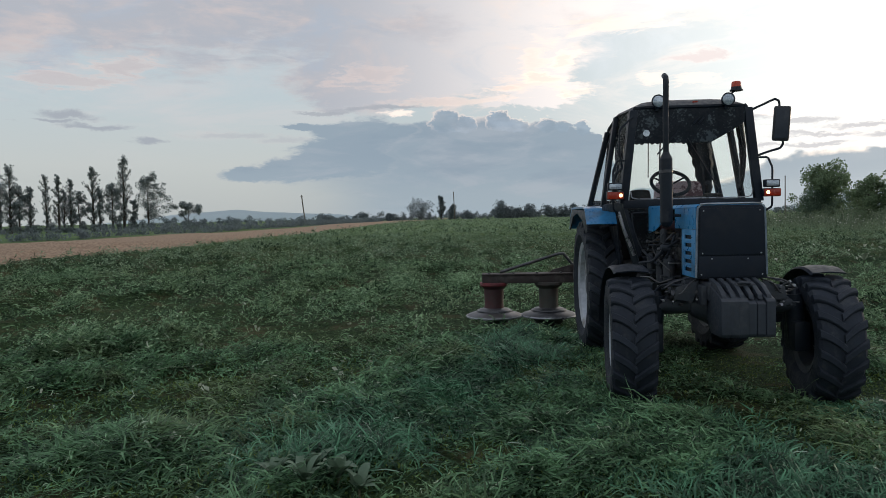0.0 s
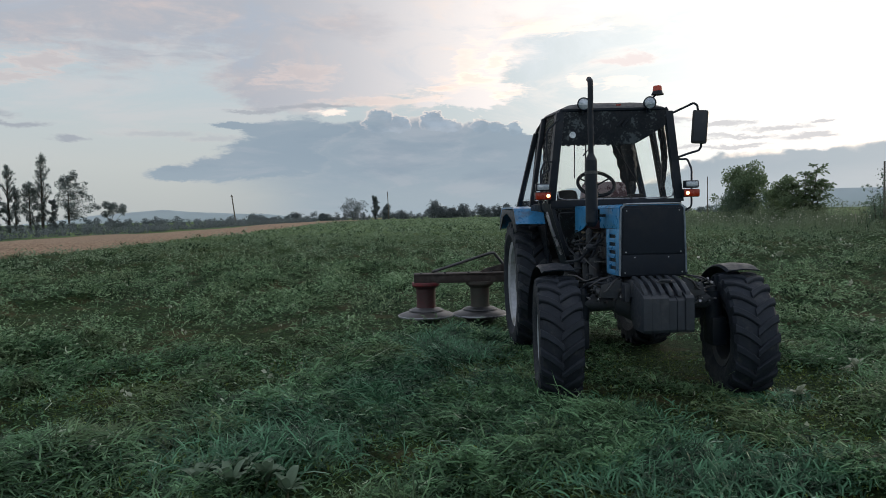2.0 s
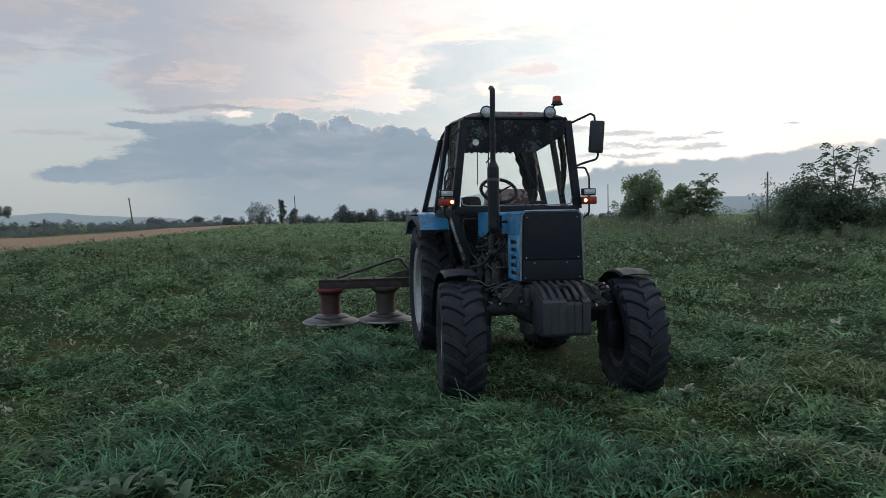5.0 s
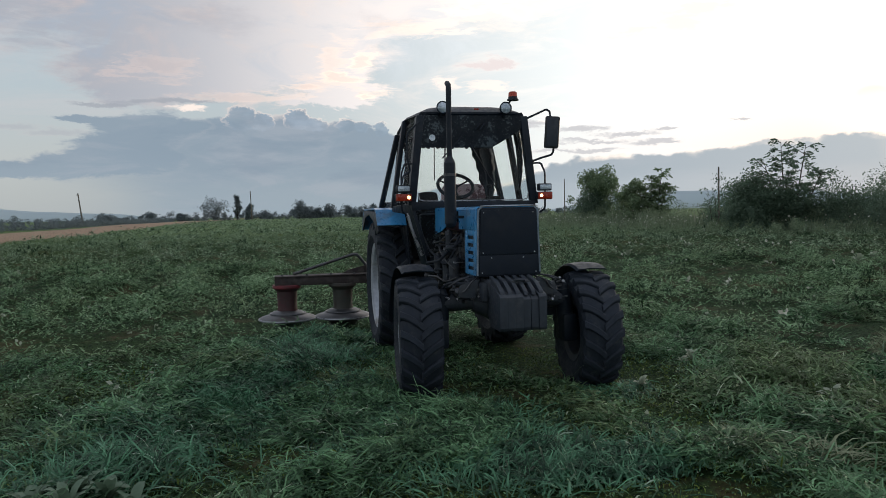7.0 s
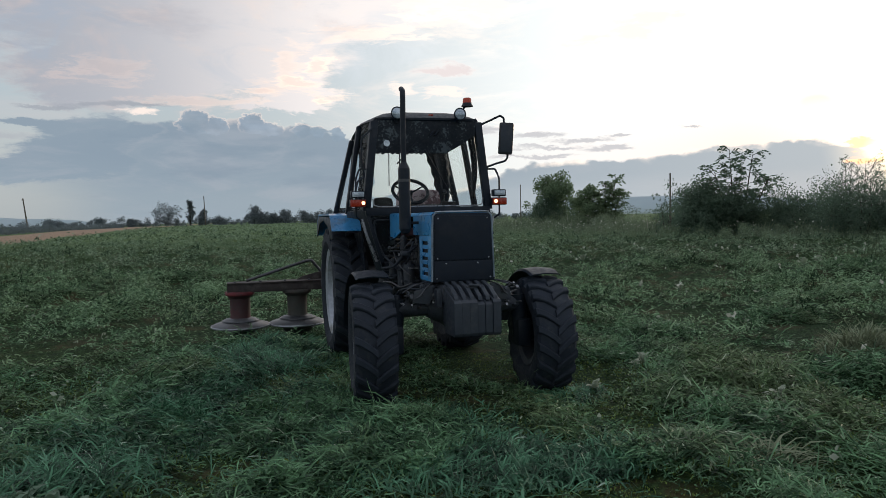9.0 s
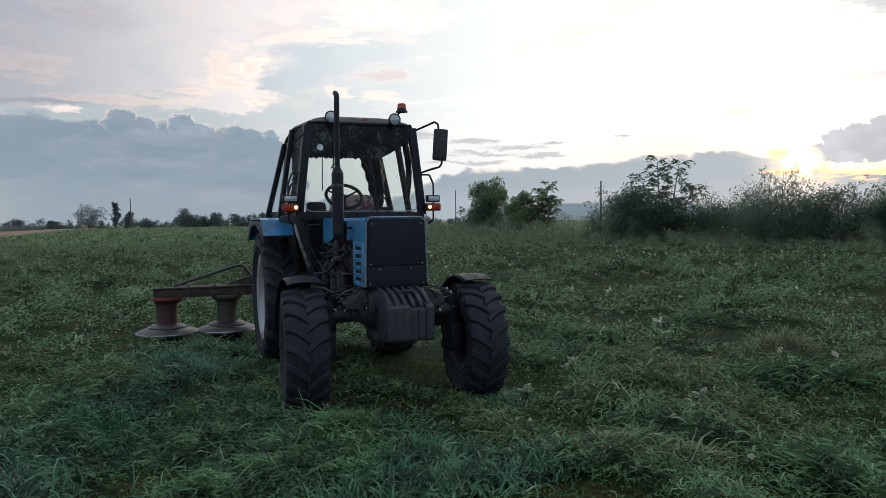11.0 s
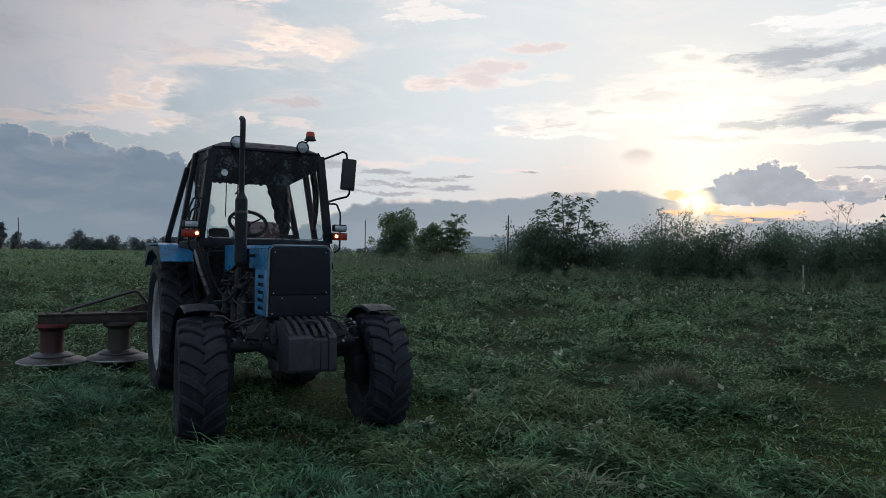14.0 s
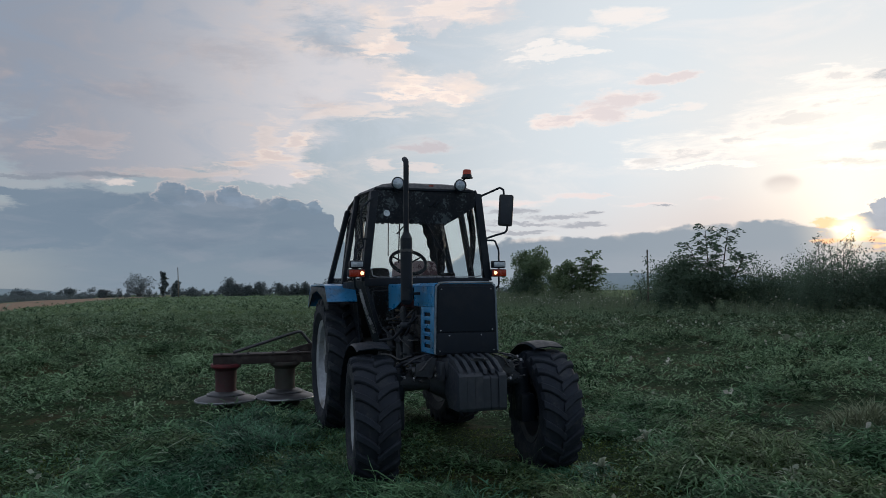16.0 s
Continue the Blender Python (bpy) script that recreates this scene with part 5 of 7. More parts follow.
for pts, r in (([(-0.28, 0.42, 1.33), (-0.40, 0.45, 1.24), (-0.46, 0.6, 1.13), (-0.52, 0.9, 1.10)], 0.014), ([(-0.26, 0.0, 1.0), (-0.38, 0.05, 1.0), (-0.44, 0.3, 0.92), (-0.40, 0.7, 0.86)], 0.018),
               ([(-0.48, 0.95, 1.22), (-0.40, 0.62, 1.08), (-0.36, 0.45, 1.20), (-0.30, 0.42, 1.38)], 0.012), ([(-0.30, -0.05, 0.96), (-0.52, -0.02, 0.98), (-0.60, 0.1, 0.86)], 0.013),
               ([(0.24, 0.0, 1.10), (0.40, 0.1, 1.04), (0.44, 0.5, 0.98)], 0.015), ([(-0.26, -0.05, 1.0), (-0.34, -0.14, 0.98), (-0.46, -0.10, 0.92), (-0.50, 0.0, 0.90)], 0.010),
               ([(-0.28, 0.2, 1.0), (-0.42, 0.05, 0.98), (-0.52, 0.0, 0.93)], 0.011)):
    bm = bmesh.new()
    tube(bm, pts, r, 6)
    part("hose", bm, RUBBER, engine)
# small fittings: bolts, unions and bright pipes along the open side of the engine
fit_rng = random.Random(5)
for k in range(46):
    bm = bmesh.new()
    y, z = fit_rng.uniform(0.42, 0.95), fit_rng.uniform(0.86, 1.42)
    p = Vector((-0.27 - 0.16 * fit_rng.random() - 0.06 * (y > 0.7), y, z))
    d = Vector((-1, fit_rng.uniform(-0.6, 0.2), fit_rng.uniform(-0.3, 0.5))).normalized()
    r = fit_rng.uniform(0.007, 0.016)
    rod(bm, p + Vector((0.16, 0, 0)), p + d * 0.01, r * 0.6, r * 0.6, 6)
    rod(bm, p, p + d * fit_rng.uniform(0.012, 0.03), r, r, 6)
    part("fitting", bm, fit_rng.choice((BRIGHT, OILY, CAST, CAST, GREASE)), engine)
for pts, r in (([(-0.30, 0.46, 1.40), (-0.37, 0.48, 1.33), (-0.39, 0.62, 1.22), (-0.37, 0.66, 1.05)], 0.006), ([(-0.34, 0.43, 1.05), (-0.41, 0.47, 1.12), (-0.44, 0.60, 1.20), (-0.42, 0.80, 1.26)], 0.006),
               ([(-0.32, 0.44, 0.98), (-0.44, 0.44, 0.94), (-0.50, 0.55, 0.99), (-0.52, 0.85, 0.97)], 0.008), ([(-0.38, 0.50, 1.40), (-0.46, 0.58, 1.32), (-0.47, 0.8, 1.30)], 0.005)):
    bm = bmesh.new()
    tube(bm, pts, r, 6)
    part("fuel_line", bm, OILY, engine)
bm = bmesh.new()
box(bm, (0, -0.02, 0.93), (0.44, 0.52, 0.16), 0.03)
box(bm, (-0.24, 0.1, 0.90), (0.05, 0.7, 0.16), 0.012)
box(bm, (0.24, 0.1, 0.90), (0.05, 0.7, 0.16), 0.012)
part("front_bracket", bm, CAST, T)
bm = bmesh.new()
box(bm, (0, 1.85, 0.88), (0.40, 2.0, 0.46), 0.06)
rod(bm, (-0.62, 2.45, REAR_R - 0.03), (0.62, 2.45, REAR_R - 0.03), 0.12, 0.12, 20)
box(bm, (0, 2.6, 0.95), (0.5, 0.6, 0.5), 0.05)
part("gearbox", bm, CAST, T, "dirty cast gearbox and rear axle")

# driven front axle
bm = bmesh.new()
rod(bm, (-0.58, 0, 0.80), (0.58, 0, 0.80), 0.075, 0.075, 18)
rod(bm, (-0.30, 0, 0.80), (-0.16, 0, 0.80), 0.09, 0.16, 20)
rod(bm, (0.02, 0, 0.80), (0.24, 0, 0.80), 0.16, 0.09, 20)
bmesh.ops.create_uvsphere(bm, u_segments=20, v_segments=12, radius=0.175, matrix=pose(-0.07, 0, 0.78) @ Matrix.Diagonal((1, 0.9, 0.95, 1)))
rod(bm, (0, -0.08, 0.86), (0, 0.22, 0.86), 0.10, 0.10, 16)
axle = part("front_axle", bm, CAST, T, "black cast portal front axle")
for s in (-1, 1):
    bm = bmesh.new()
    rod(bm, (s * 0.57, 0, 0.88), (s * 0.60, 0, 0.46), 0.078, 0.07, 16)
    box(bm, (s * 0.60, 0, 0.53), (0.14, 0.24, 0.26), 0.04)
    rod(bm, (s * 0.58, 0, 0.515), (s * 0.76, 0, 0.515), 0.09, 0.075, 16)
    rod(bm, (s * 0.57, 0, 0.88), (s * 0.57, 0, 0.92), 0.05, 0.04, 12)
    part("steering_knuckle", bm, BLACK, axle)
bm = bmesh.new()
tube(bm, [(-0.55, 0.20, 0.70), (0.0, 0.24, 0.72), (0.55, 0.20, 0.70)], 0.016, 8, False)
part("tie_rod", bm, OILY, axle)

bm = bmesh.new()
rod(bm, (-0.46, -0.10, 0.90), (-0.20, -0.12, 0.92), 0.032, 0.032, 14)
rod(bm, (-0.48, -0.10, 0.90), (-0.45, -0.10, 0.90), 0.040, 0.040, 14)
rod(bm, (-0.20, -0.12, 0.92), (-0.08, -0.12, 0.92), 0.014, 0.014, 10)
part("steering_cylinder", bm, OILY, axle, "greasy steering cylinder")
for s in (-1, 1):
    bm = bmesh.new()
    slab(bm, [(s * 0.30, -0.14, 0.84), (s * 0.46, -0.14, 0.86), (s * 0.44, -0.14, 0.96), (s * 0.26, -0.14, 1.01)], 0.016, 0.004)
    part("axle_bracket", bm, CAST, axle)
    for k in range(22):
        bm = bmesh.new()
        p = Vector((s * fit_rng.uniform(0.22, 0.56), fit_rng.uniform(-0.17, -0.08), fit_rng.uniform(0.80, 1.01)))
        d = Vector((fit_rng.uniform(-0.5, 0.5), -1, fit_rng.uniform(-0.2, 0.6))).normalized()
        r = fit_rng.uniform(0.007, 0.015)
        rod(bm, p - d * 0.12, p + d * 0.006, r * 0.6, r * 0.6, 6)
        rod(bm, p, p + d * fit_rng.uniform(0.010, 0.025), r, r, 6)
        part("axle_bolt", bm, fit_rng.choice((BRIGHT, OILY, CAST, OILY)), axle)
    for pts in ([(s * 0.26, -0.10, 1.02), (s * 0.34, -0.17, 0.99), (s * 0.40, -0.15, 0.90), (s * 0.52, -0.10, 0.92)], [(s * 0.30, -0.06, 1.03), (s * 0.44, -0.13, 1.01), (s * 0.53, -0.11, 0.95)]):
        bm = bmesh.new()
        tube(bm, pts, 0.008, 6)
        part("oil_line", bm, OILY, axle)

# mudguards of the front wheels
for s, cx in ((-1, -0.80), (1, 0.80)):
    bm = bmesh.new()
    rows = []
    for k in range(15):
        a = radians(76 + (176 - 76) * k / 14)
        r = 0.598 + 0.13 * k / 14
        ring = []
        for xx, rr in ((-0.15, r - 0.018), (-0.13, r), (0.0, r + 0.012), (0.13, r), (0.15, r - 0.018), (0.13, r - 0.010), (0.0, r + 0.002), (-0.13, r - 0.010)):
            ring.append(bm.verts.new((cx + xx, -rr * math.cos(a), (0.515 if s < 0 else 0.48) + rr * math.sin(a))))
        rows.append(ring)
    for a, b in zip(rows, rows[1:]):
        for i in range(8):
            bm.faces.new((a[i], a[(i + 1) % 8], b[(i + 1) % 8], b[i]))
    bm.faces.new(rows[0])
    bm.faces.new(rows[-1][::-1])
    guard = part("front_mudguard", bm, BLACK, T, "thin curved black mudguard")
    bm = bmesh.new()
    tube(bm, [(s * 0.60, 0.10, 0.62), (s * 0.60, 0.34, 0.85), (cx, 0.42, 1.01 if s < 0 else 0.98)], 0.014, 6)
    part("guard_stay", bm, BLACK, guard)

# ballast
for k in range(6):
    x0 = -0.205 + k * 0.0683
    mid = k in (3, 4)
    set_back, gap = (0.010 if mid else 0.0), (0.0022 if mid else 0.0004)
    bm = bmesh.new()
    sweep_x(bm, [(-0.56 + set_back, 0.605), (-0.575 + set_back, 0.63), (-0.575 + set_back, 0.885 - 2 * set_back), (-0.55 + set_back, 0.905 - 2 * set_back), (-0.22, 1.0), (-0.20, 0.99), (-0.20, 0.70), (-0.30, 0.605)], x0 + gap, x0 + 0.0683 - gap, 0.0035 if mid else 0.0016)
    w = part("ballast_plate", bm, WEIGHT, T, "dark grey cast ballast weight")
    bm = bmesh.new()
    sweep_x(bm, [(-0.545, 0.900), (-0.20, 0.995), (-0.20, 1.040), (-0.40, 1.002), (-0.53, 0.935)], x0 + 0.014, x0 + 0.050, 0.006)
    part("ballast_rib", bm, WEIGHT, w)
bm = bmesh.new()
tube(bm, [(-0.02, -0.36, 0.97), (-0.02, -0.42, 1.02), (0.06, -0.44, 1.015), (0.06, -0.36, 0.985)], 0.012, 8)
rod(bm, (-0.045, -0.40, 0.995), (0.11, -0.40, 0.995), 0.016, 0.016, 10)
part("tow_pin", bm, CAST, T, "steel hitch pin on the weights")

# exhaust
bm = bmesh.new()
ex, ey = -0.43, 0.20
rod(bm, (ex, ey, 1.50), (ex, ey, 2.05), 0.054, 0.054, 22)
rod(bm, (ex, ey, 2.05), (ex, ey, 2.11), 0.054, 0.026, 22)
rod(bm, (ex, ey, 1.465), (ex, ey, 1.50), 0.036, 0.054, 22)
rod(bm, (ex, ey, 1.452), (ex, ey, 1.466), 0.012, 0.036, 22)
stack = part("exhaust_muffler", bm, BLACK, T, "matt black upright exhaust muffler")
bm = bmesh.new()
tube(bm, [(ex, ey, 2.09), (ex, ey, 2.45), (ex + 0.004, ey, 2.70), (ex + 0.010, ey + 0.03, 2.76), (ex + 0.012, ey + 0.09, 2.785)], 0.025, 14)
part("exhaust_pipe", bm, BLACK, stack)
bm = bmesh.new()
rod(bm, (ex, ey, 1.93), (ex, ey, 1.955), 0.058, 0.058, 22)
part("exhaust_clamp", bm, OILY, stack)
bm = bmesh.new()
box(bm, (ex + 0.085, ey + 0.03, 1.555), (0.17, 0.03, 0.025), 0.004)
part("exhaust_bracket", bm, BLACK, stack)

# cab
FB, FT = (0.650, 1.0, 1.68), (0.545, 1.0, 2.585)
BB, BT = (0.74, 1.70, 1.66), (0.585, 1.72, 2.62)
RB, RT = (0.77, 2.50, 1.66), (0.56, 2.42, 2.54)


def mirror_x(p, s):
    return (p[0] * s, p[1], p[2])


def strut(bm, a, b, w, d, bevel=0.008):
    """A flat-sided post from a to b, w wide across x and d along y."""
    a, b = Vector(a), Vector(b)
    cs = []
    for p in (a, b):
        cs.append([bm.verts.new(p + Vector((sx * w / 2, sy * d / 2, 0))) for sx, sy in ((-1, -1), (1, -1), (1, 1), (-1, 1))])
    fs = [bm.faces.new(cs[0][::-1]), bm.faces.new(cs[1])]
    for i in range(4):
        j = (i + 1) % 4
        fs.append(bm.faces.new((cs[0][i], cs[0][j], cs[1][j], cs[1][i])))
    bmesh.ops.bevel(bm, geom=list({e for f in fs for e in f.edges}), offset=bevel, segments=2, affect="EDGES", profile=0.6)
    return bm


cab = new("cab")
cab.parent = T
for s in (-1, 1):
    for nm, lo, hi, w, d in (("front_pillar", FB, FT, 0.078, 0.075), ("middle_pillar", BB, BT, 0.05, 0.09), ("rear_pillar", RB, RT, 0.06, 0.08)):
        bm = bmesh.new()
        strut(bm, mirror_x(lo, s), mirror_x(hi, s), w, d)
        part(nm, bm, BLACK, cab)
    bm = bmesh.new()
    slab(bm, [mirror_x(FT, s), mirror_x(BT, s), mirror_x(RT, s), (s * 0.54, 2.42, 2.59), (s * 0.55, 1.72, 2.645), (s * 0.52, 1.0, 2.622)], 0.03, 0.008)
    part("roof_rail", bm, BLACK, cab)
    bm = bmesh.new()
    slab(bm, [(s * 0.655, 1.0, 1.70), (s * 0.745, 1.70, 1.68), (s * 0.735, 1.70, 1.62), (s * 0.675, 1.16, 1.60), (s * 0.535, 1.08, 1.05), (s * 0.48, 1.0, 1.04)], 0.025, 0.006)
    part("door_lower_panel", bm, BLACK, cab)
    for nm, cs in (("door_glass", [FB, BB, BT, FT]), ("side_glass", [BB, RB, RT, BT])):
        bm = bmesh.new()
        slab(bm, [mirror_x((c[0] - 0.004, c[1], c[2]), s) for c in cs], 0.005)
        g = part(nm, bm, GLASS, cab, smooth=0)
        g.visible_shadow = False
    bm = bmesh.new()
    strut(bm, (s * 0.672, 1.08, 1.70), (s * 0.572, 1.08, 2.58), 0.02, 0.045, 0.004)
    part("door_frame", bm, BLACK, cab)
bm = bmesh.new()
slab(bm, [(-0.66, 0.985, 1.63), (0.66, 0.985, 1.63), (0.66, 0.985, 1.71), (-0.66, 0.985, 1.71)], 0.05, 0.01)
part("cowl", bm, BLACK, cab)
for s in (-1, 1):
    bm = bmesh.new()
    slab(bm, [(s * 0.655, 0.99, 1.64), (s * 0.62, 0.99, 1.64), (s * 0.45, 0.99, 1.06), (s * 0.49, 0.99, 1.04)], 0.03, 0.006)
    slab(bm, [(s * 0.30, 0.99, 1.64), (s * 0.335, 0.99, 1.64), (s * 0.335, 0.99, 1.06), (s * 0.30, 0.99, 1.06)], 0.03, 0.006)
    slab(bm, [(s * 0.30, 0.99, 1.16), (s * 0.52, 0.99, 1.16), (s * 0.49, 0.99, 1.04), (s * 0.30, 0.99, 1.04)], 0.03, 0.006)
    part("footwell_frame", bm, BLACK, cab)
    bm = bmesh.new()
    slab(bm, [(s * 0.335, 1.0, 1.63), (s * 0.62, 1.0, 1.63), (s * 0.50, 1.0, 1.15), (s * 0.335, 1.0, 1.15)], 0.005)
    part("footwell_glass", bm, GLASS, cab, smooth=0).visible_shadow = False
    bm = bmesh.new()
    tube(bm, [(s * 0.37, 0.985, 1.59), (s * 0.585, 0.985, 1.59), (s * 0.555, 0.985, 1.40), (s * 0.475, 0.985, 1.21), (s * 0.37, 0.985, 1.20), (s * 0.36, 0.985, 1.40), (s * 0.37, 0.985, 1.59)], 0.008, 6)
    part("window_seal", bm, WEIGHT, cab, "grey rubber window seal")
    # added sheet that hides the cab inside; its blotches stand for glass reflections
    bm = bmesh.new()
    slab(bm, [(s * 0.30, 1.16, 1.62), (s * 0.63, 1.16, 1.62), (s * 0.50, 1.16, 1.08), (s * 0.30, 1.16, 1.08)], 0.01)
    part("footwell_backing", bm, LACE, cab)
    bm = bmesh.new()
    tube(bm, [(s * 0.70, 0.99, 1.60), (s * 0.655, 0.97, 1.42), (s * 0.56, 0.96, 1.17)], 0.016, 8)
    part("grab_handle", bm, BRIGHT, cab)
bm = bmesh.new()
slab(bm, [(-0.62, 0.995, 1.71), (0.62, 0.995, 1.71), (0.535, 0.995, 2.58), (-0.535, 0.995, 2.58)], 0.005)
part("windscreen", bm, GLASS, cab, smooth=0).visible_shadow = False
bm = bmesh.new()
slab(bm, [(-0.56, 2.46, 1.74), (0.56, 2.46, 1.74), (0.50, 2.43, 2.50), (-0.50, 2.43, 2.50)], 0.005)
part("rear_glass", bm, GLASS, cab, smooth=0).visible_shadow = False
bm = bmesh.new()
box(bm, (0, 2.50, 1.64), (1.52, 0.06, 0.20), 0.015)
box(bm, (0, 2.42, 2.55), (1.10, 0.06, 0.09), 0.012)
strut(bm, (-0.60, 2.48, 1.74), (-0.52, 2.43, 2.52), 0.06, 0.04)
strut(bm, (0.60, 2.48, 1.74), (0.50, 2.43, 2.52), 0.08, 0.04)
part("rear_frame", bm, BLACK, cab)
bm = bmesh.new()
box(bm, (0, 1.7, 1.02), (1.05, 1.4, 0.06), 0.01)
box(bm, (0, 2.35, 1.30), (1.20, 0.25, 0.5), 0.03)
part("cab_floor", bm, DARKCLOTH, cab)
# roof: a shallow domed lid with rounded corners
bm = bmesh.new()
rows = []
for k, (z, ins) in enumerate([(2.585, 0.02), (2.60, 0.0), (2.625, 0.0), (2.645, 0.035), (2.680, 0.11), (2.700, 0.20), (2.710, 0.36)]):
    ring = []
    hx, hy0, hy1 = (0.585 if z < 2.6 else 0.545) - ins, 0.955 + ins, 2.52 - ins
    for cx, cy, a0 in ((hx, hy0, -90), (hx, hy1, 0), (-hx, hy1, 90), (-hx, hy0, 180)):
        for q in range(5):
            a = radians(a0 + 22.5 * q)
            rr = min(0.13, hx * 0.5)
            bx, by = (cx - math.copysign(rr, cx)), cy + (rr if cy < 1.5 else -rr)
            yy = by + rr * math.sin(a)
            ring.append(bm.verts.new((bx + rr * math.cos(a), yy, z - 0.075 * max(0, (yy - 1.3)) - 0.03 * max(0, 1.15 - yy) * (z > 2.62))))
    rows.append(ring)
for a, b in zip(rows, rows[1:]):
    n = len(a)
    for i in range(n):
        bm.faces.new((a[i], a[(i + 1) % n], b[(i + 1) % n], b[i]))
bm.faces.new(rows[0][::-1])
bm.faces.new(rows[-1])
part("roof", bm, BLACK, cab, "black domed cab roof")
# dark visor band and patterned trim behind the upper windscreen
bm = bmesh.new()
slab(bm, [(-0.545, 0.975, 2.262), (0.20, 0.975, 2.262), (0.38, 0.975, 2.36), (0.515, 0.975, 2.45), (0.510, 0.975, 2.59), (-0.510, 0.975, 2.59)], 0.014, 0.004)
part("visor_band", bm, LACE, cab, "dark patterned fabric band above the windscreen")
# lace fringe under the band: small hanging scallops
for k in range(15):
    fx = -0.52 + 0.05 * k
    bm = bmesh.new()
    drop = 0.014 + 0.006 * math.sin(k * 2.3)
    slab(bm, [(fx + 0.022 * math.cos(a), 0.982, 2.266 - drop * math.sin(a)) for a in [math.pi * q / 6 for q in range(7)]], 0.004)
    part("fringe", bm, LACE, cab)
bm = bmesh.new()
slab(bm, [(-0.56, 2.38, 2.40), (0.56, 2.38, 2.40), (0.53, 2.38, 2.56), (-0.53, 2.38, 2.56)], 0.02, 0.004)
part("rear_curtain_rail", bm, BLACK, cab)


def curtain(name, a, b, w0, w1, waves, label):
    """A narrow hanging curtain from a down to b, with soft folds and a scalloped edge."""
    bm = bmesh.new()
    a, b = Vector(a), Vector(b)
    rows = []
    for i in range(19):
        f = i / 18
        c = a.lerp(b, f) + Vector((0.04 * math.sin(f * math.pi), 0, 0))
        w = (w0 + (w1 - w0) * f) * (1 + 0.10 * math.sin(f * waves))
        rows.append([bm.verts.new(c + Vector((w * (q / 6 - 0.5), 0.018 * math.sin(q * 2.1 + f * 2), 0))) for q in range(7)])
    for p, q in zip(rows, rows[1:]):
        for i in range(6):
            bm.faces.new((p[i], p[i + 1], q[i + 1], q[i]))
    ob = part(name, bm, BLACK, cab, label, 60)
    ob.modifiers.new("cloth", "SOLIDIFY").thickness = 0.006


curtain("rear_curtain", (0.44, 2.36, 2.46), (0.545, 2.39, 1.70), 0.30, 0.12, 34, "dark curtain gathered at the rear window")
curtain("rear_curtain", (-0.44, 2.36, 2.44), (-0.52, 2.39, 1.70), 0.12, 0.07, 30, "")
curtain("side_curtain", (0.575, 1.35, 2.50), (0.60, 1.36, 1.80), 0.085, 0.035, 40, "dark tied curtain at the door window")
bm = bmesh.new()
rod(bm, (-0.40, 1.02, 2.27), (-0.405, 1.02, 1.93), 0.005, 0.005, 6)
part("hanging_cord", bm, BLACK, cab)
bm = bmesh.new()
tube(bm, [(-0.585, 0.972, 1.80), (-0.575, 0.972, 1.735), (-0.54, 0.972, 1.718), (0.54, 0.972, 1.718), (0.575, 0.972, 1.735), (0.585, 0.972, 1.80)], 0.006, 6)
part("windscreen_seal", bm, BRIGHT, cab, "pale worn lower windscreen seal")
# wipers
bm = bmesh.new()
rod(bm, (-0.30, 0.955, 2.28), (-0.31, 0.975, 1.86), 0.007, 0.006, 6)
rod(bm, (-0.33, 0.955, 2.15), (-0.12, 0.955, 2.38), 0.007, 0.006, 6)
rod(bm, (-0.04, 0.958, 2.30), (0.26, 0.97, 1.80), 0.007, 0.006, 6)
rod(bm, (0.02, 0.955, 2.44), (0.07, 0.955, 2.50), 0.010, 0.010, 6)
rod(bm, (0.07, 0.955, 2.44), (0.12, 0.955, 2.50), 0.010, 0.010, 6)
part("wiper", bm, BLACK, cab)
# steering wheel
bm = bmesh.new()
tilt = pose(-0.11, 1.34, 1.885, 42, 0, 0)
lathe(bm, [(0.19 + 0.019 * math.cos(a), 0.019 * math.sin(a)) for a in [2 * math.pi * i / 8 for i in range(8)]], tilt, 36, closed=True)
for k in range(3):
    a = 2 * math.pi * k / 3 + 0.5
    rod(bm, tilt @ Vector((0, 0, -0.03)), tilt @ Vector((0.19 * math.cos(a), 0.19 * math.sin(a), 0)), 0.009, 0.009, 6)
rod(bm, tilt @ Vector((0, 0, 0)), tilt @ Vector((0, 0, -0.45)), 0.03, 0.035, 12)
part("steering_wheel", bm, BLACK, cab)
# seat
bm = bmesh.new()
box(bm, (0.13, 1.95, 1.67), (0.62, 0.16, 0.52), 0.07, (-8, 0, 0), 0.80)
box(bm, (0.02, 1.72, 1.46), (0.52, 0.48, 0.14), 0.05)
part("seat", bm, CLOTH, cab, "seat in a worn reddish patterned cover")
bm = bmesh.new()
box(bm, (-0.33, 1.75, 1.66), (0.26, 0.12, 0.36), 0.06, (-6, 0, 0), 0.85)
part("passenger_seat", bm, DARKCLOTH, cab, "small dark side seat")
bm = bmesh.new()
rod(bm, (-0.43, 0.962, 2.36), (-0.43, 0.966, 2.36), 0.032, 0.032, 20)
part("round_sticker", bm, LENS, cab, "pale round sticker")
bm = bmesh.new()
box(bm, (-0.02, 1.16, 1.62), (0.60, 0.22, 0.24), 0.05)
box(bm, (0.24, 1.1, 1.73), (0.16, 0.10, 0.07), 0.02)
part("dashboard", bm, DARKCLOTH, cab)
bm = bmesh.new()
rod(bm, (0.22, 1.45, 1.3), (0.30, 1.45, 1.86), 0.010, 0.010, 8)
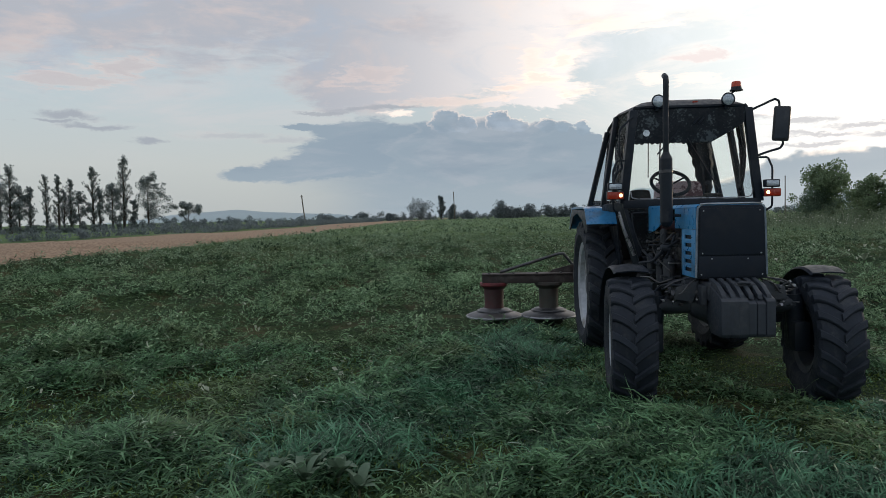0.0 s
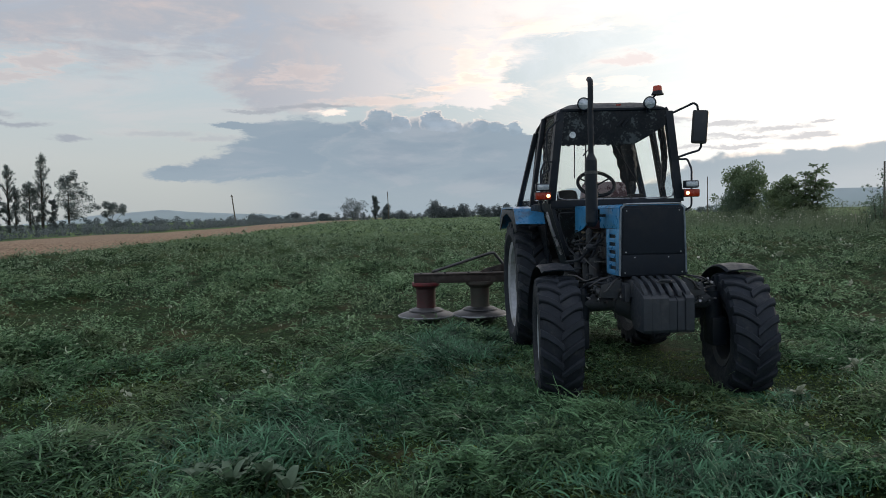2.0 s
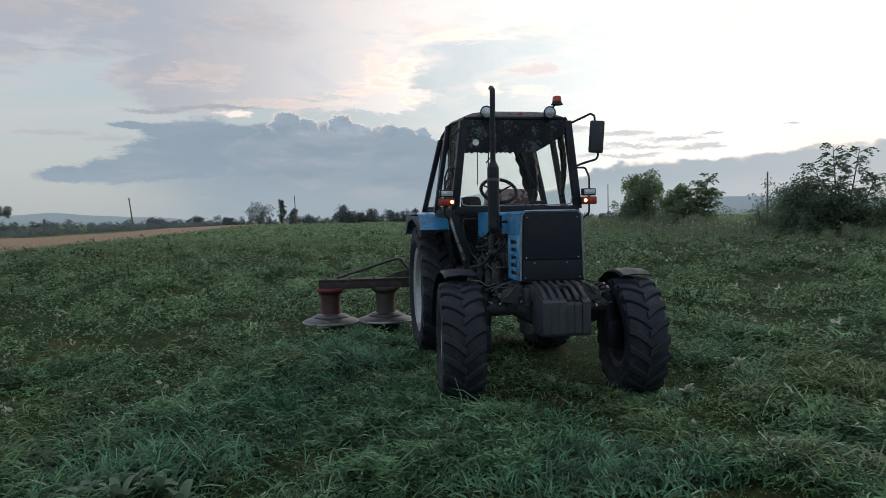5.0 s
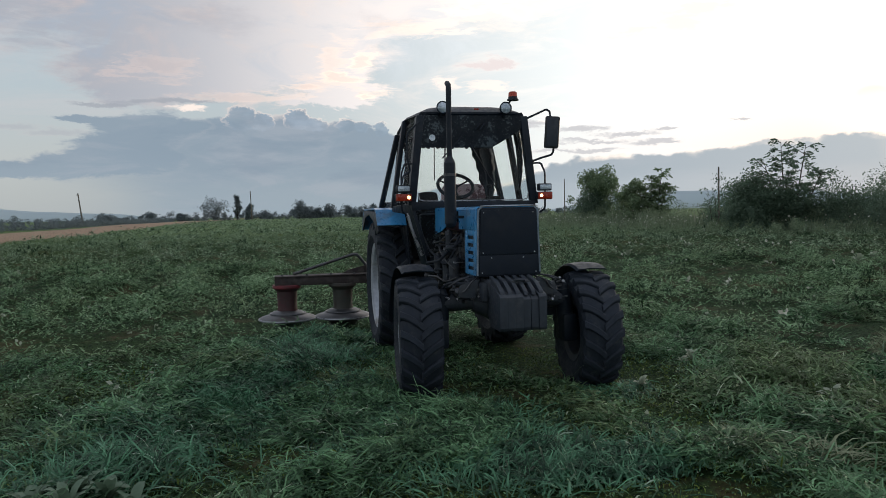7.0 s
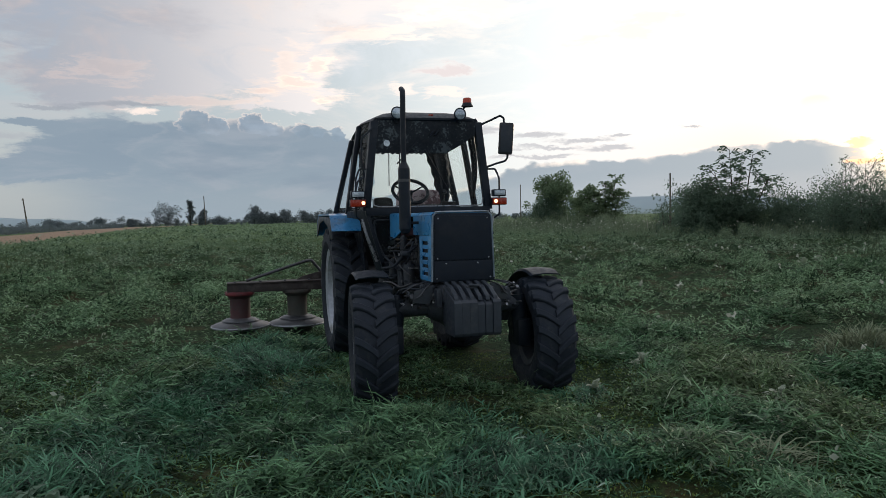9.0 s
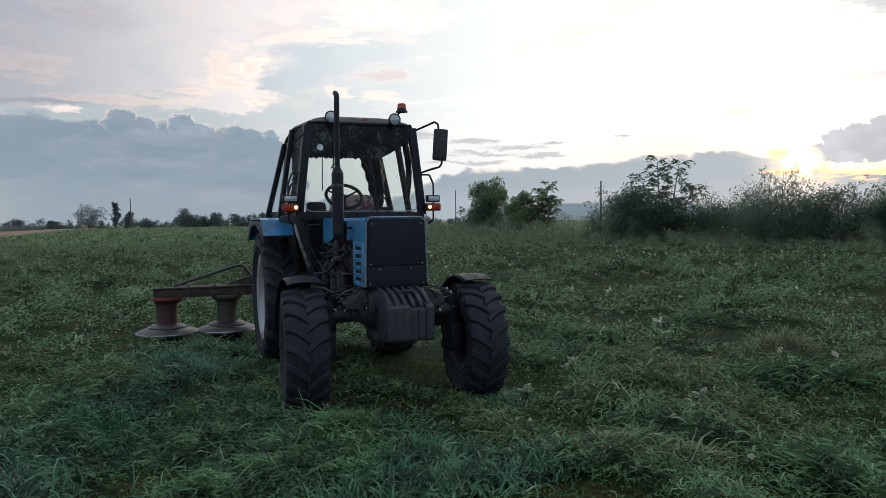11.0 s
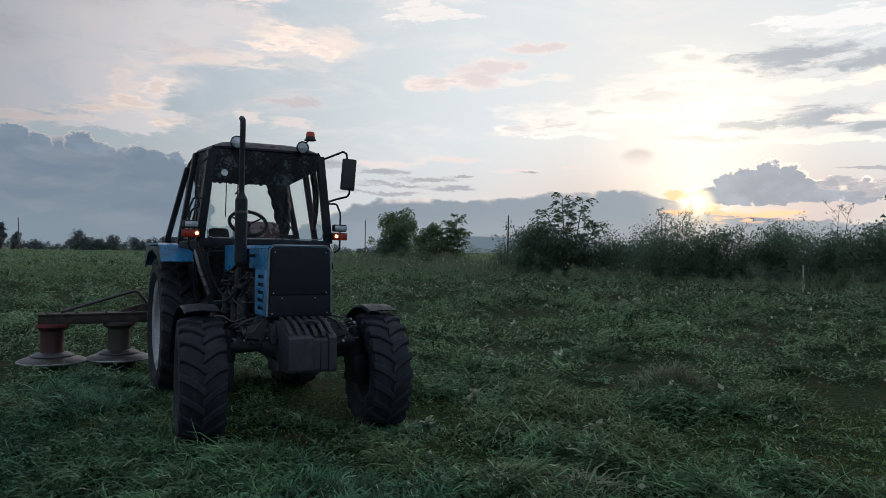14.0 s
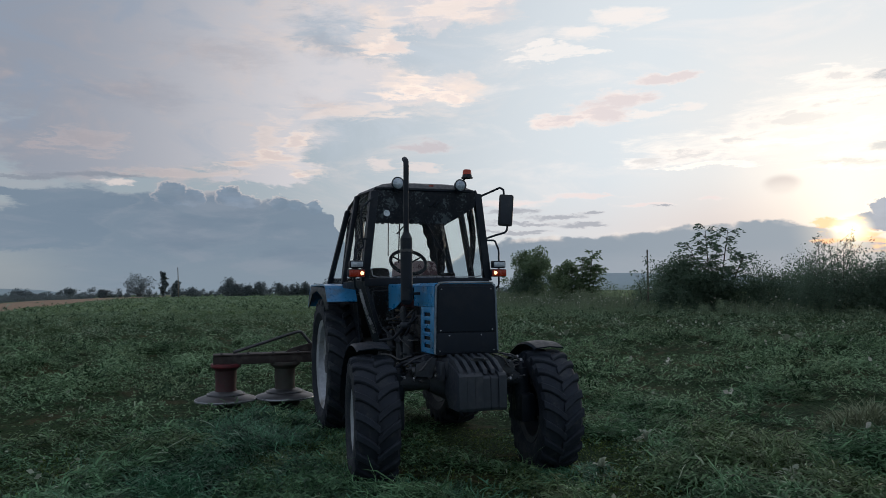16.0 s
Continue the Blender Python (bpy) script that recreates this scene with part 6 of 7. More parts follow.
bmesh.ops.create_uvsphere(bm, u_segments=10, v_segments=8, radius=0.028, matrix=pose(0.30, 1.45, 1.88))
part("gear_lever", bm, BLACK, cab)
# roof work lamps
for s in (-1, 1):
    bm = bmesh.new()
    face = pose(s * 0.33, 0.90, 2.655, 90, 0, 0)
    lathe(bm, [(0.0, -0.085), (0.035, -0.08), (0.055, -0.045), (0.062, 0.0), (0.065, 0.008), (0.060, 0.014), (0.054, 0.008)], face, 24)
    lamp = part("work_lamp", bm, BLACK, T)
    bm = bmesh.new()
    lathe(bm, [(0.055, 0.006), (0.042, 0.014), (0.02, 0.018), (0.0, 0.019)], face, 24)
    part("lens", bm, LENS, lamp, "clear round glass lens")
    bm = bmesh.new()
    box(bm, (s * 0.33, 0.97, 2.60), (0.03, 0.05, 0.07), 0.006)
    part("bracket", bm, BLACK, lamp)
for x in (0.02, 0.045):
    bm = bmesh.new()
    box(bm, (x, 0.95, 2.648), (0.022, 0.02, 0.016), 0.004)
    part("marker_lamp", bm, AMBER, T, "small red roof marker")
# beacon
bm = bmesh.new()
tube(bm, [(0.36, 1.0, 2.66), (0.39, 1.0, 2.72), (0.43, 1.0, 2.755)], 0.009, 8)
rod(bm, (0.44, 1.0, 2.748), (0.44, 1.0, 2.760), 0.062, 0.060, 20)
rod(bm, (0.44, 1.0, 2.760), (0.44, 1.0, 2.786), 0.052, 0.047, 20)
beacon = part("beacon", bm, BLACK, T)
bm = bmesh.new()
lathe(bm, [(0.047, 2.786), (0.046, 2.80), (0.043, 2.830), (0.034, 2.838), (0.0, 2.840)], pose(0.44, 1.0, 0), 20)
part("dome", bm, REDDOME, beacon, "red and amber beacon dome")
# mirrors on bent arms
bm = bmesh.new()
tube(bm, [(0.545, 1.0, 2.545), (0.70, 0.93, 2.615), (0.76, 0.88, 2.645), (0.795, 0.87, 2.62), (0.80, 0.87, 2.55)], 0.011, 8)
arm = part("mirror_arm", bm, BLACK, T, "bent black tube arm")
bm = bmesh.new()
tube(bm, [(0.615, 1.0, 2.11), (0.72, 0.95, 2.15), (0.81, 0.88, 2.175), (0.83, 0.87, 2.21), (0.83, 0.87, 2.30)], 0.011, 8)
part("lower_mirror_arm", bm, BLACK, T)
bm = bmesh.new()
box(bm, (0.812, 0.86, 2.405), (0.15, 0.05, 0.33), 0.022, (0, 4, -14))
part("mirror_housing", bm, MIRROR, arm)
bm = bmesh.new()
box(bm, (0.806, 0.833, 2.405), (0.112, 0.006, 0.285), 0.012 * 0.2, (0, 4, -14))
part("housing_panel", bm, WEIGHT, arm, "bluish grey mirror back panel")
bm = bmesh.new()
box(bm, (0.819, 0.889, 2.405), (0.125, 0.004, 0.30), 0.0015, (0, 4, -14))
part("mirror_glass", bm, CHROME, arm, smooth=0)
bm = bmesh.new()
tube(bm, [(-0.56, 0.97, 2.52), (-0.70, 0.92, 2.40), (-0.70, 0.92, 2.16), (-0.66, 0.97, 2.02), (-0.74, 0.93, 1.98), (-0.77, 0.92, 1.86)], 0.010, 8)
part("grab_rail", bm, BLACK, T, "bent black tube rail")
# front lamp clusters on stalks
for s, bulb in ((-1, -0.695), (1, 0.70)):
    c = s * 0.745
    bm = bmesh.new()
    tube(bm, [(s * 0.63, 0.99, 2.10), (s * 0.72, 0.95, 2.10), (s * 0.76, 0.94, 2.0), (s * 0.76, 0.95, 1.80), (s * 0.76, 0.95, 1.62), (s * 0.70, 0.99, 1.58)], 0.010, 8)
    stalk = part("lamp_stalk", bm, BLACK, T)
    bm = bmesh.new()
    box(bm, (c, 0.93, 1.845), (0.145, 0.07, 0.075), 0.014)
    part("position_lamp", bm, BLACK, stalk)
    bm = bmesh.new()
    box(bm, (c, 0.892, 1.845), (0.118, 0.012, 0.052), 0.008)
    part("clear_lens", bm, LENS, stalk, "clear rectangular lens")
    bm = bmesh.new()
    box(bm, (c, 0.935, 1.758), (0.165, 0.06, 0.080), 0.012)
    part("indicator_body", bm, BLACK, stalk)
    bm = bmesh.new()
    box(bm, (c, 0.900, 1.758), (0.155, 0.020, 0.068), 0.008)
    part("indicator_lens", bm, AMBER, stalk, "orange-red indicator lens, lit")
    bm = bmesh.new()
    bmesh.ops.create_uvsphere(bm, u_segments=14, v_segments=10, radius=0.018, matrix=pose(bulb, 0.888, 1.758) @ Matrix.Diagonal((1, 0.4, 1, 1)))
    part("bulb", bm, SPARK, stalk, "glowing bulb")
# rear fenders
for s in (-1, 1):
    bm = bmesh.new()
    prof = [(1.64, 1.475), (1.80, 1.645), (1.92, 1.668), (2.95, 1.668), (3.16, 1.56), (3.24, 1.40), (3.22, 1.40), (3.14, 1.545), (2.94, 1.648), (1.92, 1.648), (1.81, 1.626), (1.66, 1.468)]
    sweep_x(bm, prof, s * 0.925, s * 0.60)
    fender = part("rear_fender", bm, BLUE, T, "blue sheet-metal rear fender")
    bm = bmesh.new()
    sweep_x(bm, [(1.60, 1.40), (1.64, 1.47), (1.82, 1.625), (2.94, 1.645), (3.14, 1.54), (3.22, 1.38), (3.08, 1.44), (2.86, 1.56), (2.45, 1.60), (2.0, 1.52), (1.76, 1.38)], s * 0.925, s * 0.912, 0.003)
    part("fender_skirt", bm, BLACK, fender)
    bm = bmesh.new()
    slab(bm, [(s * 0.60, 1.62, 1.46), (s * 0.60, 3.2, 1.40), (s * 0.60, 3.0, 1.0), (s * 0.56, 1.65, 0.98)], 0.012)
    part("inner_guard", bm, BLACK, fender)
# tank, battery box, steps
for s in (-1, 1):
    bm = bmesh.new()
    box(bm, (s * 0.42, 1.35, 0.86), (0.26, 0.62, 0.30), 0.035)
    part("tank", bm, OILY, T)
    bm = bmesh.new()
    box(bm, (s * 0.60, 1.18, 0.62), (0.24, 0.20, 0.03), 0.006)
    box(bm, (s * 0.62, 1.22, 0.92), (0.22, 0.18, 0.03), 0.006)
    box(bm, (s * 0.50, 1.2, 0.78), (0.02, 0.16, 0.36), 0.004)
    part("step", bm, BLACK, T)
# top link and lower links
bm = bmesh.new()
for s in (-1, 1):
    tube(bm, [(s * 0.30, 2.7, 0.62), (s * 0.38, 3.2, 0.60), (s * 0.42, 3.55, 0.62)], 0.032, 8, False)
    tube(bm, [(s * 0.30, 2.75, 1.22), (s * 0.38, 3.05, 1.20), (s * 0.38, 3.2, 0.63)], 0.022, 8, False)
rod(bm, (0, 2.8, 1.15), (0, 3.5, 1.02), 0.028, 0.028, 10)
part("lift_linkage", bm, OILY, T, "greasy three-point linkage")

# ---- drum mower behind the tractor ----
mower = thing("drum_mower", "rusty two-drum rotary mower hitched behind the tractor", "mower", pose(0, 3.8, 0.06))
M = mower
bm = bmesh.new()
box(bm, (-1.24, 0, 0.655), (1.62, 0.24, 0.11), 0.012)
beam = part("beam", bm, RUST, M, "rust-brown steel box beam")
bm = bmesh.new()
box(bm, (-1.26, 0, 0.722), (1.58, 0.27, 0.018), 0.005)
part("top_plate", bm, RUST, beam)
for x in (-1.95, -1.62, -1.3, -0.98):
    bm = bmesh.new()
    rod(bm, (x, -0.09, 0.73), (x, -0.09, 0.752), 0.018, 0.016, 6)
    part("bolt", bm, OILY, beam)
for x, mat, lab in ((-1.89, RED, "dark red mower drum"), (-1.14, GREYDRUM, "worn grey-brown mower drum")):
    bm = bmesh.new()
    lathe(bm, [(0.0, 0.61), (0.175, 0.61), (0.185, 0.60), (0.185, 0.57), (0.15, 0.535), (0.135, 0.52), (0.13, 0.29), (0.14, 0.25), (0.15, 0.22), (0.0, 0.22)], pose(x, 0, 0), 32)
    drum = part("drum", bm, mat, M, lab)
    bm = bmesh.new()
    lathe(bm, [(0.15, 0.612), (0.186, 0.611), (0.192, 0.602), (0.192, 0.572), (0.182, 0.560)], pose(x, 0, 0), 32)
    part("drum_cap", bm, REDCAP if mat is RED else GREYDRUM, drum, "bright red painted rim" if mat is RED else "")
    bm = bmesh.new()
    lathe(bm, [(0.12, 0.315), (0.20, 0.295), (0.235, 0.262), (0.26, 0.258), (0.36, 0.225), (0.385, 0.205), (0.385, 0.19), (0.36, 0.185), (0.30, 0.176), (0.20, 0.13), (0.10, -0.04), (0.0, -0.05)], pose(x, 0, -0.05), 48)
    part("cutter_disc", bm, DISC, drum, "bare scuffed steel cutting disc")
    bm = bmesh.new()
    lathe(bm, [(0.226, 0.277), (0.238, 0.280), (0.246, 0.268), (0.236, 0.262)], pose(x, 0, -0.05), 40, closed=True)
    part("disc_ring", bm, OILY, drum)
    bm = bmesh.new()
    lathe(bm, [(0.372, 0.208), (0.388, 0.210), (0.392, 0.198), (0.385, 0.186), (0.372, 0.190)], pose(x, 0, -0.05), 48, closed=True)
    part("disc_edge", bm, BRIGHT, drum, "bright worn disc edge")
    for k in range(3):
        a = 2.1 * k + x
        bm = bmesh.new()
        box(bm, (x + 0.37 * math.cos(a), 0.37 * math.sin(a), 0.132), (0.10, 0.04, 0.006), 0.001, (0, 0, math.degrees(a)))
        part("blade", bm, OILY, drum)
bm = bmesh.new()
tube(bm, [(-1.80, 0.02, 0.745), (-0.98, 0.0, 0.995), (-0.93, 0.0, 0.995), (-0.84, 0.02, 0.88), (-0.74, 0.02, 0.76)], 0.020, 8)
part("brace_bar", bm, OILY, M, "bent dark brace bar")
bm = bmesh.new()
slab(bm, [(-1.14, 0.0, 0.735), (-0.78, 0.0, 0.735), (-0.62, 0.0, 0.88), (-0.86, 0.0, 0.83), (-1.06, 0.0, 0.78)], 0.03, 0.006)
box(bm, (-0.55, -0.05, 0.70), (0.5, 0.16, 0.14), 0.02)
box(bm, (0.0, -0.22, 0.72), (0.9, 0.08, 0.10), 0.012)
strut(bm, (-0.30, -0.22, 0.74), (-0.04, -0.24, 1.10), 0.06, 0.05)
strut(bm, (0.30, -0.22, 0.74), (0.04, -0.24, 1.10), 0.06, 0.05)
rod(bm, (-0.44, -0.26, 0.62), (0.44, -0.26, 0.62), 0.03, 0.03, 10)
part("hitch_frame", bm, RUST, M, "rusty hitch frame")

# ---- grass ----
EYE_XY = (-1.9, -6.3)


def field_points(g, n, r0, r1, az0, az1):
    """Points strewn evenly over a sector round the place where the viewer stands."""
    r = np.sqrt(g.random(n) * (r1 * r1 - r0 * r0) + r0 * r0)
    a = np.radians(g.uniform(az0, az1, n))
    return EYE_XY[0] + np.sin(a) * r, EYE_XY[1] + np.cos(a) * r


def under_tractor(x, y):
    """1 where wheels and feet have pressed the grass."""
    return np.exp(-(((x - 0.05) / 1.0) ** 2 + ((y - 1.0) / 2.4) ** 2))


def bare(x, y):
    """1 where the sward is thin and the yellowish stubble shows."""
    s = np.sin(x * 0.9 + 1.2 * np.sin(y * 0.7)) * np.sin(y * 0.8 + 1.1 * np.sin(x * 0.6 + 2)) + 0.4 * np.sin(x * 3.1 + y) * np.sin(y * 2.7 - x)
    return np.clip(s * 1.4 - 0.1, 0, 1)


def blades(name, label, n, r0, r1, az, length, width, seed, mat, flat=(48, 92), heaps=0.5, curl=0.9, stand=1.0, tufts=None, thin=0.38, comb=1.0):
    """Cut and standing blades of grass, bent and curled, each its own strip of three pieces."""
    g = np.random.default_rng(seed)
    x, y = field_points(g, int(n * 2.2), r0, r1, *az)
    keep = g.random(len(x)) < 0.45 + heaps * (lumps(x, y) - 0.35) - thin * bare(x, y) - 0.25 * under_tractor(x, y)
    keep &= x > -20.2
    x, y = x[keep][:n], y[keep][:n]
    n = len(x)
    mound = np.zeros(n)
    if tufts:
        # part of the blades gathers into raked heaps
        many, rad, high, share = tufts
        tx, ty = field_points(g, many * 5, r0, r1, *az)
        on_ridge = (swath(tx, ty) > 0.50 * g.random(many * 5) ** 0.5) & (tx > -19.8)
        tx, ty = tx[on_ridge][:many], ty[on_ridge][:many]
        many = len(tx)
        tr = rad * g.uniform(0.5, 1.4, many)
        pick = np.where(g.random(n) < share, g.integers(0, many, n), -1)
        got = pick >= 0
        off = g.normal(size=(n, 2)) * 0.5
        x = np.where(got, tx[pick] + off[:, 0] * tr[pick] * 1.3, x)
        y = np.where(got, ty[pick] + off[:, 1] * tr[pick] * 0.8, y)
        free = (np.abs(x) > 1.2) | (y < -0.8) | (y > 4.4)
        mound = np.where(got & free, high * np.exp(-2.0 * np.sum(off ** 2, 1)) * g.uniform(0.3, 1.0, n), 0)
    hill_ = lumps(x, y)
    L = g.gamma(4.0, 0.25, n) * (length[1] + length[0]) / 2
    L = np.clip(L, length[0], length[1] * 1.6) * (0.6 + 0.6 * hill_) * (1 - 0.35 * under_tractor(x, y)) * (1 - 0.4 * bare(x, y))
    w = g.uniform(*width, n)
    swirl = 2.2 * np.sin(x * 1.1 + 0.6 * y) + 1.7 * np.sin(y * 1.5 - 0.4 * x)
    a = swirl + g.normal(size=n) * comb
    a2 = a + g.normal(size=n) * curl
    a3 = a2 + g.normal(size=n) * curl
    tilt = np.radians(g.uniform(*flat, n))
    tilt2 = tilt + np.radians(g.uniform(-5, 35, n))
    tilt3 = tilt2 + np.radians(g.uniform(0, 45, n))
    z = ground_z(x, y) + g.uniform(0.0, 0.07, n) * (0.25 + hill_) * stand + mound

    def reach(p, ang, til, part_):
        q = p + np.stack([np.cos(ang) * np.sin(til), np.sin(ang) * np.sin(til), np.cos(til)], 1) * (L * part_)[:, None]
        q[:, 2] = np.maximum(q[:, 2], z - 0.02)
        return q

    p0 = np.stack([x, y, z], 1)
    p1 = reach(p0, a, tilt, 0.36)
    p2 = reach(p1, a2, tilt2, 0.36)
    p3 = reach(p2, a3, tilt3, 0.30)
    roll_ = g.uniform(-0.8, 0.8, n)
    s1 = np.stack([-np.sin(a), np.cos(a), roll_], 1) * (w / 2)[:, None]
    s2 = np.stack([-np.sin(a2), np.cos(a2), roll_], 1) * (w / 2)[:, None]
    if r0 > 10:
        # far off, two pieces a blade are enough
        v = np.stack([p0 - s1 * 0.8, p0 + s1 * 0.8, p1 + s1, p1 - s1, p2], 1).reshape(-1, 3)
        k = 5 * np.arange(n)[:, None]
        f = np.concatenate([k + np.array([[0, 1, 2, 3]]), k + np.array([[3, 2, 4]])], 1).ravel()
        return tagged(new(name, raw_mesh(name, v, f, np.tile([4, 3], n), mat)), label, "grass", kind="stuff")
    v = np.stack([p0 - s1 * 0.8, p0 + s1 * 0.8, p1 + s1, p1 - s1, p2 + s2 * 0.8, p2 - s2 * 0.8, p3], 1).reshape(-1, 3)
    k = 7 * np.arange(n)[:, None]
    f = np.concatenate([k + np.array([[0, 1, 2, 3]]), k + np.array([[3, 2, 4, 5]]), k + np.array([[5, 4, 6]])], 1).ravel()
    ob = new(name, raw_mesh(name, v, f, np.tile([4, 4, 3], n), mat))
    return tagged(ob, label, "grass", kind="stuff")


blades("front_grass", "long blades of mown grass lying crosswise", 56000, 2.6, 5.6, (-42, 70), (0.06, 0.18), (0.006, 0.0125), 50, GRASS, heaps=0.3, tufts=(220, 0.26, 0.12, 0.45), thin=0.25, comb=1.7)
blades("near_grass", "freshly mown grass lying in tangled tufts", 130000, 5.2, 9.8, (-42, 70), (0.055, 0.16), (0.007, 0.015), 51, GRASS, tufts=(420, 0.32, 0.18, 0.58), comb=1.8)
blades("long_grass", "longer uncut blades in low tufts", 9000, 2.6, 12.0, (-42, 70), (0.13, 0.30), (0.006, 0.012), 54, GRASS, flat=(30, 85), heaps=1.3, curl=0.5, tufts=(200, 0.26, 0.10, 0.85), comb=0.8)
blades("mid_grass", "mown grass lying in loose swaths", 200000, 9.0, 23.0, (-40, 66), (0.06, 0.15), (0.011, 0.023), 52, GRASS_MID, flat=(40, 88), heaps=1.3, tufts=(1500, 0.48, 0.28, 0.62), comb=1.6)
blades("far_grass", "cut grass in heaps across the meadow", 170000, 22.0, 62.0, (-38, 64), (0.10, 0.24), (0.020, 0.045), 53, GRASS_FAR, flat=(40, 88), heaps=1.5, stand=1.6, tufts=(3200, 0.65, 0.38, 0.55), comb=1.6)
# added dark clumps that stand in for the heaps' shaded sides
blades("shade_clumps", "dark grass clumps standing in for the shaded sides of heaps", 26000, 11.0, 40.0, (-36, 62), (0.12, 0.24), (0.012, 0.028), 56, GRASS_SHADE, flat=(15, 80), heaps=0.6, tufts=(560, 0.26, 0.15, 0.96))
blades("far_shade_clumps", "far dark clumps standing in for the shaded sides of heaps", 24000, 36.0, 110.0, (-30, 40), (0.16, 0.34), (0.03, 0.07), 57, GRASS_SHADE, flat=(15, 80), heaps=0.6, tufts=(800, 0.50, 0.24, 0.96))
blades("hazed_distant_grass", "grass towards the end of the field, haze painted into its colour", 80000, 60.0, 170.0, (-20, 30), (0.2, 0.5), (0.06, 0.12), 55, GRASS_FAR, heaps=0.6, stand=2.0, tufts=(5000, 0.9, 0.34, 0.6))
blades("trodden_grass", "mown grass round the standing place", 26000, 0.4, 7.0, (70, 318), (0.06, 0.16), (0.007, 0.015), 58, GRASS)
blades("trodden_grass", "mown grass just before the standing place", 16000, 0.4, 3.2, (-44, 72), (0.06, 0.15), (0.007, 0.015), 59, GRASS, heaps=0.2, thin=0.1)

blades("short_regrowth", "short yellow-green regrowth in the thin places", 42000, 2.8, 8.5, (-42, 70), (0.025, 0.06), (0.005, 0.010), 63, GRASS_LOW, flat=(10, 75), heaps=-0.3, thin=-0.55, comb=1.8)


def windrow(label, line, width, high, n, seed, lengths, mat, sway=1.0):
    """A loose row of long cut grass along a line: blades combed one way, bowing over, thick in the middle."""
    g = np.random.default_rng(seed)
    pts = np.array(line, float)
    cum = np.concatenate(([0], np.cumsum(np.linalg.norm(np.diff(pts, axis=0), axis=1))))
    t, off = g.random(n) * cum[-1], g.normal(size=n) * 0.42
    cx, cy = np.interp(t, cum, pts[:, 0]), np.interp(t, cum, pts[:, 1])
    wide = width * (0.75 + 0.35 * np.sin(t * 2.1 + seed))
    x, y = cx + off * wide + g.normal(size=n) * 0.05, cy + off * wide * 0.35 + g.normal(size=n) * 0.12
    hump = np.exp(-2.2 * off ** 2) * (0.55 + 0.45 * np.sin(x * 3.1 + 1.3 * np.sin(y * 2.2)) * np.sin(y * 2.7 + x))
    z = ground_z(x, y) + high * hump * g.uniform(0.0, 1.0, n)
    L, w = g.uniform(*lengths, n), g.uniform(0.006, 0.0115, n)
    a = 2.6 + 1.3 * np.sin(x * 1.6 + 0.5 * y + seed) + 1.0 * np.sin(y * 1.3 - x * 0.7) + g.normal(size=n) * sway
    til = np.radians(g.uniform(40, 88, n))
    p = [np.stack([x, y, z], 1)]
    for share, bend in ((0.40, 0.0), (0.35, 0.45), (0.25, 0.9)):
        tt, aa = til + bend * g.uniform(0.5, 1.4, n), a + g.normal(size=n) * 0.25
        q = p[-1] + np.stack([np.cos(aa) * np.sin(tt), np.sin(aa) * np.sin(tt), np.cos(tt)], 1) * (L * share)[:, None]
        q[:, 2] = np.maximum(q[:, 2], ground_z(q[:, 0], q[:, 1]) + 0.01)
        p.append(q)
    side = np.stack([-np.sin(a), np.cos(a), g.uniform(-0.7, 0.7, n)], 1) * (w / 2)[:, None]
    v = np.stack([p[0] - side, p[0] + side, p[1] + side, p[1] - side, p[2] + side * 0.75, p[2] - side * 0.75, p[3]], 1).reshape(-1, 3)
    k = 7 * np.arange(n)[:, None]
    f = np.concatenate([k + np.array([[0, 1, 2, 3]]), k + np.array([[3, 2, 4, 5]]), k + np.array([[5, 4, 6]])], 1).ravel()
    return tagged(new("grass_windrow", raw_mesh("grass_windrow", v, f, np.tile([4, 4, 3], n), mat)), label, "grass", kind="stuff")


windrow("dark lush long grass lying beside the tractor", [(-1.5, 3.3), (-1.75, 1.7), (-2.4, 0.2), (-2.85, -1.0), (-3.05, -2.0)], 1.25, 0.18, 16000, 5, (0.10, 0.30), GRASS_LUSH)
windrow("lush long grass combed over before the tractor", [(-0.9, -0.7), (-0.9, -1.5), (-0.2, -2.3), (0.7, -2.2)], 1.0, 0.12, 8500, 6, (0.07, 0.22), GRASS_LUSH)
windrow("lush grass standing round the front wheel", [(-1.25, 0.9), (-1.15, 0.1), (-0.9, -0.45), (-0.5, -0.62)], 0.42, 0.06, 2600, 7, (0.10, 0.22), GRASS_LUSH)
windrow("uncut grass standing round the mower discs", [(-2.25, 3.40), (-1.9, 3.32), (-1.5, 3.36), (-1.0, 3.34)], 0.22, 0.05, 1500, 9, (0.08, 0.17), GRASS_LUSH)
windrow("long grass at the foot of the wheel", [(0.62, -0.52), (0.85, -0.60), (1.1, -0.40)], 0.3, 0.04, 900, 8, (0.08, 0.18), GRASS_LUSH)


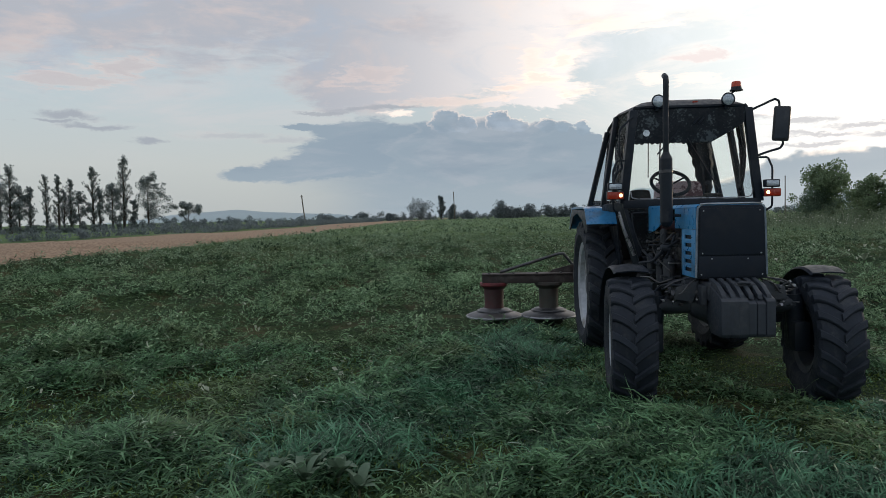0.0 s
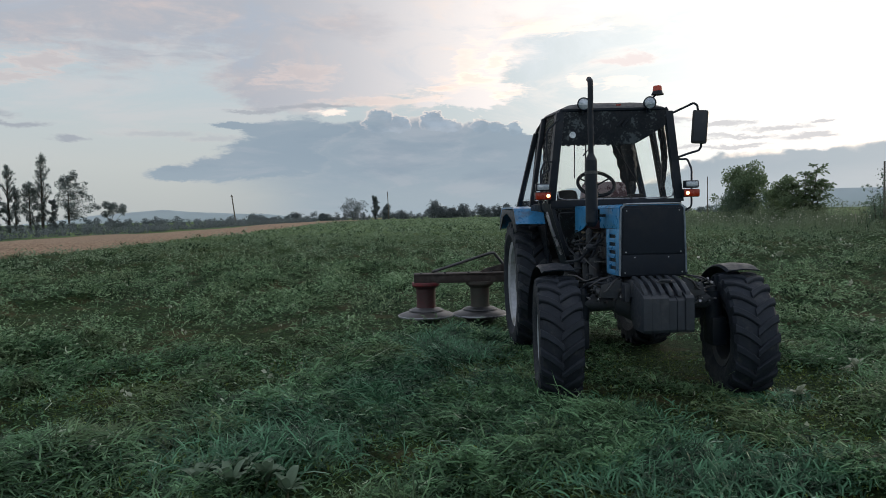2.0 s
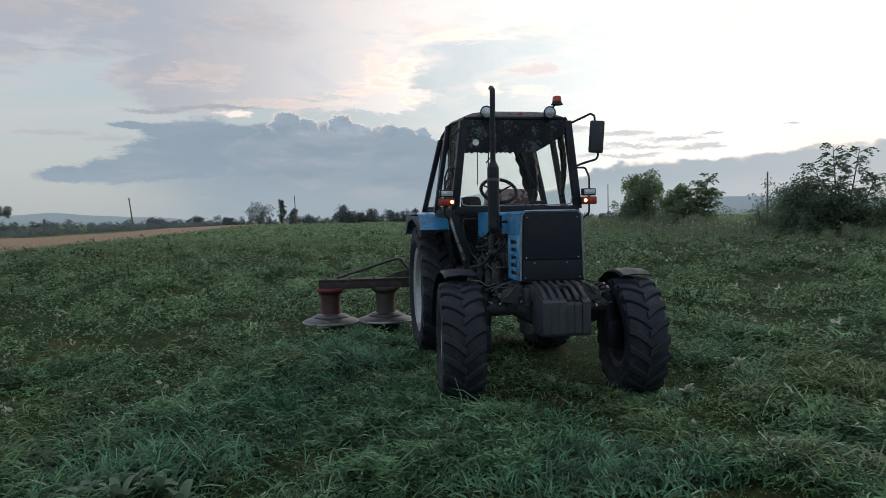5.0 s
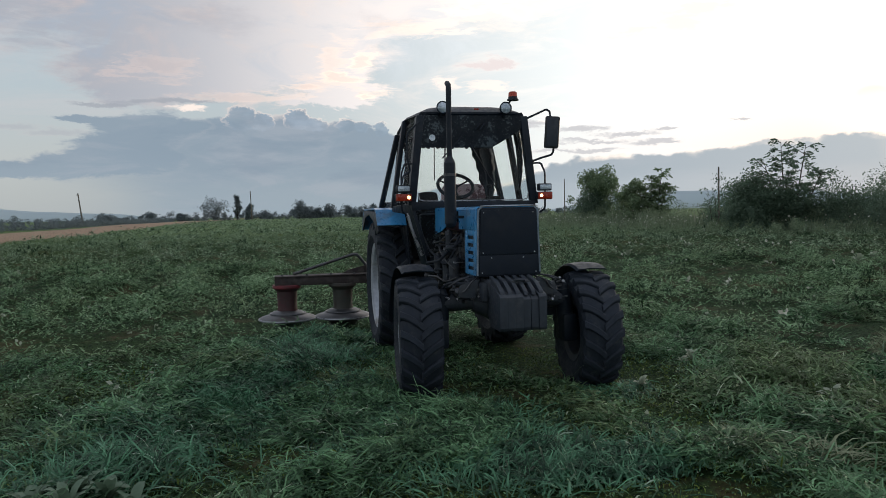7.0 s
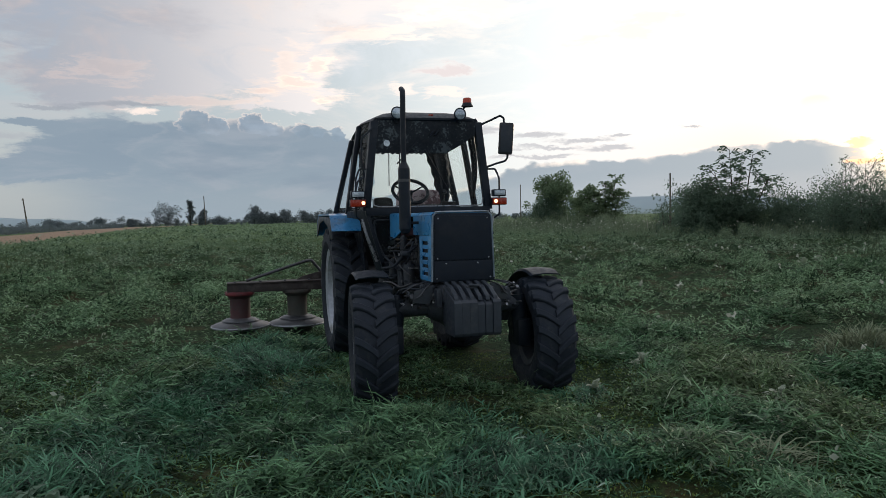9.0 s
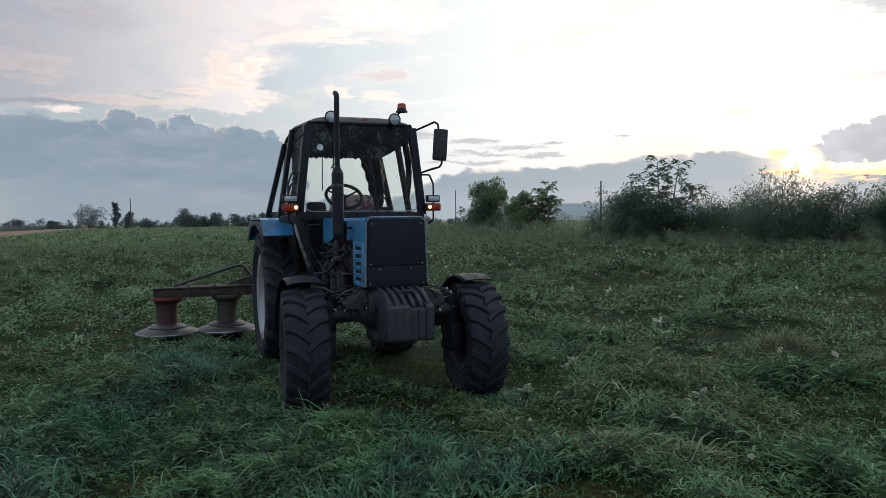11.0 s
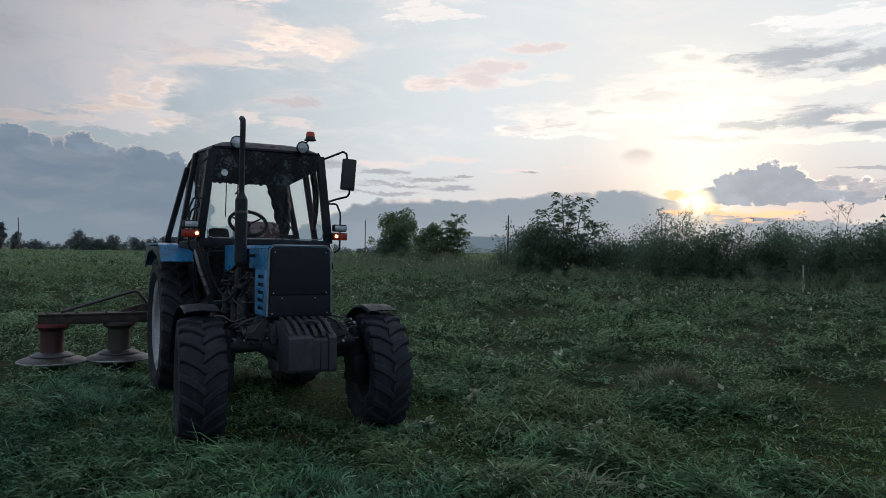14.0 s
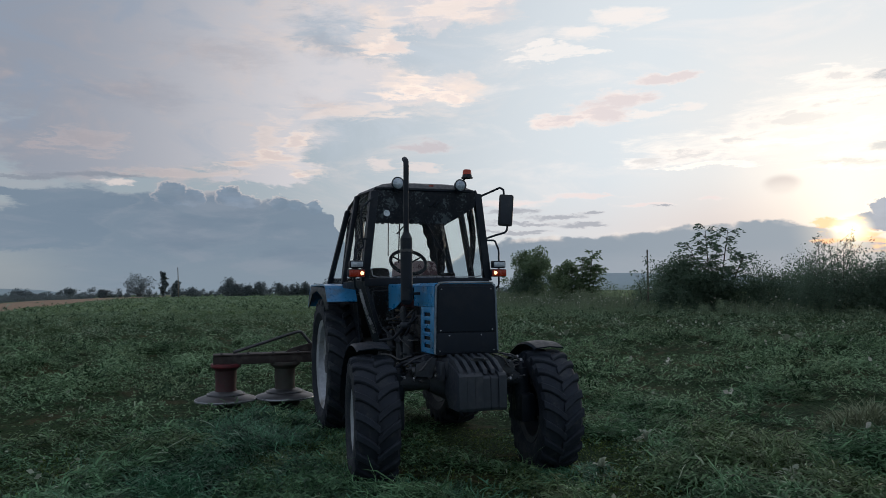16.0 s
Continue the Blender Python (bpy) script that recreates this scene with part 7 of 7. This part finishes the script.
def heap_of_grass(x0, y0, wide, high, n, seed, label, upright=0.0, mat=GRASS):
    """A raked heap: long blades that fall outwards from a low mound."""
    g = np.random.default_rng(seed)
    a, r = g.uniform(0, 2 * np.pi, n), wide * np.sqrt(g.random(n))
    x, y = x0 + np.cos(a) * r, y0 + 0.7 * np.sin(a) * r
    z = ground_z(x, y) + high * (1 - (r / wide) ** 2) * g.uniform(0.1, 1.0, n)
    L, w = g.uniform(0.08, 0.27, n), g.uniform(0.006, 0.014, n)
    b = a + g.normal(size=n) * 1.5
    d = np.stack([np.cos(b), np.sin(b), np.zeros(n)], 1)
    s = np.stack([-np.sin(b), np.cos(b), g.uniform(-0.7, 0.7, n)], 1) * (w / 2)[:, None]
    p0 = np.stack([x, y, z], 1)
    lift = g.uniform(0.1, 0.75, n) + upright * g.uniform(0.3, 1.0, n)
    p1 = p0 + d * (L * 0.45)[:, None]
    p1[:, 2] += L * 0.4 * lift
    p2 = p1 + d * (L * 0.5)[:, None]
    p2[:, 2] = np.maximum(p2[:, 2] + L * 0.25 * (lift - 0.7), ground_z(p2[:, 0], p2[:, 1]))
    v = np.stack([p0 - s, p0 + s, p1 + s, p2, p1 - s], 1).reshape(-1, 3)
    k = 5 * np.arange(n)[:, None]
    f = np.concatenate([k + np.array([[0, 1, 2, 4]]), k + np.array([[4, 2, 3]])], 1).ravel()
    ob = new("grass_heap", raw_mesh("grass_heap", v, f, np.tile([4, 3], n), mat))
    return tagged(ob, label, "grass heap", kind="stuff")


for k, (x, y, wd, hg) in enumerate([(-3.1, -0.5, 0.95, 0.18), (0.95, -2.2, 0.55, 0.16), (1.9, -1.9, 0.5, 0.16), (-4.4, -1.4, 0.9, 0.16), (-1.5, -0.9, 0.6, 0.13), (5.6, 2.6, 0.7, 0.17), (3.4, 2.3, 0.6, 0.15), (2.9, -0.3, 0.6, 0.13)]):
    heap_of_grass(x, y, wd, hg, int(2600 * wd * wd + 500), 90 + k, "low heap of raked long grass")
heap_of_grass(4.45, -0.1, 0.40, 0.26, 1500, 101, "tangled tuft of withered grass standing in the meadow", 1.3, GRASS_DRY)
heap_of_grass(1.30, -2.50, 0.22, 0.10, 160, 102, "few pale withered stalks lying on the grass", 0.6, GRASS_DRY)


def scraps(name, label, n, r0, r1, az, size, seed, mat, lift):
    """Pale leaf undersides and clover heads lying on the cut grass."""
    g = np.random.default_rng(seed)
    x, y = field_points(g, n, r0, r1, *az)
    ok = (x > -21) & ((np.abs(x) > 1.3) | (y < -1) | (y > 4.5))
    x, y = x[ok], y[ok]
    z = ground_z(x, y) + lift * g.uniform(0.5, 1.3, len(x))
    return tagged(new(name, leaves(name, np.stack([x, y, z], 1), np.full(len(x), 0.05), len(x) * 2, size, mat, seed, slim=0.7)), label, "leaf litter", kind="stuff")


scraps("pale_leaf_scraps", "pale upturned leaves scattered on the mown grass", 1500, 5.0, 45.0, (-36, 62), 0.055, 61, CLOVER, 0.10)
scraps("clover_heads", "whitish clover heads in the grass", 150, 7.0, 34.0, (10, 62), 0.085, 62, PETAL, 0.20)


def broad_weed(x, y, size, seed, label, mat):
    """A rosette of broad soft leaves on short stalks."""
    rng = random.Random(seed)
    z = float(ground_z(np.float64(x), np.float64(y)))
    root = thing("broadleaf_weed", label, "weed", pose(x, y, z + 0.15 * size), "broad-leaved weeds in the grass")
    bm = bmesh.new()
    rod(bm, (0, 0, -0.15 * size - 0.03), (0, 0, 0.04), 0.008, 0.006, 6)
    part("stem", bm, STEM, root)
    for k in range(11):
        a = k * 2.4 + rng.uniform(-0.3, 0.3)
        r, w, up = size * rng.uniform(0.6, 1.1), size * rng.uniform(0.20, 0.34), rng.uniform(0.5, 1.9)
        bm = bmesh.new()
        rows = []
        for i in range(6):
            f = i / 5
            half = w * math.sin(math.pi * (0.06 + 0.92 * f) ** 0.8)
            out, hgt = r * f, size * up * (1.3 * f - 0.75 * f * f)
            rows.append([bm.verts.new((math.cos(a) * out - math.sin(a) * s * half, math.sin(a) * out + math.cos(a) * s * half, hgt + 0.03 + abs(s) * 0.18 * half + rng.uniform(-1, 1) * 0.05 * half)) for s in (-1, -0.45, 0, 0.45, 1)])
        for p, q in zip(rows, rows[1:]):
            for i in range(4):
                bm.faces.new((p[i], p[i + 1], q[i + 1], q[i]))
        part("leaf", bm, mat, root, smooth=80)


for k, (x, y, s) in enumerate([(-3.06, -2.02, 0.15), (-3.25, -2.14, 0.13), (-2.88, -2.12, 0.14), (-3.04, -2.28, 0.13), (-2.74, -2.22, 0.12)]):
    broad_weed(x, y, s, 70 + k, "soft grey-green broad-leaved weed among mown grass", CLOVER_DARK)
for k, (x, y, s) in enumerate([(2.17, 0.46, 0.10), (2.02, 0.36, 0.08), (2.33, -1.33, 0.11), (1.16, -0.40, 0.08), (12.7, 18.3, 0.24), (8.64, 14.9, 0.20), (12.9, 10.2, 0.22), (13.3, 10.1, 0.2), (6.6, 6.5, 0.14), (8.7, -0.1, 0.14)]):
    broad_weed(x, y, s, 80 + k, "pale upturned leaves lying on mown grass", CLOVER)
